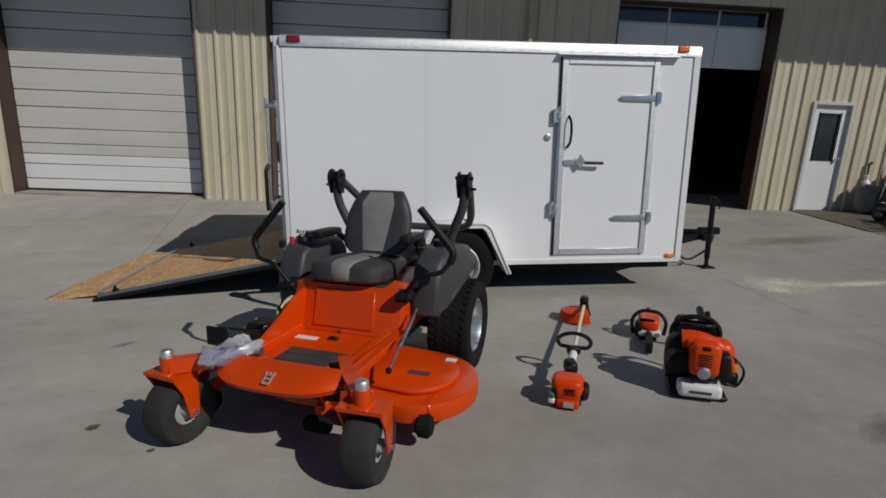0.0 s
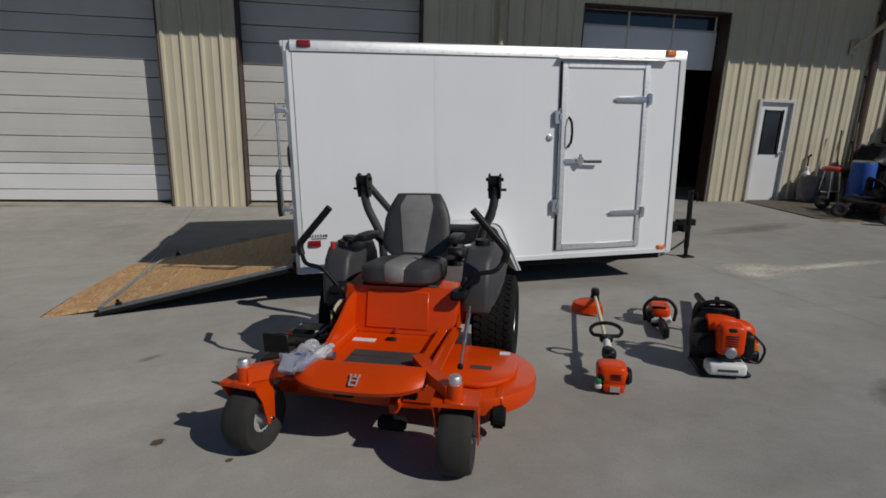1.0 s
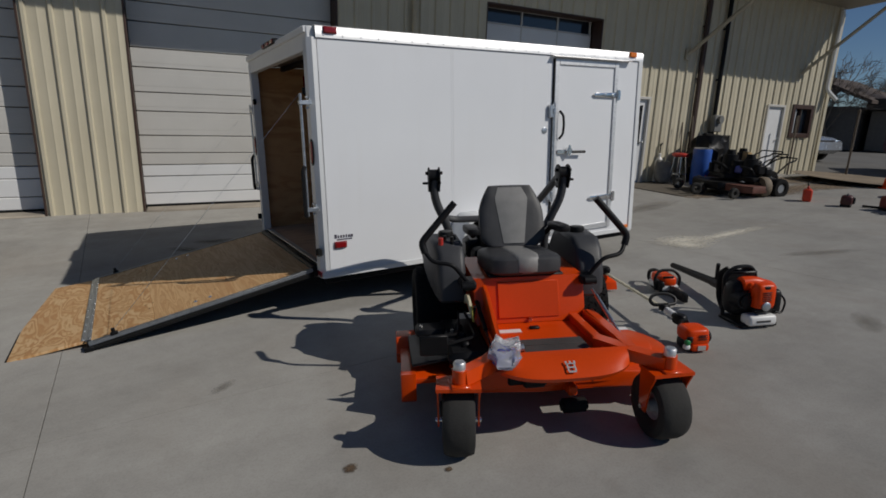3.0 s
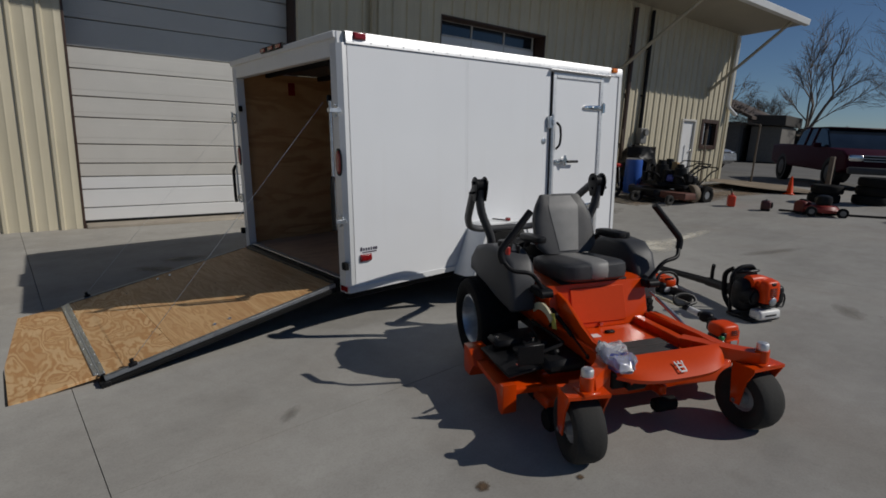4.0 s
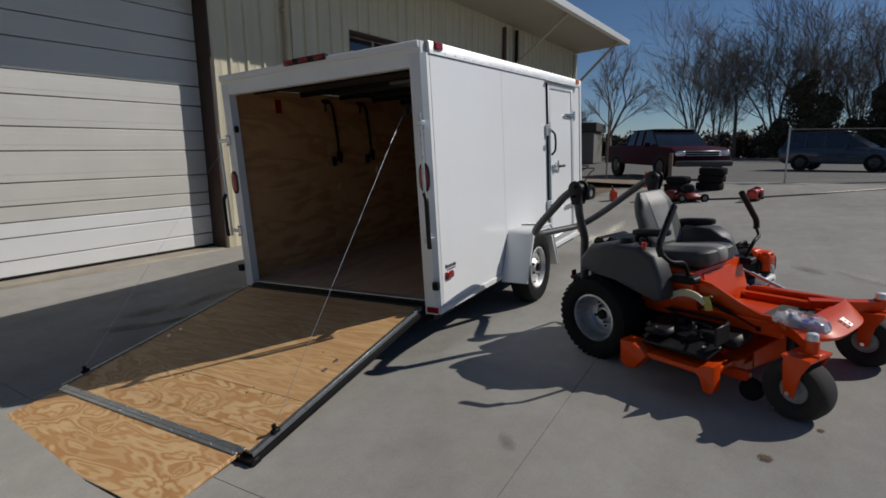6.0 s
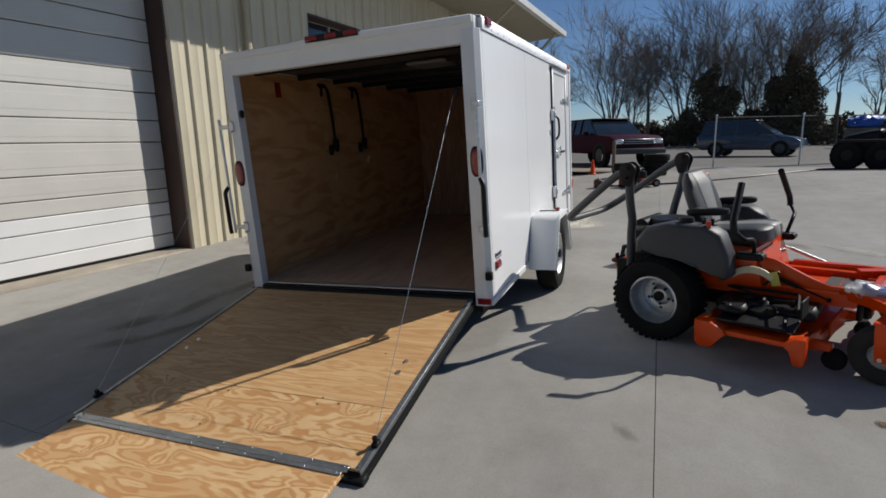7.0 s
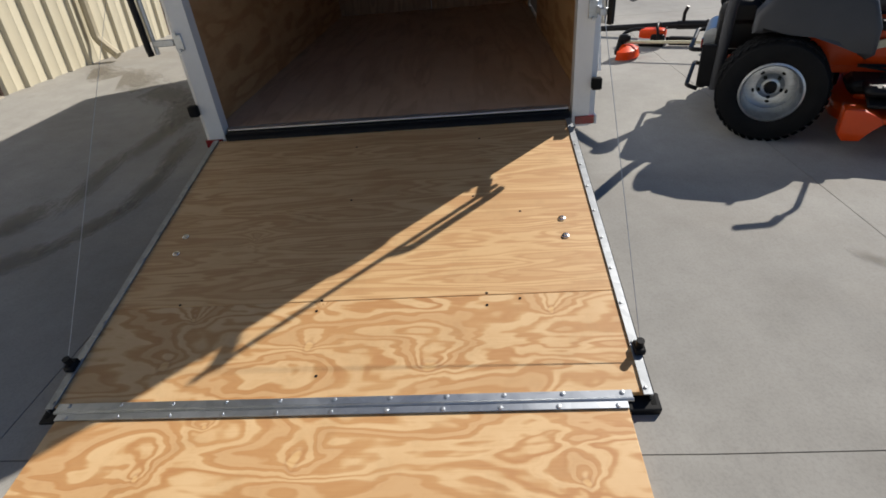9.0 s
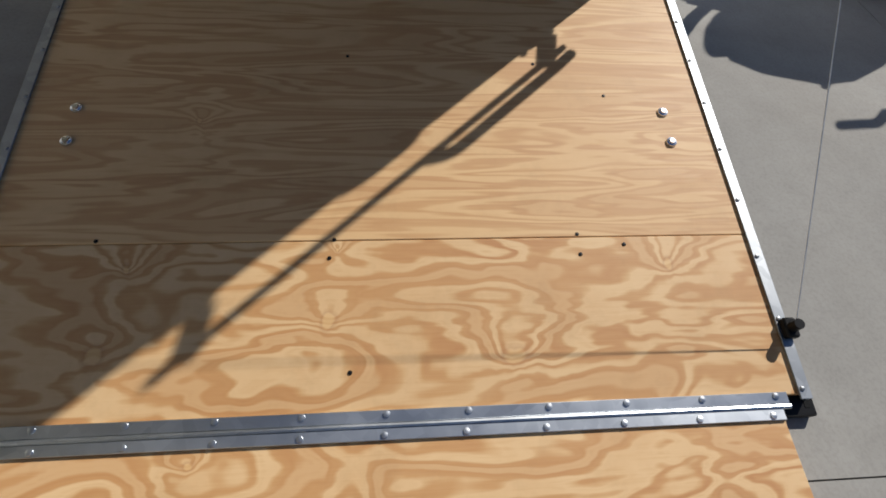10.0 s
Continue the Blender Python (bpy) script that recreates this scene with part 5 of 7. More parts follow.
def roller(l, a, z, r, w):
    bm = bmesh.new()
    cyl(bm, L(l - w / 2, a, z), L(l + w / 2, a, z), r, n=20)
    bmesh.ops.bevel(bm, geom=list(bm.edges), offset=0.012, segments=2, affect="EDGES")
    ob = mpart("gauge_wheel", bm, RUBBER, "black anti-scalp wheel", deck)
    mpart("bracket", made(box, L(l, a - 0.09, z + 0.07), (0.05, 0.16, 0.06), 0.01), ORANGE, "", ob)
roller(0.63, -0.33, 0.125, 0.058, 0.07)
roller(-0.55, -0.27, 0.09, 0.062, 0.07)
roller(0.11, -0.24, 0.085, 0.038, 0.14)
# discharge side: steel step and folded black chute
ALONG = Matrix(((0, 0, 1, 0), (1, 0, 0, 0), (0, 1, 0, 0), (0, 0, 0, 1)))
mpart("top_plate", made(prism, [(0.50, -0.38), (0.765, -0.38), (0.775, -0.50), (0.765, -0.93), (0.50, -0.95)], 0.192, 0.222, Matrix(), 0.005), ORANGE, "", deck)
mpart("chute_mount", made(prism, [(-0.37, 0.255), (-0.37, 0.105), (-0.39, 0.088), (-0.43, 0.095), (-0.445, 0.18), (-0.48, 0.195), (-0.48, 0.215), (-0.42, 0.25)], 0.70, 0.78, ALONG, 0.006), ORANGE, "", deck)
mpart("chute_mount", made(prism, [(-0.965, 0.268), (-0.965, 0.125), (-0.94, 0.095), (-0.86, 0.10), (-0.825, 0.165), (-0.78, 0.195), (-0.80, 0.232), (-0.88, 0.268)], 0.67, 0.79, ALONG, 0.006), ORANGE, "", deck)
# Thin black plate that paints the shade inside the discharge opening.
mpart("discharge_shade", made(box, L(-0.566, -0.66, 0.15), (0.006, 0.44, 0.07)), STEEL_BLACK, "black plate drawn as the shade in the discharge opening", deck)
bm = bmesh.new()
box(bm, L(-0.57, -0.65, 0.285), (0.3, 0.42, 0.02), 0.006, (0, 8, 0))
box(bm, L(-0.60, -0.42, 0.385), (0.15, 0.012, 0.11), 0.005)
box(bm, L(-0.58, -0.80, 0.325), (0.19, 0.16, 0.05), 0.02)
mpart("discharge_chute", bm, BLACK_PLASTIC, "black rubber chute folded up", deck)
bm = bmesh.new()
for l, a in ((-0.45, -0.5), (-0.40, -0.75), (-0.55, -0.6)):
    cyl(bm, L(l, a, 0.27), L(l, a, 0.34), 0.03, n=12)
tube(bm, [L(-0.60, -0.45, 0.36), L(-0.36, -0.5, 0.39), L(-0.36, -0.9, 0.39)], 0.01, 6, 0.03)
tube(bm, [L(-0.62, -0.46, 0.42), L(-0.44, -0.62, 0.36), L(-0.40, -0.90, 0.40)], 0.008, 6, 0.05)
lathe(bm, [(0.12, 0.29), (0.12, 0.315), (0.05, 0.33), (0.02, 0.36)], 20, pose(*L(-0.47, -0.66, 0)))
for a in (-0.5, -0.62, -0.76):
    box(bm, L(-0.42, a, 0.345), (0.05, 0.06, 0.05), 0.012)
mpart("lift_linkage", bm, STEEL_BLACK)
# Black block added on the deck to darken this side of the mower.
mpart("deck_dark_block", made(box, L(-0.405, -0.66, 0.305), (0.24, 0.56, 0.075), 0.025, (0, 0, 0)), BLACK_PLASTIC, "added black block that darkens the deck", deck)
for l, a, z in ((-0.47, -0.66, 0.362), (-0.64, -0.50, 0.298), (-0.64, -0.80, 0.345)):
    mpart("bolt", made(cyl, L(l, a, z), L(l, a, z + 0.014), 0.011, n=6), CHROME)
for l in (0.415, -0.315):
    metal = GALV if l > 0 else STEEL_BLACK
    rod = mpart("lift_rod", made(tube, [L(l + 0.02, -0.36, 0.36), L(l, -0.80, 0.53)], 0.007, 8, 0), metal)
    bm = bmesh.new()
    cyl(bm, L(l + 0.012, -0.52, 0.42), L(l + 0.003, -0.74, 0.507), 0.0125, n=12)
    mpart("rod_sleeve", bm, metal, "", rod)
    mpart("rod_end", made(pillow, L(l + 0.02, -0.36, 0.36), (0.015, 0.015, 0.015), 0.8), STEEL_BLACK, "", rod)
# height dial
bm = bmesh.new()
arc = [(-0.77 - 0.155 * math.cos(math.radians(x)), 0.40 + 0.14 * math.sin(math.radians(x))) for x in range(35, 150, 10)]
arc2 = [(-0.77 - 0.13 * math.cos(math.radians(x)), 0.40 + 0.095 * math.sin(math.radians(x))) for x in range(35, 150, 10)]
prism(bm, arc + arc2[::-1], 0.352, 0.366, Matrix(((0, 0, 1, 0), (1, 0, 0, 0), (0, 1, 0, 0), (0, 0, 0, 1))))
dial = mpart("height_dial", bm, CREAM, "cream cutting-height scale")
mpart("dial_lever", made(tube, [L(-0.345, -0.70, 0.42), L(-0.345, -0.64, 0.49), L(-0.345, -0.62, 0.52)], 0.009, 8, 0.02), STEEL_BLACK, "", dial)
mpart("hang_tag", made(box, L(-0.356, -0.64, 0.47), (0.003, 0.05, 0.09), 0, (14, 4, 0)), YELLOW, "yellow paper hang tag")
# brake pedal on the footrest edge
bm = bmesh.new()
cyl(bm, L(-0.17, -0.22, 0.43), L(-0.28, -0.22, 0.42), 0.022, n=12)
mpart("pedal", bm, GALV)
# plastic bag with papers lying on the footrest
def crumple(bm, c, s, seed, amp):
    pillow(bm, (0, 0, 0), s, 0.7, (0, 0, 0), 26, 14)
    for v in bm.verts:
        d = noise.noise_vector(v.co * 14 + Vector((seed, 0, 0))) * amp + noise.noise_vector(v.co * 34 + Vector((0, seed, 0))) * amp * 0.5
        v.co += d
        v.co.z = max(v.co.z, -s[2])
    bm.transform(Matrix.Translation(c))
bag = thing("plastic_bag", "clear plastic bag with blue-printed papers lying on the mower", "bag", on_yard(0.345, -2.49, 0, 155.85) @ Matrix.Scale(0.985, 4) @ pose(*L(-0.285, -0.14, 0.442), 0, 0, 78) @ Matrix.Scale(0.88, 4))
part("bag_film", made(crumple, Vector((0, 0, 0.005)), (0.17, 0.085, 0.045), 2.0, 0.035), CLEAR, bag)
bm = made(crumple, Vector((0.03, 0, 0.0)), (0.10, 0.06, 0.036), 5.0, 0.02)
part("contents", bm, BLUE_CLOTH, bag)
part("papers", made(crumple, Vector((-0.09, 0.01, -0.002)), (0.08, 0.07, 0.026), 8.0, 0.014), STICKER, bag)

# ---- hand tools on the concrete ----
trimmer = thing("string_trimmer", "orange string trimmer with loop handle lying on concrete", "trimmer", YARD)
ENG, HEAD = Vector((1.86, -2.08, 0.10)), Vector((2.45, -0.79, 0.14))
way = (HEAD - ENG).normalized()
side = way.cross(Vector((0, 0, 1))).normalized()
frame_t = Matrix((( -side.x, way.x, 0, 0), (-side.y, way.y, 0, 0), (0, 0, 1, 0), (0, 0, 0, 1)))
EM = Matrix.Translation((ENG.x, ENG.y, 0)) @ frame_t @ Matrix.Diagonal((1.05, 1.0, 0.86, 1))
bm = bmesh.new()
pillow(bm, (0.0, -0.005, 0.135), (0.082, 0.08, 0.058), 0.5, n=22)
box(bm, (-0.01, -0.075, 0.105), (0.12, 0.03, 0.075), 0.014, seg=2)
box(bm, (-0.075, 0.0, 0.12), (0.02, 0.11, 0.06), 0.008)
bm.transform(EM)
part("engine_cover", bm, ORANGE_PLASTIC, trimmer)
bm = bmesh.new()
box(bm, (-0.01, -0.078, 0.045), (0.115, 0.035, 0.06), 0.014, seg=2)
bm.transform(EM)
part("tank_guard", bm, ORANGE_PLASTIC, trimmer)
for z in (0.112, 0.128, 0.144):
    bm = made(box, (-0.02, -0.092, z), (0.06, 0.005, 0.007), 0.002)
    bm.transform(EM)
    part("cooling_slot", bm, BLACK_PLASTIC, trimmer)
bm = bmesh.new()
pillow(bm, (0.0, 0.0, 0.05), (0.078, 0.075, 0.05), 0.5)
pillow(bm, (0.01, 0.06, 0.13), (0.045, 0.05, 0.045), 0.5)
box(bm, (0.055, -0.075, 0.11), (0.035, 0.03, 0.05), 0.008)
bm.transform(EM)
part("engine_housing", bm, BLACK_PLASTIC, trimmer)
bm = bmesh.new()
lathe(bm, [(0.058, 0), (0.06, 0.012), (0.045, 0.03), (0.012, 0.034)], 22, pose(-0.078, 0.0, 0.10, 0, -90))
bm.transform(EM)
part("starter_cover", bm, STEEL_BLACK, trimmer)
bm = made(box, (-0.015, -0.0975, 0.045), (0.052, 0.004, 0.036))
bm.transform(EM)
part("sticker", bm, plain("grey_sticker", (0.42, 0.41, 0.40), 0.4), trimmer)
bm = bmesh.new()
pillow(bm, (0.072, -0.078, 0.09), (0.018, 0.016, 0.022), 0.7)
bm.transform(EM)
part("primer", bm, plain("green_plastic", (0.02, 0.22, 0.06), 0.4), trimmer, "green primer bulb")
bm = made(pillow, (0.072, -0.07, 0.05), (0.02, 0.02, 0.02), 0.6)
bm.transform(EM)
part("fuel_cap", bm, WHITE_PLASTIC, trimmer)
s0 = ENG + way * 0.10 + Vector((0, 0, 0.045))
part("shaft", made(tube, [s0 + way * 0.20, HEAD], 0.013, 10, 0), CREAM, trimmer, "pale metal shaft")
bm = bmesh.new()
tube(bm, [s0 - way * 0.02, s0 + way * 0.07, s0 + way * 0.14], 0.024, 10, 0.05)
pillow(bm, s0 + way * 0.06, (0.034, 0.05, 0.04), 0.6)
part("rear_grip", bm, BLACK_PLASTIC, trimmer)
part("trigger_housing", made(tube, [s0 + way * 0.13, s0 + way * 0.24], 0.026, 10, 0), STICKER, trimmer)
part("clamp", made(pillow, s0 + way * 0.27 + Vector((0, 0, 0.012)), (0.04, 0.03, 0.026), 0.5), BLACK_PLASTIC, trimmer)
hc = s0 + way * 0.27
bm = bmesh.new()
loop = []
for i in range(25):
    an = math.radians(-38 + 256 * i / 24)
    loop.append(hc - side * 0.098 * math.cos(an) + Vector((0, 0, 0.055 + 0.040 * math.sin(an))) + way * (0.03 + 0.035 * math.sin(an)))
loop = [hc - side * 0.022 + Vector((0, 0, 0.03))] + loop + [hc + side * 0.022 + Vector((0, 0, 0.03))]
tube(bm, loop, 0.0125, 8, 0)
part("loop_handle", bm, BLACK_PLASTIC, trimmer)
HM = Matrix.Translation((HEAD.x, HEAD.y, 0)) @ frame_t
bm = bmesh.new()
pillow(bm, (0, 0.02, 0.175), (0.035, 0.055, 0.035), 0.7)
cyl(bm, (0.0, 0.05, 0.08), (0.0, 0.05, 0.16), 0.045, 0.03, n=16)
lathe(bm, [(0.052, 0.03), (0.055, 0.05), (0.055, 0.07), (0.03, 0.085)], 18, pose(0, 0.05, 0))
bm.transform(HM)
part("cutting_head", bm, STEEL_BLACK, trimmer)
bm = bmesh.new()
rows = []
for k in range(9):
    an = math.radians(-108 + 122 * k / 8)
    rows.append([(r * math.cos(an) * 1.05, 0.02 + r * math.sin(an) * 0.75, z) for r, z in ((0.02, 0.125), (0.10, 0.115), (0.17, 0.085), (0.19, 0.02), (0.184, 0.02), (0.165, 0.078), (0.10, 0.107), (0.02, 0.117))])
skin(bm, rows)
bm.transform(HM)
part("guard", bm, ORANGE_PLASTIC, trimmer, "orange plastic line guard")

saw = thing("chainsaw", "orange and white chainsaw with a black bar lying on the concrete", "chainsaw", on_yard(2.81, -1.15, 0, 244) @ Matrix.Scale(0.84, 4))
# x runs along the bar
bm = bmesh.new()
pillow(bm, (-0.02, 0, 0.135), (0.15, 0.088, 0.06), 0.45, n=22)
box(bm, (0.10, 0.03, 0.12), (0.05, 0.08, 0.05), 0.015)
part("top_cover", bm, ORANGE_PLASTIC, saw)
bm = bmesh.new()
box(bm, (-0.02, 0, 0.07), (0.30, 0.20, 0.065), 0.022, seg=2)
part("body", bm, WHITE_PLASTIC, saw)
bm = bmesh.new()
box(bm, (-0.02, 0.0, 0.02), (0.28, 0.14, 0.035), 0.01)
pillow(bm, (0.05, -0.08, 0.09), (0.08, 0.035, 0.06), 0.5)
part("crankcase", bm, STEEL_BLACK, saw)
part("front_handle", made(tube, [(0.06, -0.125, 0.04), (0.06, -0.145, 0.17), (0.03, -0.08, 0.245), (0.03, 0.08, 0.245), (0.06, 0.145, 0.17), (0.06, 0.125, 0.05)], 0.016, 10, 0.07), BLACK_PLASTIC, saw)
part("rear_handle", made(tube, [(-0.12, 0, 0.18), (-0.24, 0, 0.185), (-0.36, 0, 0.13), (-0.36, 0, 0.04), (-0.14, 0, 0.03)], 0.02, 10, 0.06), BLACK_PLASTIC, saw)
part("hand_guard", made(box, (0.12, -0.02, 0.19), (0.012, 0.12, 0.03), 0.005, (0, 18, 0)), BLACK_PLASTIC, saw)
bm = bmesh.new()
bar = [(0.08, 0.035)] + [(0.42 + 0.04 * math.cos(math.radians(a)), 0.0 + 0.035 * math.sin(math.radians(a))) for a in range(80, -81, -20)] + [(0.08, -0.035)]
prism(bm, bar, -0.005, 0.005, pose(0, 0.0, 0.065, 90), 0.0)
part("guide_bar", bm, STEEL_BLACK, saw, "black guide bar cover")
part("bar_sleeve", made(box, (0.31, 0.0, 0.060), (0.30, 0.055, 0.10), 0.02, seg=2), BLACK_PLASTIC, saw)

blower = thing("backpack_blower", "orange backpack leaf blower with a black frame standing on concrete", "blower", on_yard(2.65, -2.02, 0, 158) @ Matrix.Scale(0.94, 4))
# y points to the engine side, towards the front of the scene
bm = bmesh.new()
pillow(bm, (0.05, -0.05, 0.21), (0.135, 0.085, 0.15), 0.6, n=26, k=14)
part("fan_housing", bm, BLACK_PLASTIC, blower)
part("fan_cover", made(cyl, (0.105, -0.02, 0.215), (0.105, 0.075, 0.215), 0.085, 0.07, n=24), BLACK_PLASTIC, blower)
part("fan_cap", made(lathe, [(0.05, 0), (0.052, 0.014), (0.03, 0.02), (0.01, 0.02)], 20, pose(0.105, 0.072, 0.215, -90)), STEEL_BLACK, blower)
bm = bmesh.new()
tube(bm, [(0.10, -0.01, 0.325), (0.0, 0.0, 0.335), (-0.10, 0.01, 0.30), (-0.165, 0.02, 0.22), (-0.175, 0.02, 0.15)], 0.075, 16, 0.12, 0.8, 0.05)
pillow(bm, (-0.09, -0.01, 0.24), (0.11, 0.085, 0.115), 0.7, n=22)
box(bm, (0.06, 0.055, 0.335), (0.05, 0.06, 0.05), 0.016, seg=2)
part("volute_cover", bm, ORANGE_PLASTIC, blower, "orange fan shroud")
part("warning_label", made(pillow, (-0.185, 0.055, 0.20), (0.022, 0.022, 0.03), 0.6), AMBER_LENS, blower, "amber warning label")
bm = bmesh.new()
pillow(bm, (-0.015, 0.085, 0.26), (0.085, 0.07, 0.105), 0.42, n=22)
part("engine_cover", bm, ORANGE_PLASTIC, blower)
for i in range(5):
    part("cooling_slot", made(box, (-0.01, 0.155, 0.235 + i * 0.016), (0.075, 0.008, 0.007), 0.002), BLACK_PLASTIC, blower)
bm = bmesh.new()
pillow(bm, (-0.115, 0.085, 0.225), (0.04, 0.06, 0.085), 0.45)
pillow(bm, (-0.01, 0.135, 0.335), (0.03, 0.02, 0.015), 0.5)
pillow(bm, (-0.17, 0.02, 0.13), (0.05, 0.06, 0.05), 0.6)
box(bm, (-0.01, 0.11, 0.15), (0.14, 0.07, 0.05), 0.015)
part("air_filter", bm, BLACK_PLASTIC, blower)
bm = bmesh.new()
lathe(bm, [(0.036, 0), (0.036, 0.015), (0.024, 0.022), (0.005, 0.022)], 20, pose(-0.005, 0.15, 0.19, -90))
part("starter", bm, GALV, blower, "grey starter hub")
bm = bmesh.new()
box(bm, (0.0, 0.10, 0.07), (0.24, 0.12, 0.085), 0.025, seg=3)
part("fuel_tank", bm, WHITE_PLASTIC, blower, "white translucent fuel tank")
part("decal", made(box, (0.0, 0.162, 0.068), (0.12, 0.003, 0.015)), DARK_STICKER, blower)
bm = bmesh.new()
box(bm, (0.0, -0.02, 0.02), (0.32, 0.28, 0.03), 0.01)
tube(bm, [(0.14, -0.13, 0.03), (0.14, -0.15, 0.37), (0.07, -0.13, 0.44), (-0.07, -0.13, 0.44), (-0.14, -0.15, 0.37), (-0.14, -0.13, 0.03)], 0.016, 8, 0.08)
box(bm, (0.0, -0.15, 0.25), (0.26, 0.03, 0.32), 0.012)
tube(bm, [(0.10, -0.13, 0.39), (0.07, -0.05, 0.41), (-0.07, -0.05, 0.41), (-0.10, -0.13, 0.39)], 0.012, 8, 0.04)
part("back_frame", bm, BLACK_PLASTIC, blower)
for s in (-1, 1):
    part("shoulder_strap", made(tube, [(s * 0.09, -0.17, 0.42), (s * 0.10, -0.26, 0.36), (s * 0.11, -0.24, 0.15), (s * 0.11, -0.16, 0.06)], 0.022, 8, 0.08, 0.4), STEEL_BLACK, blower)
bm = bmesh.new()
inv_b = blower.matrix_basis.inverted() @ YARD
p = [inv_b @ Vector(q) for q in ((2.755, -1.91, 0.12), (2.935, -1.69, 0.13), (3.075, -1.45, 0.12), (3.455, -0.77, 0.07))]
tube(bm, p[:2] + [p[2]], 0.045, 12, 0.1)
for i in range(9):
    c = p[0].lerp(p[1], i / 8)
    d = (p[1] - p[0]).normalized()
    cyl(bm, c - d * 0.006, c + d * 0.006, 0.053, n=14)
part("flexible_hose", bm, BLACK_PLASTIC, blower)
part("blower_tube", made(tube, [p[2], p[3]], 0.038, 12, 0, 1.0, 0.03), BLACK_PLASTIC, blower)
g = p[2] + (p[1] - p[2]) * 0.2
part("control_grip", made(tube, [g, g + Vector((0, 0, 0.12)), g + Vector((0.02, 0.03, 0.19))], 0.018, 8, 0.03), BLACK_PLASTIC, blower)
part("cable_loop", made(tube, [(-0.17, 0.05, 0.28), (-0.25, 0.08, 0.20), (-0.20, 0.10, 0.10), (-0.14, 0.10, 0.12)], 0.008, 6, 0.06), BLACK_PLASTIC, blower)

# ---- things along the workshop ----
def barrel(x, y):
    b = thing("plastic_barrel", "blue plastic barrel with a dark rim beside the workshop wall", "barrel", on_ground(x, y) @ Matrix.Diagonal((0.74, 0.74, 0.95, 1)))
    part("drum", made(lathe, [(0.25, 0.0), (0.27, 0.03), (0.285, 0.25), (0.275, 0.30), (0.285, 0.35), (0.285, 0.6), (0.275, 0.65), (0.28, 0.85), (0.26, 0.90), (0.24, 0.90)], 28), BLUE_PLASTIC, b)
    part("lid", made(lathe, [(0.262, 0.895), (0.265, 0.92), (0.24, 0.925), (0.01, 0.915)], 28), GALV, b)
barrel(10.40, 3.64)
st = thing("stool", "red padded workshop stool on chrome legs", "stool", on_ground(10.1, 4.0))
part("seat", made(lathe, [(0.17, 0.66), (0.19, 0.68), (0.19, 0.72), (0.16, 0.745), (0.01, 0.75)], 24), RED_PAINT, st)
for i in range(4):
    a = math.radians(45 + 90 * i)
    part("leg", made(tube, [(0.12 * math.cos(a), 0.12 * math.sin(a), 0.67), (0.2 * math.cos(a), 0.2 * math.sin(a), 0.0)], 0.013, 8, 0), CHROME, st)
part("foot_ring", made(lathe, [(0.165, 0.25), (0.18, 0.25), (0.18, 0.265), (0.165, 0.265)], 24, Matrix(), True), CHROME, st)


def heap(bm, s, seed, amp=0.08):
    pillow(bm, (0, 0, s[2]), s, 0.75, n=30, k=16)
    for v in bm.verts:
        v.co += noise.noise_vector(v.co * 4 + Vector((seed, seed, 0))) * amp
        v.co.z = max(0, v.co.z)
cover = thing("covered_grill", "bulky thing under a black tarpaulin beside the wall", "covered thing", on_ground(11.1, 3.95, 0, -10))
part("tarpaulin", made(heap, (0.44, 0.40, 0.60), 3.3, 0.2), BLACK_PLASTIC, cover)
sprayer = thing("pump_sprayer", "pale plastic tank sprayer by the wall", "sprayer", on_ground(10.02, 4.52) @ Matrix.Diagonal((0.75, 0.75, 1.35, 1)))
part("tank", made(lathe, [(0.12, 0), (0.14, 0.04), (0.14, 0.36), (0.08, 0.44), (0.05, 0.46), (0.05, 0.52), (0.01, 0.53)], 20), WHITE_PLASTIC, sprayer)
part("pump", made(tube, [(0, 0, 0.5), (0, 0, 0.68), (0.07, 0, 0.7)], 0.02, 8, 0.03), STEEL_BLACK, sprayer)
fan = thing("plastic_drum", "grey wrapped drum with a hose beside the door", "drum", on_ground(9.95, 4.3))
part("body", made(heap, (0.23, 0.21, 0.27), 8.0, 0.09), plain("grey_wrap", (0.15, 0.145, 0.135), 0.6, vary=0.4), fan)
for x, y, z1 in ((10.45, 4.22, 1.45), (10.8, 4.2, 1.6)):
    tool = thing("long_handled_tool", "long-handled tool leaning on the workshop wall", "tool", on_ground(x, y))
    part("handle", made(tube, [(0, 0, 0.03), (0.12, 0.18, z1)], 0.017, 8, 0), WOOD_GREY, tool)
    part("blade", made(box, (-0.01, -0.01, 0.12), (0.2, 0.02, 0.24), 0.006), STEEL_BLACK, tool)


def petrol_can(x, y, k=1.0):
    c = thing("fuel_can", "red plastic fuel can on the ground", "fuel can", on_ground(x, y, 0, 30) @ Matrix.Scale(k, 4), "fuel cans")
    part("can", made(box, (0, 0, 0.14), (0.26, 0.17, 0.28), 0.04, seg=3), plain("red_plastic", (0.62, 0.045, 0.012), 0.4), c)
    part("can_handle", made(tube, [(-0.09, 0, 0.27), (-0.07, 0, 0.33), (0.05, 0, 0.33), (0.07, 0, 0.27)], 0.018, 8, 0.03), RED_PAINT, c)
    part("spout", made(tube, [(0.10, 0, 0.27), (0.13, 0, 0.36), (0.2, 0, 0.42)], 0.016, 8, 0.03), STEEL_BLACK, c)
petrol_can(10.35, 3.45, 0.75)
petrol_can(9.85, 1.0, 0.85)

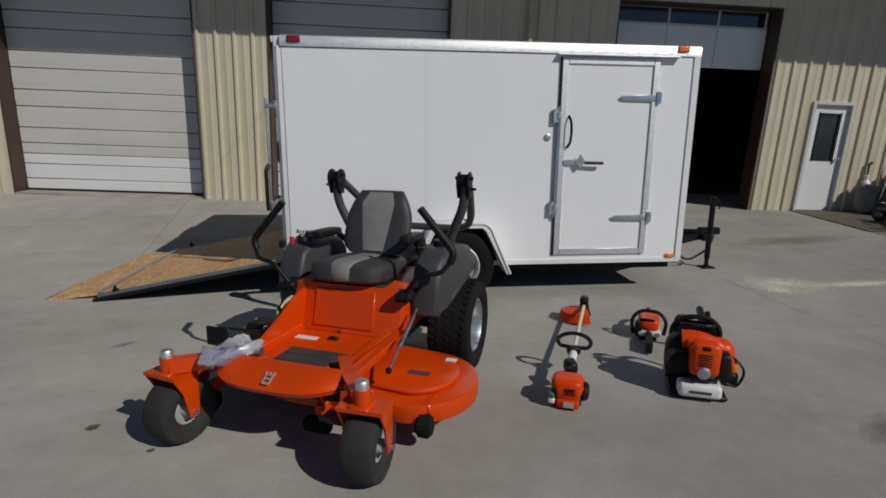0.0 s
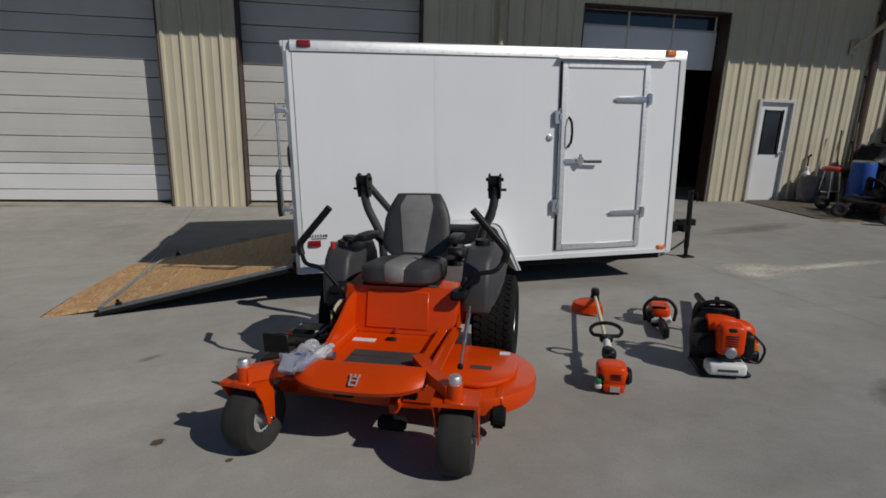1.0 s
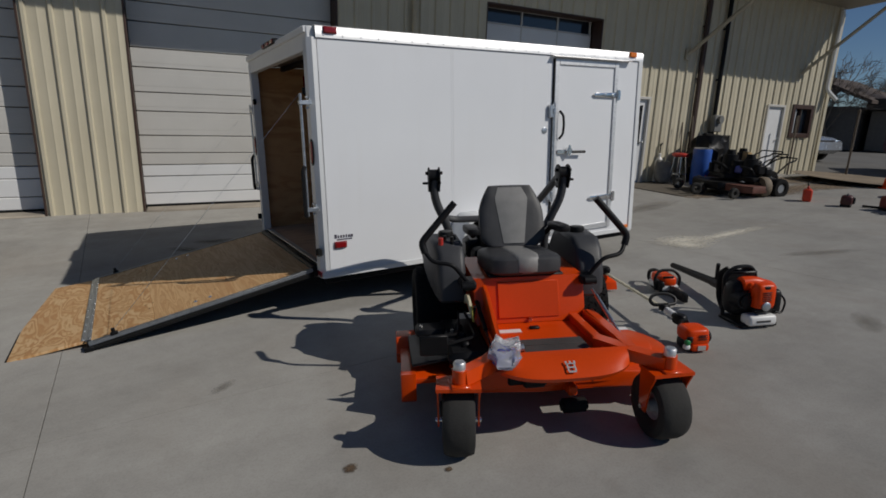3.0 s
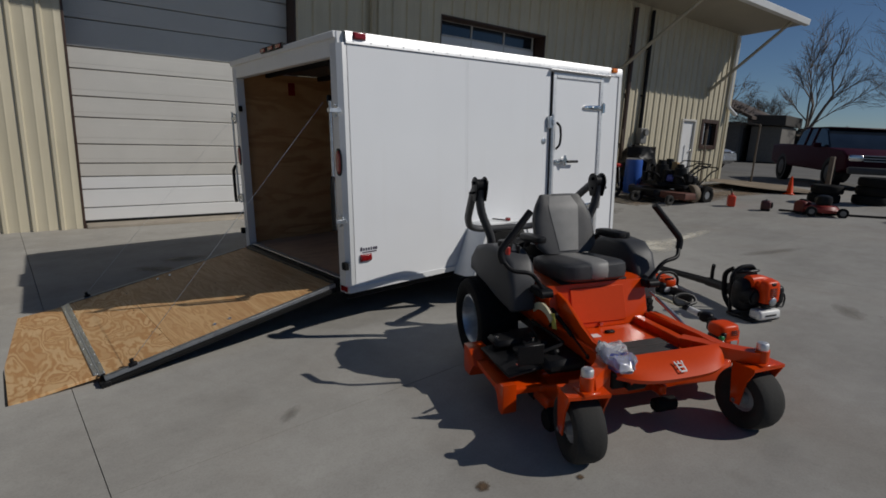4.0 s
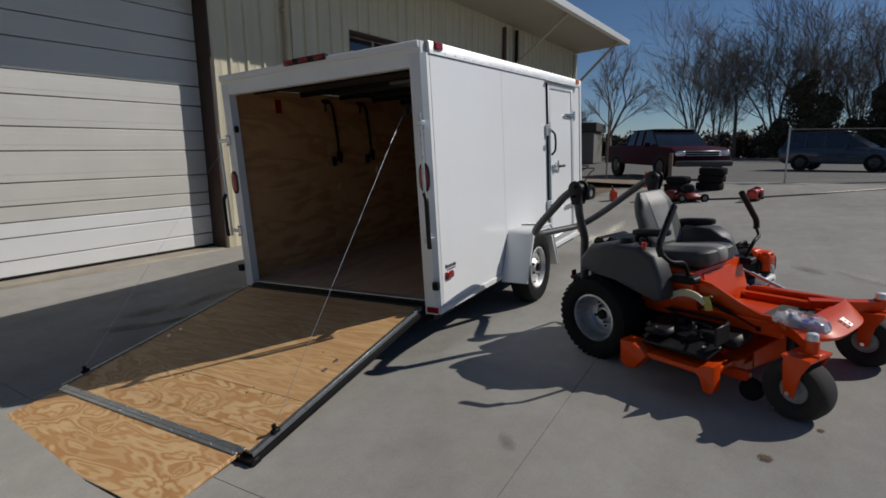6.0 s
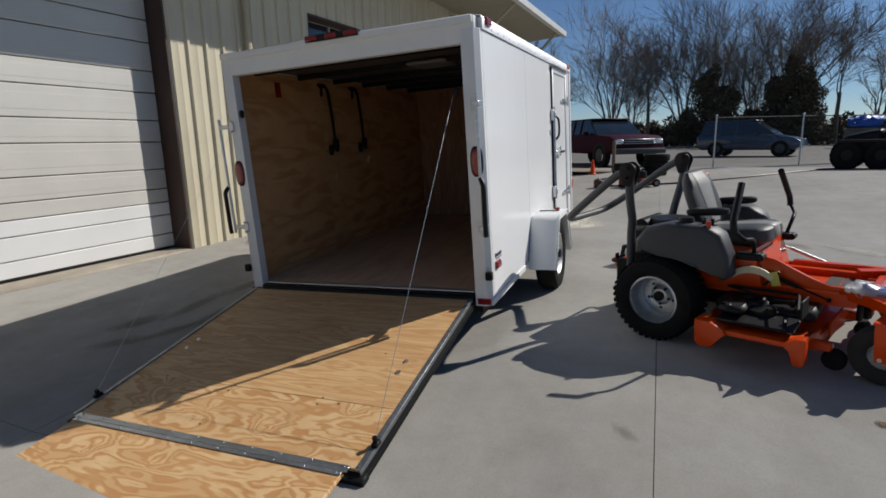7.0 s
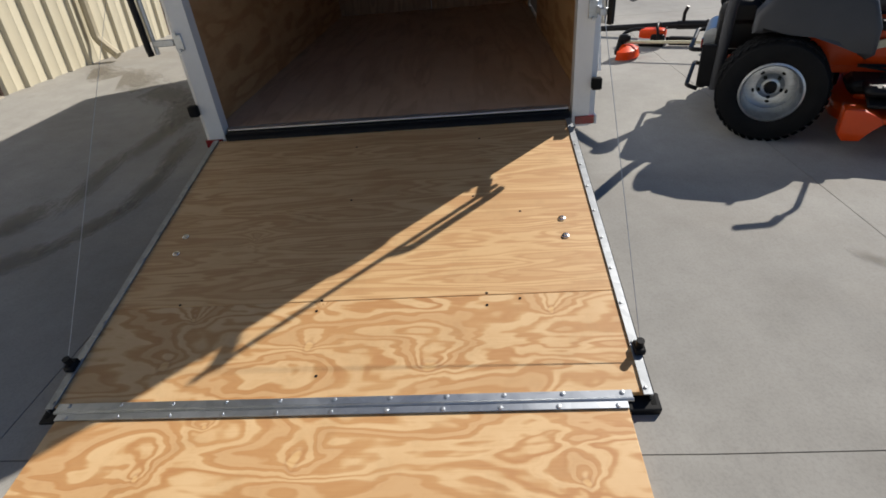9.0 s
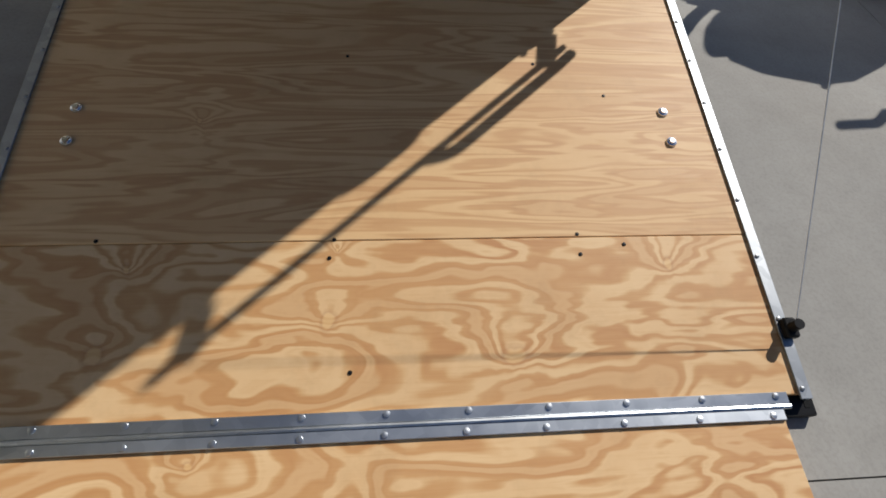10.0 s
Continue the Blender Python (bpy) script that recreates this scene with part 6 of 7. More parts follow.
def walk_mower(x, y, rz, deck_mat, label, tall=True, scale=1.0):
    w = thing("walk_behind_mower", label, "mower", on_ground(x, y, 0, rz) @ Matrix.Scale(scale, 4), "mowers by the workshop")
    bm = bmesh.new()
    prism(bm, [(-0.58, -0.28), (-0.30, -0.42), (0.30, -0.42), (0.58, -0.28), (0.58, 0.12), (0.30, 0.26), (-0.30, 0.26), (-0.58, 0.12)], 0.12, 0.28, Matrix(), 0.03, 2)
    part("cutting_deck", bm, deck_mat, w)
    for sx in (-0.5, 0.5):
        part("rear_wheel", made(tyre, 0.22, 0.16, 0.1, pose(sx, -0.72, 0.22, 0, 90), 24), RUBBER, w)
        part("rim", made(lathe, [(0.1, -0.05), (0.1, 0.05), (0.03, 0.07), (0.01, 0.07)], 16, pose(sx, -0.72, 0.22, 0, 90)), GALV, w)
        part("front_wheel", made(tyre, 0.12, 0.09, 0.05, pose(sx * 0.9, 0.5, 0.12, 0, 90), 20), RUBBER_DUSTY, w)
    bm = bmesh.new()
    box(bm, (0, -0.45, 0.38), (0.7, 0.7, 0.10), 0.02)
    cyl(bm, (0, -0.35, 0.43), (0, -0.35, 0.82), 0.17, 0.14, n=20)
    cyl(bm, (0.02, -0.35, 0.82), (0.02, -0.35, 0.92), 0.10, 0.08, n=14)
    box(bm, (0.2, -0.35, 0.62), (0.14, 0.26, 0.28), 0.03)
    box(bm, (-0.2, -0.4, 0.60), (0.16, 0.22, 0.22), 0.03)
    tube(bm, [(-0.25, -0.2, 0.5), (-0.3, -0.05, 0.62), (-0.1, 0.05, 0.66)], 0.03, 8, 0.05)
    cyl(bm, (0.26, -0.1, 0.42), (0.26, -0.1, 0.62), 0.06, n=12)
    part("engine", bm, STEEL_BLACK, w)
    part("fuel_tank", made(box, (0, -0.68, 0.55), (0.46, 0.2, 0.2), 0.05, seg=3), BLACK_PLASTIC, w)
    if tall:
        for sx in (-0.28, 0.28):
            part("handlebar", made(tube, [(sx, -0.75, 0.45), (sx, -1.15, 0.76), (sx, -1.32, 0.80)], 0.018, 8, 0.08), STEEL_BLACK, w)
        part("control_bar", made(tube, [(-0.28, -1.32, 0.80), (-0.28, -1.40, 0.86), (0.28, -1.40, 0.86), (0.28, -1.32, 0.80)], 0.016, 8, 0.05), STEEL_BLACK, w)
    else:
        part("seat", made(pillow, (0, -0.55, 0.75), (0.24, 0.24, 0.08), 0.5), SEAT_DARK, w)
        part("backrest", made(pillow, (0, -0.80, 0.92), (0.22, 0.07, 0.2), 0.5), SEAT_DARK, w)
    return w
walk_mower(9.55, 2.8, 58, STEEL_BLACK, "dark walk-behind mower with a black deck")
walk_mower(9.5, 2.22, 78, plain("faded_red", (0.13, 0.05, 0.035), 0.7, vary=0.4), "faded red commercial walk-behind mower", True, 0.92)
walk_mower(10.5, 2.95, 84, plain("maroon_deck", (0.055, 0.012, 0.012), 0.5, vary=0.3), "dark maroon walk-behind mower", True, 0.95)
box_thing = thing("cardboard_box", "tan cardboard carton standing among the mowers", "box", on_ground(10.13, 2.44, 0.62))
part("carton", made(box, (0, 0, 0.12), (0.13, 0.12, 0.2), 0.004, (0, 8, 0)), plain("cardboard", (0.42, 0.28, 0.13), 0.85), box_thing)
crate = thing("blue_crate", "blue plastic tub on a mower", "tub", on_ground(9.80, 2.35, 0.41))
part("tub", made(box, (0, 0, 0.1), (0.24, 0.2, 0.15), 0.03), plain("violet_plastic", (0.12, 0.13, 0.4), 0.5), crate)


housing = thing("blower_housing", "dusty tan sheet-metal blower housing on the concrete", "blower part", on_ground(9.75, 1.80, 0.0, 65) @ Matrix.Scale(0.8, 4))
bm = bmesh.new()
lathe(bm, [(0.10, -0.09), (0.24, -0.09), (0.25, -0.07), (0.25, 0.07), (0.24, 0.09), (0.10, 0.09)], 26, pose(0, 0, 0.25, 90), True)
part("shell", bm, plain("dusty_tan", (0.19, 0.15, 0.105), 0.75, vary=0.3), housing)
part("hub", made(cyl, (0, -0.08, 0.25), (0, 0.08, 0.25), 0.095, n=16), STEEL_BLACK, housing)
part("outlet", made(box, (0.17, 0, 0.07), (0.22, 0.17, 0.13), 0.02), plain("worn_red", (0.20, 0.035, 0.02), 0.7, vary=0.4), housing)


def push_mower(x, y, rz, k=1.0):
    w = thing("push_mower", "small red push mower standing on concrete", "mower", on_ground(x, y, 0, rz) @ Matrix.Scale(k, 4), "push mowers")
    bm = bmesh.new()
    lathe(bm, [(0.26, 0.08), (0.27, 0.14), (0.22, 0.2), (0.1, 0.22), (0.01, 0.22)], 24)
    box(bm, (0, 0, 0.12), (0.5, 0.6, 0.08), 0.03)
    dull = plain("dull_red_paint", (0.22, 0.014, 0.010), 0.5, vary=0.2)
    part("deck", bm, dull, w)
    part("engine", made(lathe, [(0.13, 0.22), (0.14, 0.30), (0.12, 0.38), (0.05, 0.41), (0.01, 0.41)], 20), STEEL_BLACK, w)
    part("air_filter", made(box, (0.13, 0.05, 0.3), (0.09, 0.14, 0.11), 0.02), STEEL_BLACK, w)
    for sx in (-0.27, 0.27):
        for sy in (-0.26, 0.26):
            wh = part("wheel", made(tyre, 0.1, 0.05, 0.05, pose(sx, sy, 0.1, 0, 90), 20), RUBBER, w)
            part("rim", made(lathe, [(0.055, -0.02), (0.055, 0.02), (0.01, 0.03)], 14, pose(sx, sy, 0.1, 0, 90)), METER_GREY, wh)
    return w
push_mower(9.75, -0.66, 30, 0.95)


def power_head(x, y, rz, k=1.0, name="engine_unit", mat=RED_PAINT, label="small red power tool engine resting on concrete"):
    w = thing(name, label, "engine", on_ground(x, y, 0, rz) @ Matrix.Scale(k, 4), "small engines on the concrete")
    part("housing", made(pillow, (0, 0, 0.16), (0.16, 0.13, 0.14), 0.5), mat, w)
    part("base", made(box, (0, 0, 0.04), (0.3, 0.24, 0.08), 0.02), STEEL_BLACK, w)
    part("starter", made(lathe, [(0.09, 0), (0.09, 0.04), (0.05, 0.06), (0.01, 0.06)], 18, pose(0.05, -0.12, 0.16, 90)), BLACK_PLASTIC, w)
    part("grip", made(tube, [(-0.14, 0, 0.2), (-0.1, 0, 0.32), (0.1, 0, 0.32), (0.14, 0, 0.2)], 0.018, 8, 0.05), BLACK_PLASTIC, w)
power_head(9.75, 0.3, 20, 0.7, mat=plain("dark_red_black", (0.06, 0.012, 0.012), 0.5, vary=0.4), label="small dark red power tool engine resting on concrete")
power_head(9.8, -0.32, 60, 0.85, mat=plain("dark_red", (0.16, 0.02, 0.015), 0.5))
power_head(9.75, -1.92, -20, 0.85)
power_head(10.1, -1.98, 40, 0.8)
hose = thing("garden_hose", "long dark hose trailing over the concrete", "hose", Matrix())
pts = [(9.9, 0.1), (9.9, -0.8), (10.1, -1.8), (11.0, -3.2), (12.4, -4.6), (14.0, -5.6)]
part("hose", made(tube, [(x, y, ground_height(x, y) + 0.022) for x, y in pts], 0.02, 6, 0.4), STEEL_BLACK, hose)


def tyre_stack(x, y, n, r):
    for i in range(n):
        t = thing("tyre", "worn black tyre lying in a stack", "tyre", on_ground(x + 0.03 * math.sin(i * 2.1), y + 0.03 * math.cos(i * 1.7), 0.10 + i * 0.19), "stacked tyres")
        part("casing", made(tyre, r, 0.185, r * 0.56, Matrix(), 28), RUBBER, t)
tyre_stack(11.7, -0.2, 2, 0.30)
tyre_stack(12.05, -0.95, 3, 0.33)
cone = thing("traffic_cone", "orange traffic cone at the edge of the yard", "cone", on_ground(12.6, 0.75) @ Matrix.Scale(0.62, 4))
part("base", made(box, (0, 0, 0.02), (0.36, 0.36, 0.04), 0.015), ORANGE_PLASTIC, cone)
part("body", made(lathe, [(0.15, 0.04), (0.13, 0.06), (0.035, 0.68), (0.03, 0.70)], 20), ORANGE_PLASTIC, cone)
post_stub = thing("bollard", "short pale wooden post at the yard's edge", "post", on_ground(13.6, 0.25))
part("stake", made(box, (0, 0, 0.45), (0.1, 0.1, 0.9), 0.01), WOOD_GREY, post_stub)
mat_thing = tagged(part("dirt_patch", made(lathe, [(1.9, 0.0), (1.9, 0.004)], 30), DIRT), "patch of bare brown dirt beside the workshop", "dirt", kind="structure")
mat_thing.matrix_basis = pose(13.6, 1.6, ground_height(13.6, 1.6) + 0.05, 2, 1.2, 0) @ Matrix.Diagonal((0.7, 0.75, 1, 1))
rug = thing("rubber_mat", "worn brown doormat lying before the white door", "mat", lying(9.2, 3.75, 0.006, -6))
part("mat", made(box, (0, 0, 0.004), (1.3, 2.3, 0.010), 0.003), plain("brown_mat", (0.10, 0.085, 0.065), 0.95, vary=0.35, scale=5, bump=0.5), rug)

# ---- fence ----
POSTS = [(14.9, 3.9), (14.5, 2.3), (16.35, -2.71), (17.9, -5.45), (19.9, -8.6), (22.2, -12.0), (24.6, -15.5), (27.0, -19.0), (29.5, -22.7)]
fence = thing("chain_link_fence", "grey chain-link fence with steel posts along the road", "fence", Matrix())
FH = 1.55
for x, y in POSTS:
    z = ground_height(x, y)
    bm = bmesh.new()
    cyl(bm, (x, y, z - 0.1), (x, y, z + FH + 0.06), 0.026, n=10)
    lathe(bm, [(0.034, 0), (0.03, 0.03), (0.01, 0.045)], 10, pose(x, y, z + FH + 0.05))
    part("post", bm, GALV if y < 0 else WOOD_GREY, fence)
wire = plain("fence_wire", (0.06, 0.06, 0.06), 0.7, 0.0)
for (x0, y0), (x1, y1) in zip(POSTS[2:], POSTS[3:]):
    a, b = Vector((x0, y0, ground_height(x0, y0))), Vector((x1, y1, ground_height(x1, y1)))
    part("top_rail", made(tube, [a + Vector((0, 0, FH)), b + Vector((0, 0, FH))], 0.017, 8, 0), wire, fence)
    bm = bmesh.new()
    d = b - a
    n = int(d.length / 0.14)
    k = FH / d.length
    for i in range(-int(FH / 0.14), n):
        for up in (1, -1):
            t0, t1 = i / n, i / n + k
            h0, h1 = (0.05, FH) if up > 0 else (FH, 0.05)
            c0, c1 = max(0.0, t0), min(1.0, t1)
            if c1 - c0 < 0.01:
                continue
            z = lambda t: h0 + (h1 - h0) * (t - t0) / (t1 - t0)
            tube(bm, [a + d * c0 + Vector((0, 0, z(c0))), a + d * c1 + Vector((0, 0, z(c1)))], 0.0014, 3, 0)
    tagged(part("wire_mesh", bm, wire, fence), kind="stuff")

# ---- vehicles beyond the fence ----
def vehicle(name, label, m, side_poly, glass_poly, width, paint, wheels, wr, nose, group="parked vehicles", tumble=0.14):
    """side_poly: lower body outline (x ahead, z); glass_poly: cabin outline."""
    v = thing(name, label, "vehicle", m, group)
    bm = bmesh.new()
    W = Matrix(((1, 0, 0, 0), (0, 0, 1, 0), (0, 1, 0, 0), (0, 0, 0, 1)))
    prism(bm, side_poly, -width / 2, width / 2, W, 0.06, 3)
    body = part("body", bm, paint, v)
    bm = bmesh.new()
    n = len(glass_poly)
    zmin, zmax = min(z for _, z in glass_poly), max(z for _, z in glass_poly)
    rows = [[(x, sgn * (width / 2 - 0.05 - tumble * (z - zmin) / (zmax - zmin)), z) for x, z in glass_poly] for sgn in (-1, 1)]
    a = [[bm.verts.new(p) for p in r] for r in rows]
    bm.faces.new(a[0]), bm.faces.new(a[1])
    for i in range(n):
        bm.faces.new((a[0][i], a[0][(i + 1) % n], a[1][(i + 1) % n], a[1][i]))
    bmesh.ops.bevel(bm, geom=list(bm.edges), offset=0.03, segments=2, affect="EDGES")
    part("cabin", bm, PANE, v, "dark tinted windows")
    # roof skin and pillars over the glass
    top = [(x, z) for x, z in glass_poly if z > zmax - 0.12]
    x0, x1 = min(x for x, _ in top), max(x for x, _ in top)
    part("roof", made(box, ((x0 + x1) / 2, 0, zmax + 0.004), (x1 - x0 + 0.06, width - 0.12 - 2 * tumble, 0.05), 0.02), paint, body)
    for sgn in (-1, 1):
        for i in range(1, 3):
            x = x0 + (x1 - x0) * i / 3
            tube_pts = [(x, sgn * (width / 2 - 0.045), zmin), (x, sgn * (width / 2 - 0.045 - tumble), zmax)]
            part("pillar", made(tube, tube_pts, 0.035, 6, 0), paint, body)
    for x in wheels:
        for sgn in (-1, 1):
            q = pose(x, sgn * (width / 2 - 0.10), wr, -90 * sgn)
            w = part("wheel", made(tyre, wr, 0.22, wr * 0.62, q, 28), RUBBER, v)
            part("rim", made(lathe, [(wr * 0.63, 0.106), (wr * 0.5, 0.112), (wr * 0.25, 0.108), (wr * 0.2, 0.118), (0.01, 0.118)], 20, q), plain("dull_rim", (0.07, 0.07, 0.072), 0.5, 0.4), w)
            part("wheel_arch", made(lathe, [(wr * 1.18, -0.10), (wr * 1.18, 0.104), (wr * 0.9, 0.104), (wr * 0.9, -0.10)], 28, q, False, False), STEEL_BLACK, body)
    nx, nz, nh = nose
    for sgn in (-1, 1):
        part("headlight", made(pillow, (nx - 0.02, sgn * (width / 2 - 0.24), nz), (0.06, 0.19, nh), 0.5), CHROME, v)
        part("wing_mirror", made(pillow, (x1 + 0.12, sgn * (width / 2 + 0.08), zmin + 0.08), (0.06, 0.1, 0.07), 0.5), paint, v)
    bm = bmesh.new()
    box(bm, (nx + 0.01, 0, nz), (0.05, width - 0.9, nh * 1.8), 0.01)
    part("grille", bm, STEEL_BLACK, v)
    return v


maroon = plain("maroon_paint", (0.036, 0.0035, 0.012), 0.5, vary=0.1, shine=0.1)
truck = vehicle("pickup_truck", "dark maroon pickup truck with a dark bumper parked on the road", on_ground(18.5, 1.25, 0, -144),
    [(-2.85, 0.55), (-2.85, 1.12), (-0.85, 1.15), (1.15, 1.12), (1.5, 1.10), (2.45, 1.04), (2.72, 0.92), (2.78, 0.52), (2.3, 0.42), (-2.4, 0.45)],
    [(-0.95, 1.10), (-0.82, 1.60), (-0.55, 1.68), (0.65, 1.68), (0.9, 1.62), (1.55, 1.08)], 2.0, maroon, (-1.75, 1.85), 0.38, (2.72, 0.84, 0.09))
bm = bmesh.new()
box(bm, (2.86, 0, 0.52), (0.14, 1.96, 0.19), 0.05, seg=2)
part("bumper", bm, GREY_PLASTIC, truck, "dark grey front bumper")
for z in (0.78, 0.85, 0.92):
    part("grille_bar", made(box, (2.79, 0, z), (0.03, 1.2, 0.022), 0.005), GALV, truck)
part("bed_cover", made(box, (-1.88, 0, 1.14), (1.85, 1.7, 0.04), 0.015), STEEL_BLACK, truck)
teal = plain("blue_green_paint", (0.014, 0.05, 0.10), 0.25, vary=0.1, coat=0.6)
vehicle("minivan", "dark blue-green minivan parked on the road", on_ground(26.7, -5.16, 0, -111) @ Matrix.Scale(0.95, 4),
    [(-2.35, 0.42), (-2.38, 0.95), (-2.3, 1.05), (0.9, 1.05), (1.2, 1.02), (2.05, 0.86), (2.3, 0.72), (2.36, 0.45), (2.1, 0.27), (-2.1, 0.28)],
    [(-2.25, 1.02), (-2.05, 1.68), (-1.8, 1.74), (0.0, 1.74), (0.3, 1.68), (1.3, 1.0)], 1.86, teal, (-1.4, 1.5), 0.33, (2.26, 0.72, 0.07))
silver = plain("silver_paint", (0.45, 0.47, 0.50), 0.25, 0.6, vary=0.06)
car = vehicle("parked_car", "silver car parked beyond the workshop corner", on_ground(21.2, 7.85, 0, -96),
    [(-2.2, 0.4), (-2.2, 0.9), (-1.5, 0.98), (0.9, 0.95), (1.9, 0.82), (2.2, 0.68), (2.25, 0.4), (2.0, 0.25), (-2.0, 0.25)],
    [(-1.7, 0.95), (-1.0, 1.40), (0.2, 1.42), (1.0, 0.93)], 1.8, silver, (-1.35, 1.4), 0.32, (2.14, 0.68, 0.07))

atv = thing("amphibious_vehicle", "black eight-wheeled all-terrain vehicle parked on the concrete", "all-terrain vehicle", on_ground(13.6, -6.75, 0, 70) @ Matrix.Diagonal((1.06, 1.06, 1.2, 1)))
bm = bmesh.new()
prism(bm, [(-1.30, 0.42), (-1.32, 0.72), (-0.4, 0.70), (0.35, 0.66), (0.95, 0.62), (1.28, 0.52), (1.30, 0.40), (1.0, 0.25), (-1.0, 0.25)], -0.62, 0.62, Matrix(((1, 0, 0, 0), (0, 0, 1, 0), (0, 1, 0, 0), (0, 0, 0, 1))), 0.06, 3)
part("hull", bm, BLACK_PLASTIC, atv)
for x in (-0.98, -0.33, 0.33, 0.98):
    for y in (-0.66, 0.66):
        w = part("wheel", made(tyre, 0.31, 0.28, 0.13, pose(x, y, 0.31, 90), 26), RUBBER, atv)
        part("rim", made(lathe, [(0.135, -0.06), (0.135, 0.06), (0.05, 0.08), (0.01, 0.08)], 16, pose(x, y, 0.31, 90)), BLACK_PLASTIC, w)
        tagged(part("tread", made(tread, 0.31, 0.28, pose(x, y, 0.31, 90), 16, 0.02), RUBBER, w), kind="stuff")
for y in (-0.69, 0.69):
    part("mudguard", made(box, (-0.05, y, 0.60), (2.5, 0.26, 0.07), 0.03, seg=2), BLACK_PLASTIC, atv)
bm = bmesh.new()
prism(bm, [(-1.36, 0.60), (-1.36, 0.92), (-0.45, 0.90), (-0.40, 0.62)], -0.66, 0.66, Matrix(((1, 0, 0, 0), (0, 0, 1, 0), (0, 1, 0, 0), (0, 0, 0, 1))), 0.04, 2)
part("cargo_tub", bm, BLACK_PLASTIC, atv)
part("seat", made(pillow, (0.0, 0, 0.80), (0.3, 0.5, 0.10), 0.5), SEAT_DARK, atv)
part("backrest", made(pillow, (-0.36, 0, 0.92), (0.08, 0.5, 0.14), 0.5), SEAT_DARK, atv)
part("cowl", made(pillow, (0.72, 0, 0.66), (0.42, 0.5, 0.14), 0.45, (0, 12, 0)), BLACK_PLASTIC, atv)
part("handlebar", made(tube, [(0.35, -0.3, 0.95), (0.45, -0.1, 0.88), (0.45, 0.1, 0.88), (0.35, 0.3, 0.95)], 0.02, 8, 0.05), STEEL_BLACK, atv)
part("roll_pad", made(tube, [(0.42, -0.45, 0.98), (-0.55, -0.45, 1.04)], 0.05, 10, 0), BLACK_PLASTIC, atv)
part("plate", made(box, (0.2, 0.628, 0.55), (0.16, 0.006, 0.1)), STICKER, atv)

# ---- distance: sheds, tarp, pole, trees ----
house = thing("shed", "low grey shed with a dark brown roof beyond the yard", "shed", on_ground(38, 13.6, 0, 96))
part("wall", made(box, (0, 0, 1.2), (6, 9, 2.4), 0.02), plain("grey_board", (0.12, 0.11, 0.10), 0.8, vary=0.2), house)
bm = bmesh.new()
prism(bm, [(-3.7, 2.55), (0, 4.1), (3.7, 2.55), (3.7, 2.72), (0, 4.35), (-3.7, 2.72)], -5, 5, pose(0, 0, 0, 90))
part("roof", bm, plain("brown_roof", (0.075, 0.055, 0.045), 0.85, vary=0.2), house)
for y in (-3, 0.2, 3):
    part("door", made(box, (-3.02, y, 1.05), (0.06, 1.3, 2.0), 0.01), plain("dark_door", (0.04, 0.035, 0.03), 0.7), house)
lean = thing("shed", "pale block shed with an open front beyond the yard", "shed", on_ground(37.0, 9.25, 0, 6))
part("wall", made(box, (0, 0, 1.1), (4, 1.7, 2.2), 0.02), plain("pale_block", (0.16, 0.15, 0.135), 0.85, vary=0.15), lean)
part("roof", made(box, (0, 0, 2.55), (4.8, 2.1, 0.62), 0.03), plain("dark_fascia", (0.05, 0.045, 0.04), 0.8), lean)
tarp = thing("tarpaulin_heap", "bright blue tarpaulin over a heap beyond the fence", "tarpaulin", on_ground(41.0, -14.4, 0, 10))
part("load", made(box, (0, 0, 0.62), (2.1, 2.8, 1.3), 0.05), WOOD_GREY, tarp, "dark weathered boards under the tarpaulin")
bm = made(heap, (1.2, 1.6, 0.40), 4.4, 0.25)
bm.transform(Matrix.Translation((0, 0, 1.2)))
part("tarpaulin", bm, plain("blue_tarp", (0.012, 0.10, 0.45), 0.4, vary=0.2), tarp)
shed2 = thing("box_trailer", "white box trailer standing far beyond the fence", "trailer", on_ground(51.5, -22.4, 0, -20))
part("box", made(box, (0, 0, 2.3), (5.0, 2.9, 4.0), 0.05), WHITE_TRIM, shed2)
part("window", made(box, (-2.51, 0.2, 3.2), (0.03, 0.6, 0.6), 0.01), PANE, shed2)
for s in (-1, 1):
    part("wheel", made(tyre, 0.4, 0.25, 0.2, pose(0.4 * s, -1.3, 0.4, 90), 20), RUBBER, shed2)
pole = thing("utility_pole", "weathered wooden utility pole leaning slightly", "pole", on_ground(21.3, -9.3))
part("mast", made(tube, [(0, 0, -0.2), (0.2, -0.45, 9.5)], 0.165, 14, 0, 1.0, 0.12), WOOD_GREY, pole)
part("cross_arm", made(box, (0.2, -0.42, 8.9), (0.12, 2.2, 0.14), 0.01), WOOD_GREY, pole)


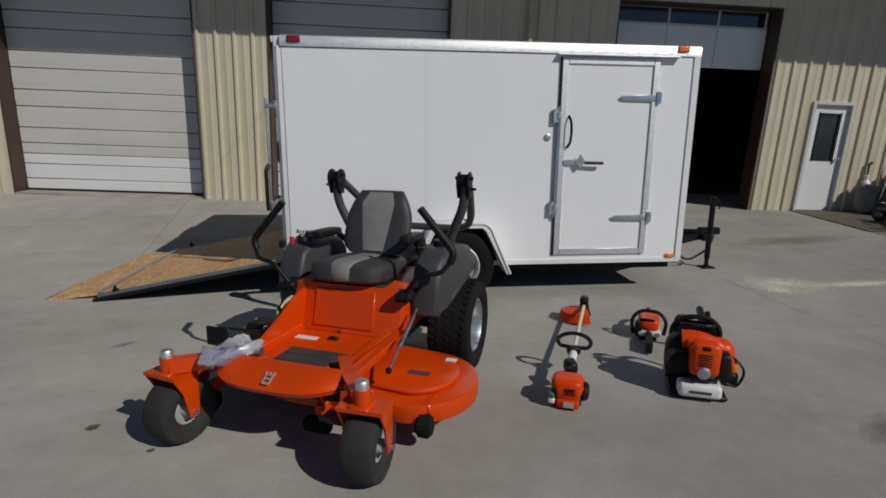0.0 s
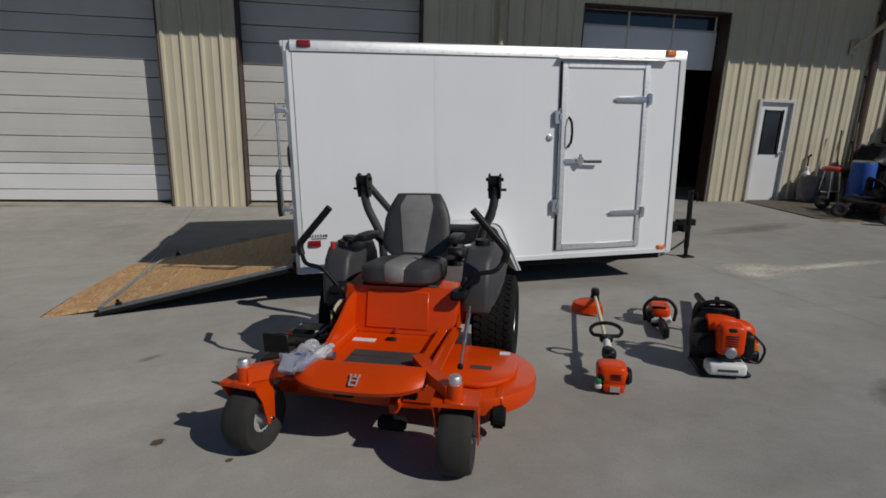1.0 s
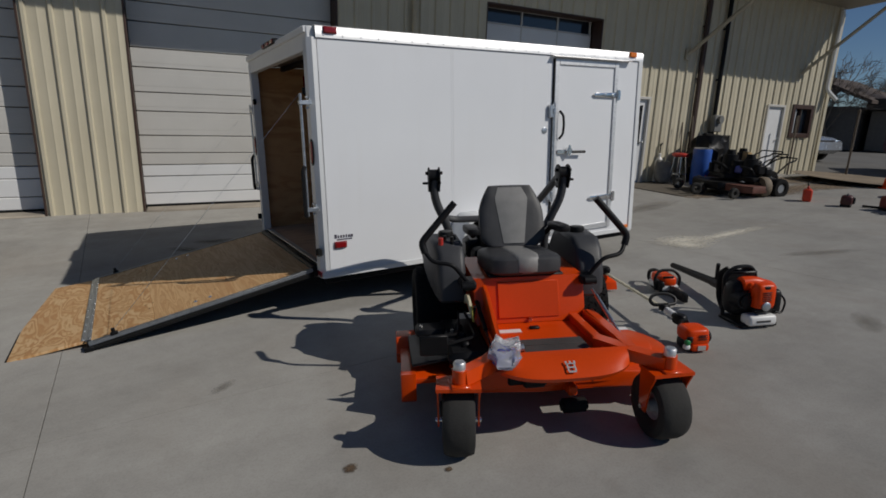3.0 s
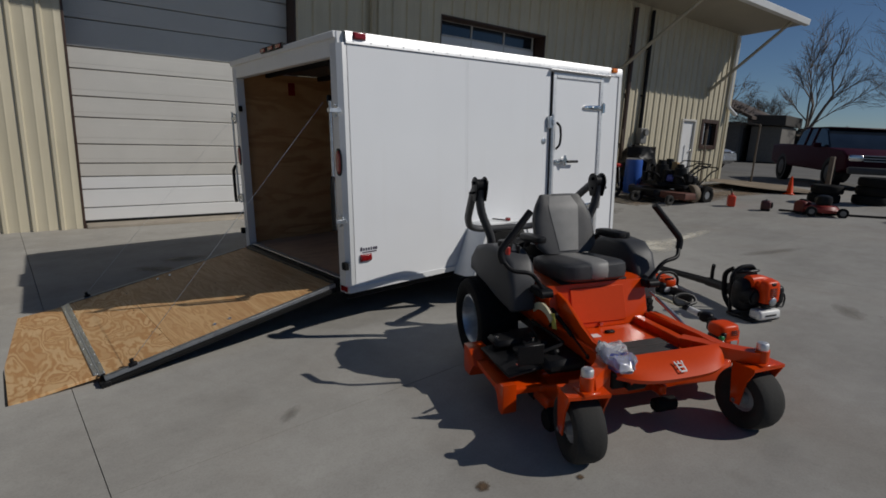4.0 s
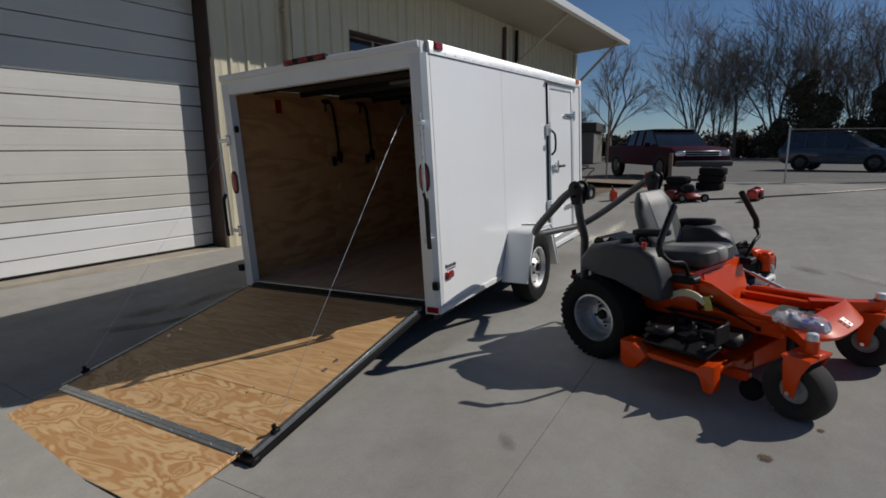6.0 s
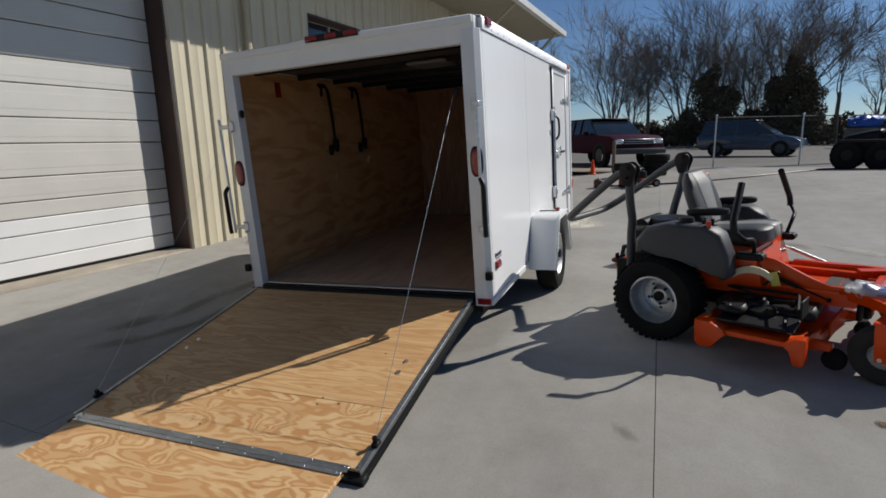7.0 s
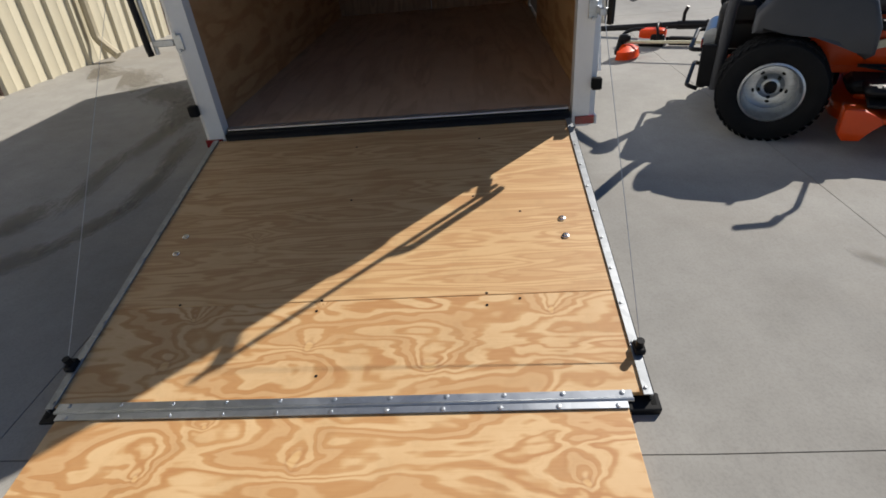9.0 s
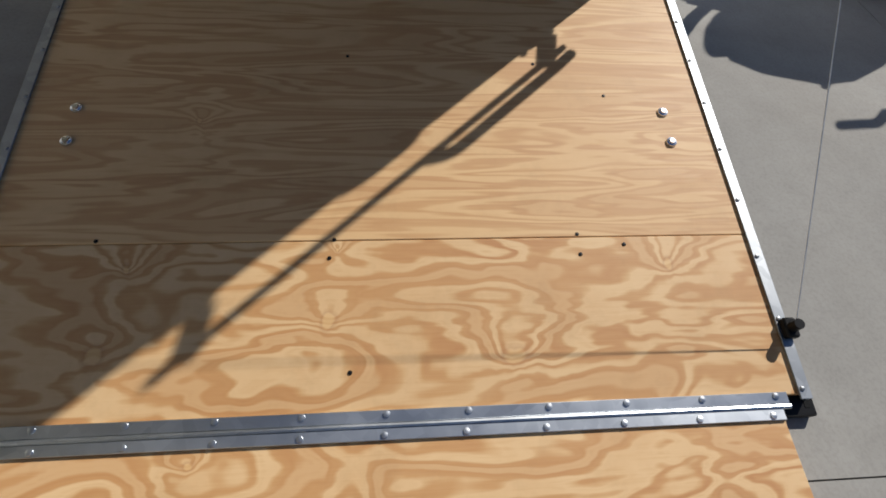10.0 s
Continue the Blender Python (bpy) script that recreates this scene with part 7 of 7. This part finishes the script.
def branch(bm, rng, p, d, r, length, depth, bend, spread):
    pts, q, way = [p], p.copy(), d.normalized()
    n = 4 if depth > 2 else 2
    for i in range(n):
        way = (way + Vector((rng.gauss(0, bend), rng.gauss(0, bend), rng.gauss(0.05, bend * 0.6)))).normalized()
        q = q + way * length / n
        pts.append(q.copy())
    tube(bm, pts, r, 6 if depth > 3 else (4 if depth > 2 else 3), 0, 1.0, r * 0.6 if depth else r * 0.4)
    if depth == 0:
        return
    kids = 4 if depth > 3 else (5 if depth > 1 else 4)
    for i in range(kids):
        t = rng.uniform(0.3, 1.0) if i else 1.0
        f = t * n
        k = min(n - 1, int(f))
        base = pts[k].lerp(pts[k + 1], f - k)
        off = way.orthogonal().normalized()
        off.rotate(Matrix.Rotation(rng.uniform(0, 2 * math.pi), 3, way))
        nd = (way + off * rng.uniform(spread * 0.5, spread * 1.5)).normalized()
        branch(bm, rng, base, nd, max(0.011, r * rng.uniform(0.38, 0.58)), length * rng.uniform(0.45, 0.85), depth - 1, bend * 1.15, spread)


def bare_tree(seed, h, r, label, low=0.22, spread=0.62, depth=5, limbs=4, lean=0.42):
    rng = random.Random(seed)
    t = thing("bare_tree", label, "tree", Matrix(), "bare winter trees")
    bm = bmesh.new()
    tube(bm, [(0, 0, -0.2), (0.1, 0.05, h * low * 0.6), (0.05, 0.1, h * low)], r * 1.25, 8, 0, 1.0, r)
    part("trunk", bm, BARK, t)
    bm = bmesh.new()
    top = Vector((0.05, 0.1, h * low))
    for i in range(limbs):
        a = 2 * math.pi * i / limbs + rng.uniform(-0.7, 0.7)
        k = rng.uniform(0.3, 1.2) * lean
        start = top - Vector((0, 0, 0.15 + rng.uniform(0, 0.3) * h * low))
        branch(bm, rng, start, Vector((math.cos(a) * k, math.sin(a) * k, 1.0)), r * rng.uniform(0.35, 0.7), h * rng.uniform(0.24, 0.34), depth - 1, 0.12, spread)
    part("crown", bm, BARK, t, "leafless branches and twigs")
    return t


t1 = bare_tree(11, 11.0, 0.24, "bare forked tree with spreading limbs", 0.2, 0.46, 5, 3, 0.36)
t1.matrix_basis = on_ground(40.0, 8.3) @ Matrix.Diagonal((0.85, 0.85, 1.0, 1))
t2 = bare_tree(5, 17.0, 0.17, "tall bare tree with dense fine twigs", 0.06, 0.45, 5, 7, 0.30)
t2.matrix_basis = on_ground(57.0, 3.8) @ Matrix.Scale(1.12, 4)
t3 = bare_tree(23, 16.0, 0.15, "tall slender bare tree", 0.06, 0.40, 5, 7, 0.24)
t3.matrix_basis = on_ground(57.5, 1.7) @ Matrix.Scale(0.85, 4)
t4 = bare_tree(37, 6.5, 0.10, "small bare tree with fine twigs", 0.2, 0.65, 5, 4, 0.5)
t4.matrix_basis = on_ground(33.5, 11.4)
t5 = bare_tree(61, 11.0, 0.15, "thin bare tree with a ragged top", 0.4, 0.5, 5, 3, 0.25)
t5.matrix_basis = on_ground(57.0, 0.2)
rng = random.Random(8)
for src, x, y, k in ((t2, 59.0, -3.2, 0.92), (t2, 58.5, -6.2, 0.98), (t3, 58.0, -8.0, 0.95), (t2, 58.0, -9.7, 0.98), (t2, 57.5, -12.1, 1.04),
                     (t5, 57.5, -13.6, 1.05), (t5, 57.0, -16.2, 1.0), (t1, 55.0, -18.7, 0.9), (t5, 60.0, -20.8, 0.9), (t2, 62.0, -26.2, 0.85), (t3, 60.0, -34.0, 0.9), (t4, 46.0, 12.5, 0.9)):
    copy_thing(src, on_ground(x, y, 0, rng.uniform(0, 360)) @ Matrix.Diagonal((k, k, k * rng.uniform(0.9, 1.08), 1)))


def foliage(bm, rng, c, s, n, leaf):
    for i in range(n):
        while True:
            p = Vector((rng.uniform(-1, 1), rng.uniform(-1, 1), rng.uniform(-1, 1)))
            if p.length < 1 and p.length > 0.25 + 0.3 * noise.noise(p * 3.0 + Vector(c)):
                break
        q = Vector(c) + Vector((p.x * s[0], p.y * s[1], p.z * s[2]))
        a, b = Vector((rng.gauss(0, 1), rng.gauss(0, 1), rng.gauss(0.6, 1))).normalized() * leaf, Vector((rng.gauss(0, 1), rng.gauss(0, 1), rng.gauss(0, 1))).normalized() * leaf * 0.6
        bm.faces.new((bm.verts.new(q - b), bm.verts.new(q + b), bm.verts.new(q + a * 1.6)))


def cedar(x, y, h, w, seed, label="dark evergreen cedar with a ragged outline"):
    rng = random.Random(seed)
    t = thing("cedar_tree", label, "tree", on_ground(x, y), "evergreens")
    part("trunk", made(tube, [(0, 0, -0.2), (0.1, 0, h * 0.5), (0, 0.1, h * 0.95)], 0.18, 8, 0, 1.0, 0.03), BARK, t)
    bm = bmesh.new()
    for i in range(16):
        f = i / 15
        rr = w * (1.05 - 0.35 * f - 0.35 * f ** 3) * rng.uniform(0.6, 1.05)
        a = rng.uniform(0, 6.28)
        foliage(bm, rng, (math.cos(a) * rr * 0.5, math.sin(a) * rr * 0.5, 0.5 + f * (h - 0.9)), (rr * 0.75, rr * 0.75, h * 0.11), 460, 0.16)
    part("crown", bm, CEDAR, t)


for x, y, h, w, sd in ((54.5, -3.7, 3.6, 2.0, 1), (54.0, -5.3, 7.2, 2.6, 2), (54.5, -6.8, 5.4, 2.3, 3), (55.5, -8.8, 3.4, 1.9, 8), (55.0, -10.7, 6.0, 2.0, 7), (54.0, -11.9, 7.6, 2.5, 4), (53.5, -13.0, 6.2, 2.1, 5), (60.5, -29.8, 6.0, 2.2, 6)):
    cedar(x, y, h, w, sd)
rng = random.Random(77)
bm = bmesh.new()
for i in range(190):
    y = 26 - i * 0.42
    foliage(bm, rng, (61 + rng.uniform(-2, 4), y, 0.5 + rng.uniform(0.7, 1.5)), (1.5, 1.0, rng.uniform(0.9, 1.7)), 210, 0.3)
brush = tagged(part("brush", bm, plain("dry_brush", (0.085, 0.068, 0.05), 0.95, vary=0.4)), "low brown winter brush along the road", "brush", kind="stuff")

# ---- marks on the concrete ----
def stain_material(name, c, strength, soft=(0.25, 0.75), scale=3.0, ragged=1.1):
    n = Nodes(name, 0.9)
    vec = n.coords()
    r = n.add("ShaderNodeVectorMath")
    r.operation = "LENGTH"
    n.link(vec, r.inputs[0])
    rough_r = n.math("ADD", r.outputs["Value"], n.math("MULTIPLY", n.math("SUBTRACT", n.noise(scale, 5, 0.65), 0.5), ragged))
    fac = n.ramp(rough_r, [(soft[0], (strength,) * 3), (soft[1], (0, 0, 0))])
    n.base(n.mix(n.noise(scale * 3, 4), tuple(x * 0.8 for x in c), tuple(min(1, x * 1.2) for x in c)))
    n.link(fac, n.b.inputs["Alpha"])
    return n.m


SPOT = stain_material("rust_spot", (0.13, 0.085, 0.05), 0.9, (0.2, 0.7))
SPLASH = stain_material("pale_splash", (0.74, 0.70, 0.60), 0.85, (0.0, 0.85), 7.0, 2.2)
DAMP = stain_material("damp", (0.20, 0.165, 0.115), 0.22, (0.35, 1.0), 5.0, 1.9)
SCUFF = stain_material("scuff", (0.22, 0.2, 0.17), 0.25, (0.1, 0.9), 2.5)


def mark(x, y, sx, sy, rz, mat, z=0.004, name="stain", label="irregular stain on the concrete"):
    bm = made(lathe, [(1.0, 0.0), (0.5, 0.0001), (0.001, 0.0001)], 24)
    ob = tagged(part(name, bm, mat), label, "stain", "stains on the concrete", "structure")
    lie = on_yard(x, y, z, rz) if y < 0 else lying(x, y, z, rz)
    ob.matrix_basis = lie @ Matrix.Diagonal((sx, sy, 1, 1))


mark(-0.59, -2.09, 0.055, 0.045, 20, SPOT, label="small rusty brown spot on the concrete")
mark(-0.22, -2.33, 0.03, 0.025, 0, SPOT)
mark(4.9, 0.1, 0.55, 0.36, -8, SPLASH, 0.005, label="pale dried splash on the concrete")
mark(4.72, -0.06, 0.3, 0.3, 35, SPLASH, 0.008, label="pale dried splash on the concrete")
mark(5.75, 0.05, 1.15, 0.14, 2, SPLASH, 0.006, label="pale dried streak on the concrete")
for x, y, sx, sy, rz in ((-0.77, 2.87, 0.26, 0.10, -35), (-0.42, 2.69, 0.32, 0.08, -18), (0.08, 2.64, 0.45, 0.08, 3), (0.62, 2.72, 0.42, 0.09, 8), (-0.40, 3.12, 0.3, 0.12, -12), (0.15, 3.02, 0.55, 0.08, 8),
                         (0.85, 3.0, 0.5, 0.10, 0), (1.45, 3.06, 0.6, 0.20, 14), (2.0, 3.5, 0.62, 0.26, 46), (2.55, 4.2, 0.7, 0.34, 52), (2.86, 4.66, 0.42, 0.16, 20)):
    mark(x, y, sx, sy, rz, DAMP, 0.005, label="damp brown runoff stain on the concrete")
EARTH = stain_material("earth", (0.25, 0.185, 0.125), 0.6, (0.3, 1.0), 4.0, 1.5)
for x, y, sx, sy, rz in ((9.2, 2.7, 1.0, 0.5, 10), (10.4, 2.0, 1.2, 0.5, -15), (11.9, 1.7, 1.3, 0.5, -20), (12.6, 2.6, 1.2, 0.7, 0)):
    mark(x, y, sx, sy, rz, EARTH, 0.005, label="drift of sandy earth on the concrete")
DUST = stain_material("dust", (0.52, 0.50, 0.46), 0.5, (0.0, 0.8), 4.0, 1.6)
for x, y, sx, sy, rz in ((-0.3, -3.0, 0.5, 0.15, 15), (-1.5, -2.2, 0.7, 0.2, -20), (3.1, -3.0, 0.6, 0.14, 35)):
    mark(x, y, sx, sy, rz, DUST, 0.005, label="faint pale dusty streak on the concrete")
for x, y, sx, sy, rz in ((3.4, -2.5, 0.3, 0.12, 30), (-0.95, -0.95, 0.12, 0.05, 40), (5.6, -1.2, 0.7, 0.12, -20), (6.8, 2.2, 1.3, 0.3, 10)):
    mark(x, y, sx, sy, rz, SCUFF, 0.004, label="faint grey scuff on the concrete")

# ---- concrete slabs of the yard ----
pavement = tagged(part("pavement", made(grid, -20.93, 15.2, -20, 7.0, 40, 40, 0.02), DIRT), "worn light grey concrete yard with dirt in its joints", "pavement", kind="structure")
SX, SY = [-20.93, -14.56, -8.19, -1.825, 4.43, 10.92, 15.2], [-20.0, -13.5, -7.3, -1.085, 2.2, 6.9]
for x0, x1 in zip(SX, SX[1:]):
    for y0, y1 in zip(SY, SY[1:]):
        part("slab", made(slab, x0 + 0.002, x1 - 0.002, y0 + 0.002, y1 - 0.002), CONCRETE, pavement)
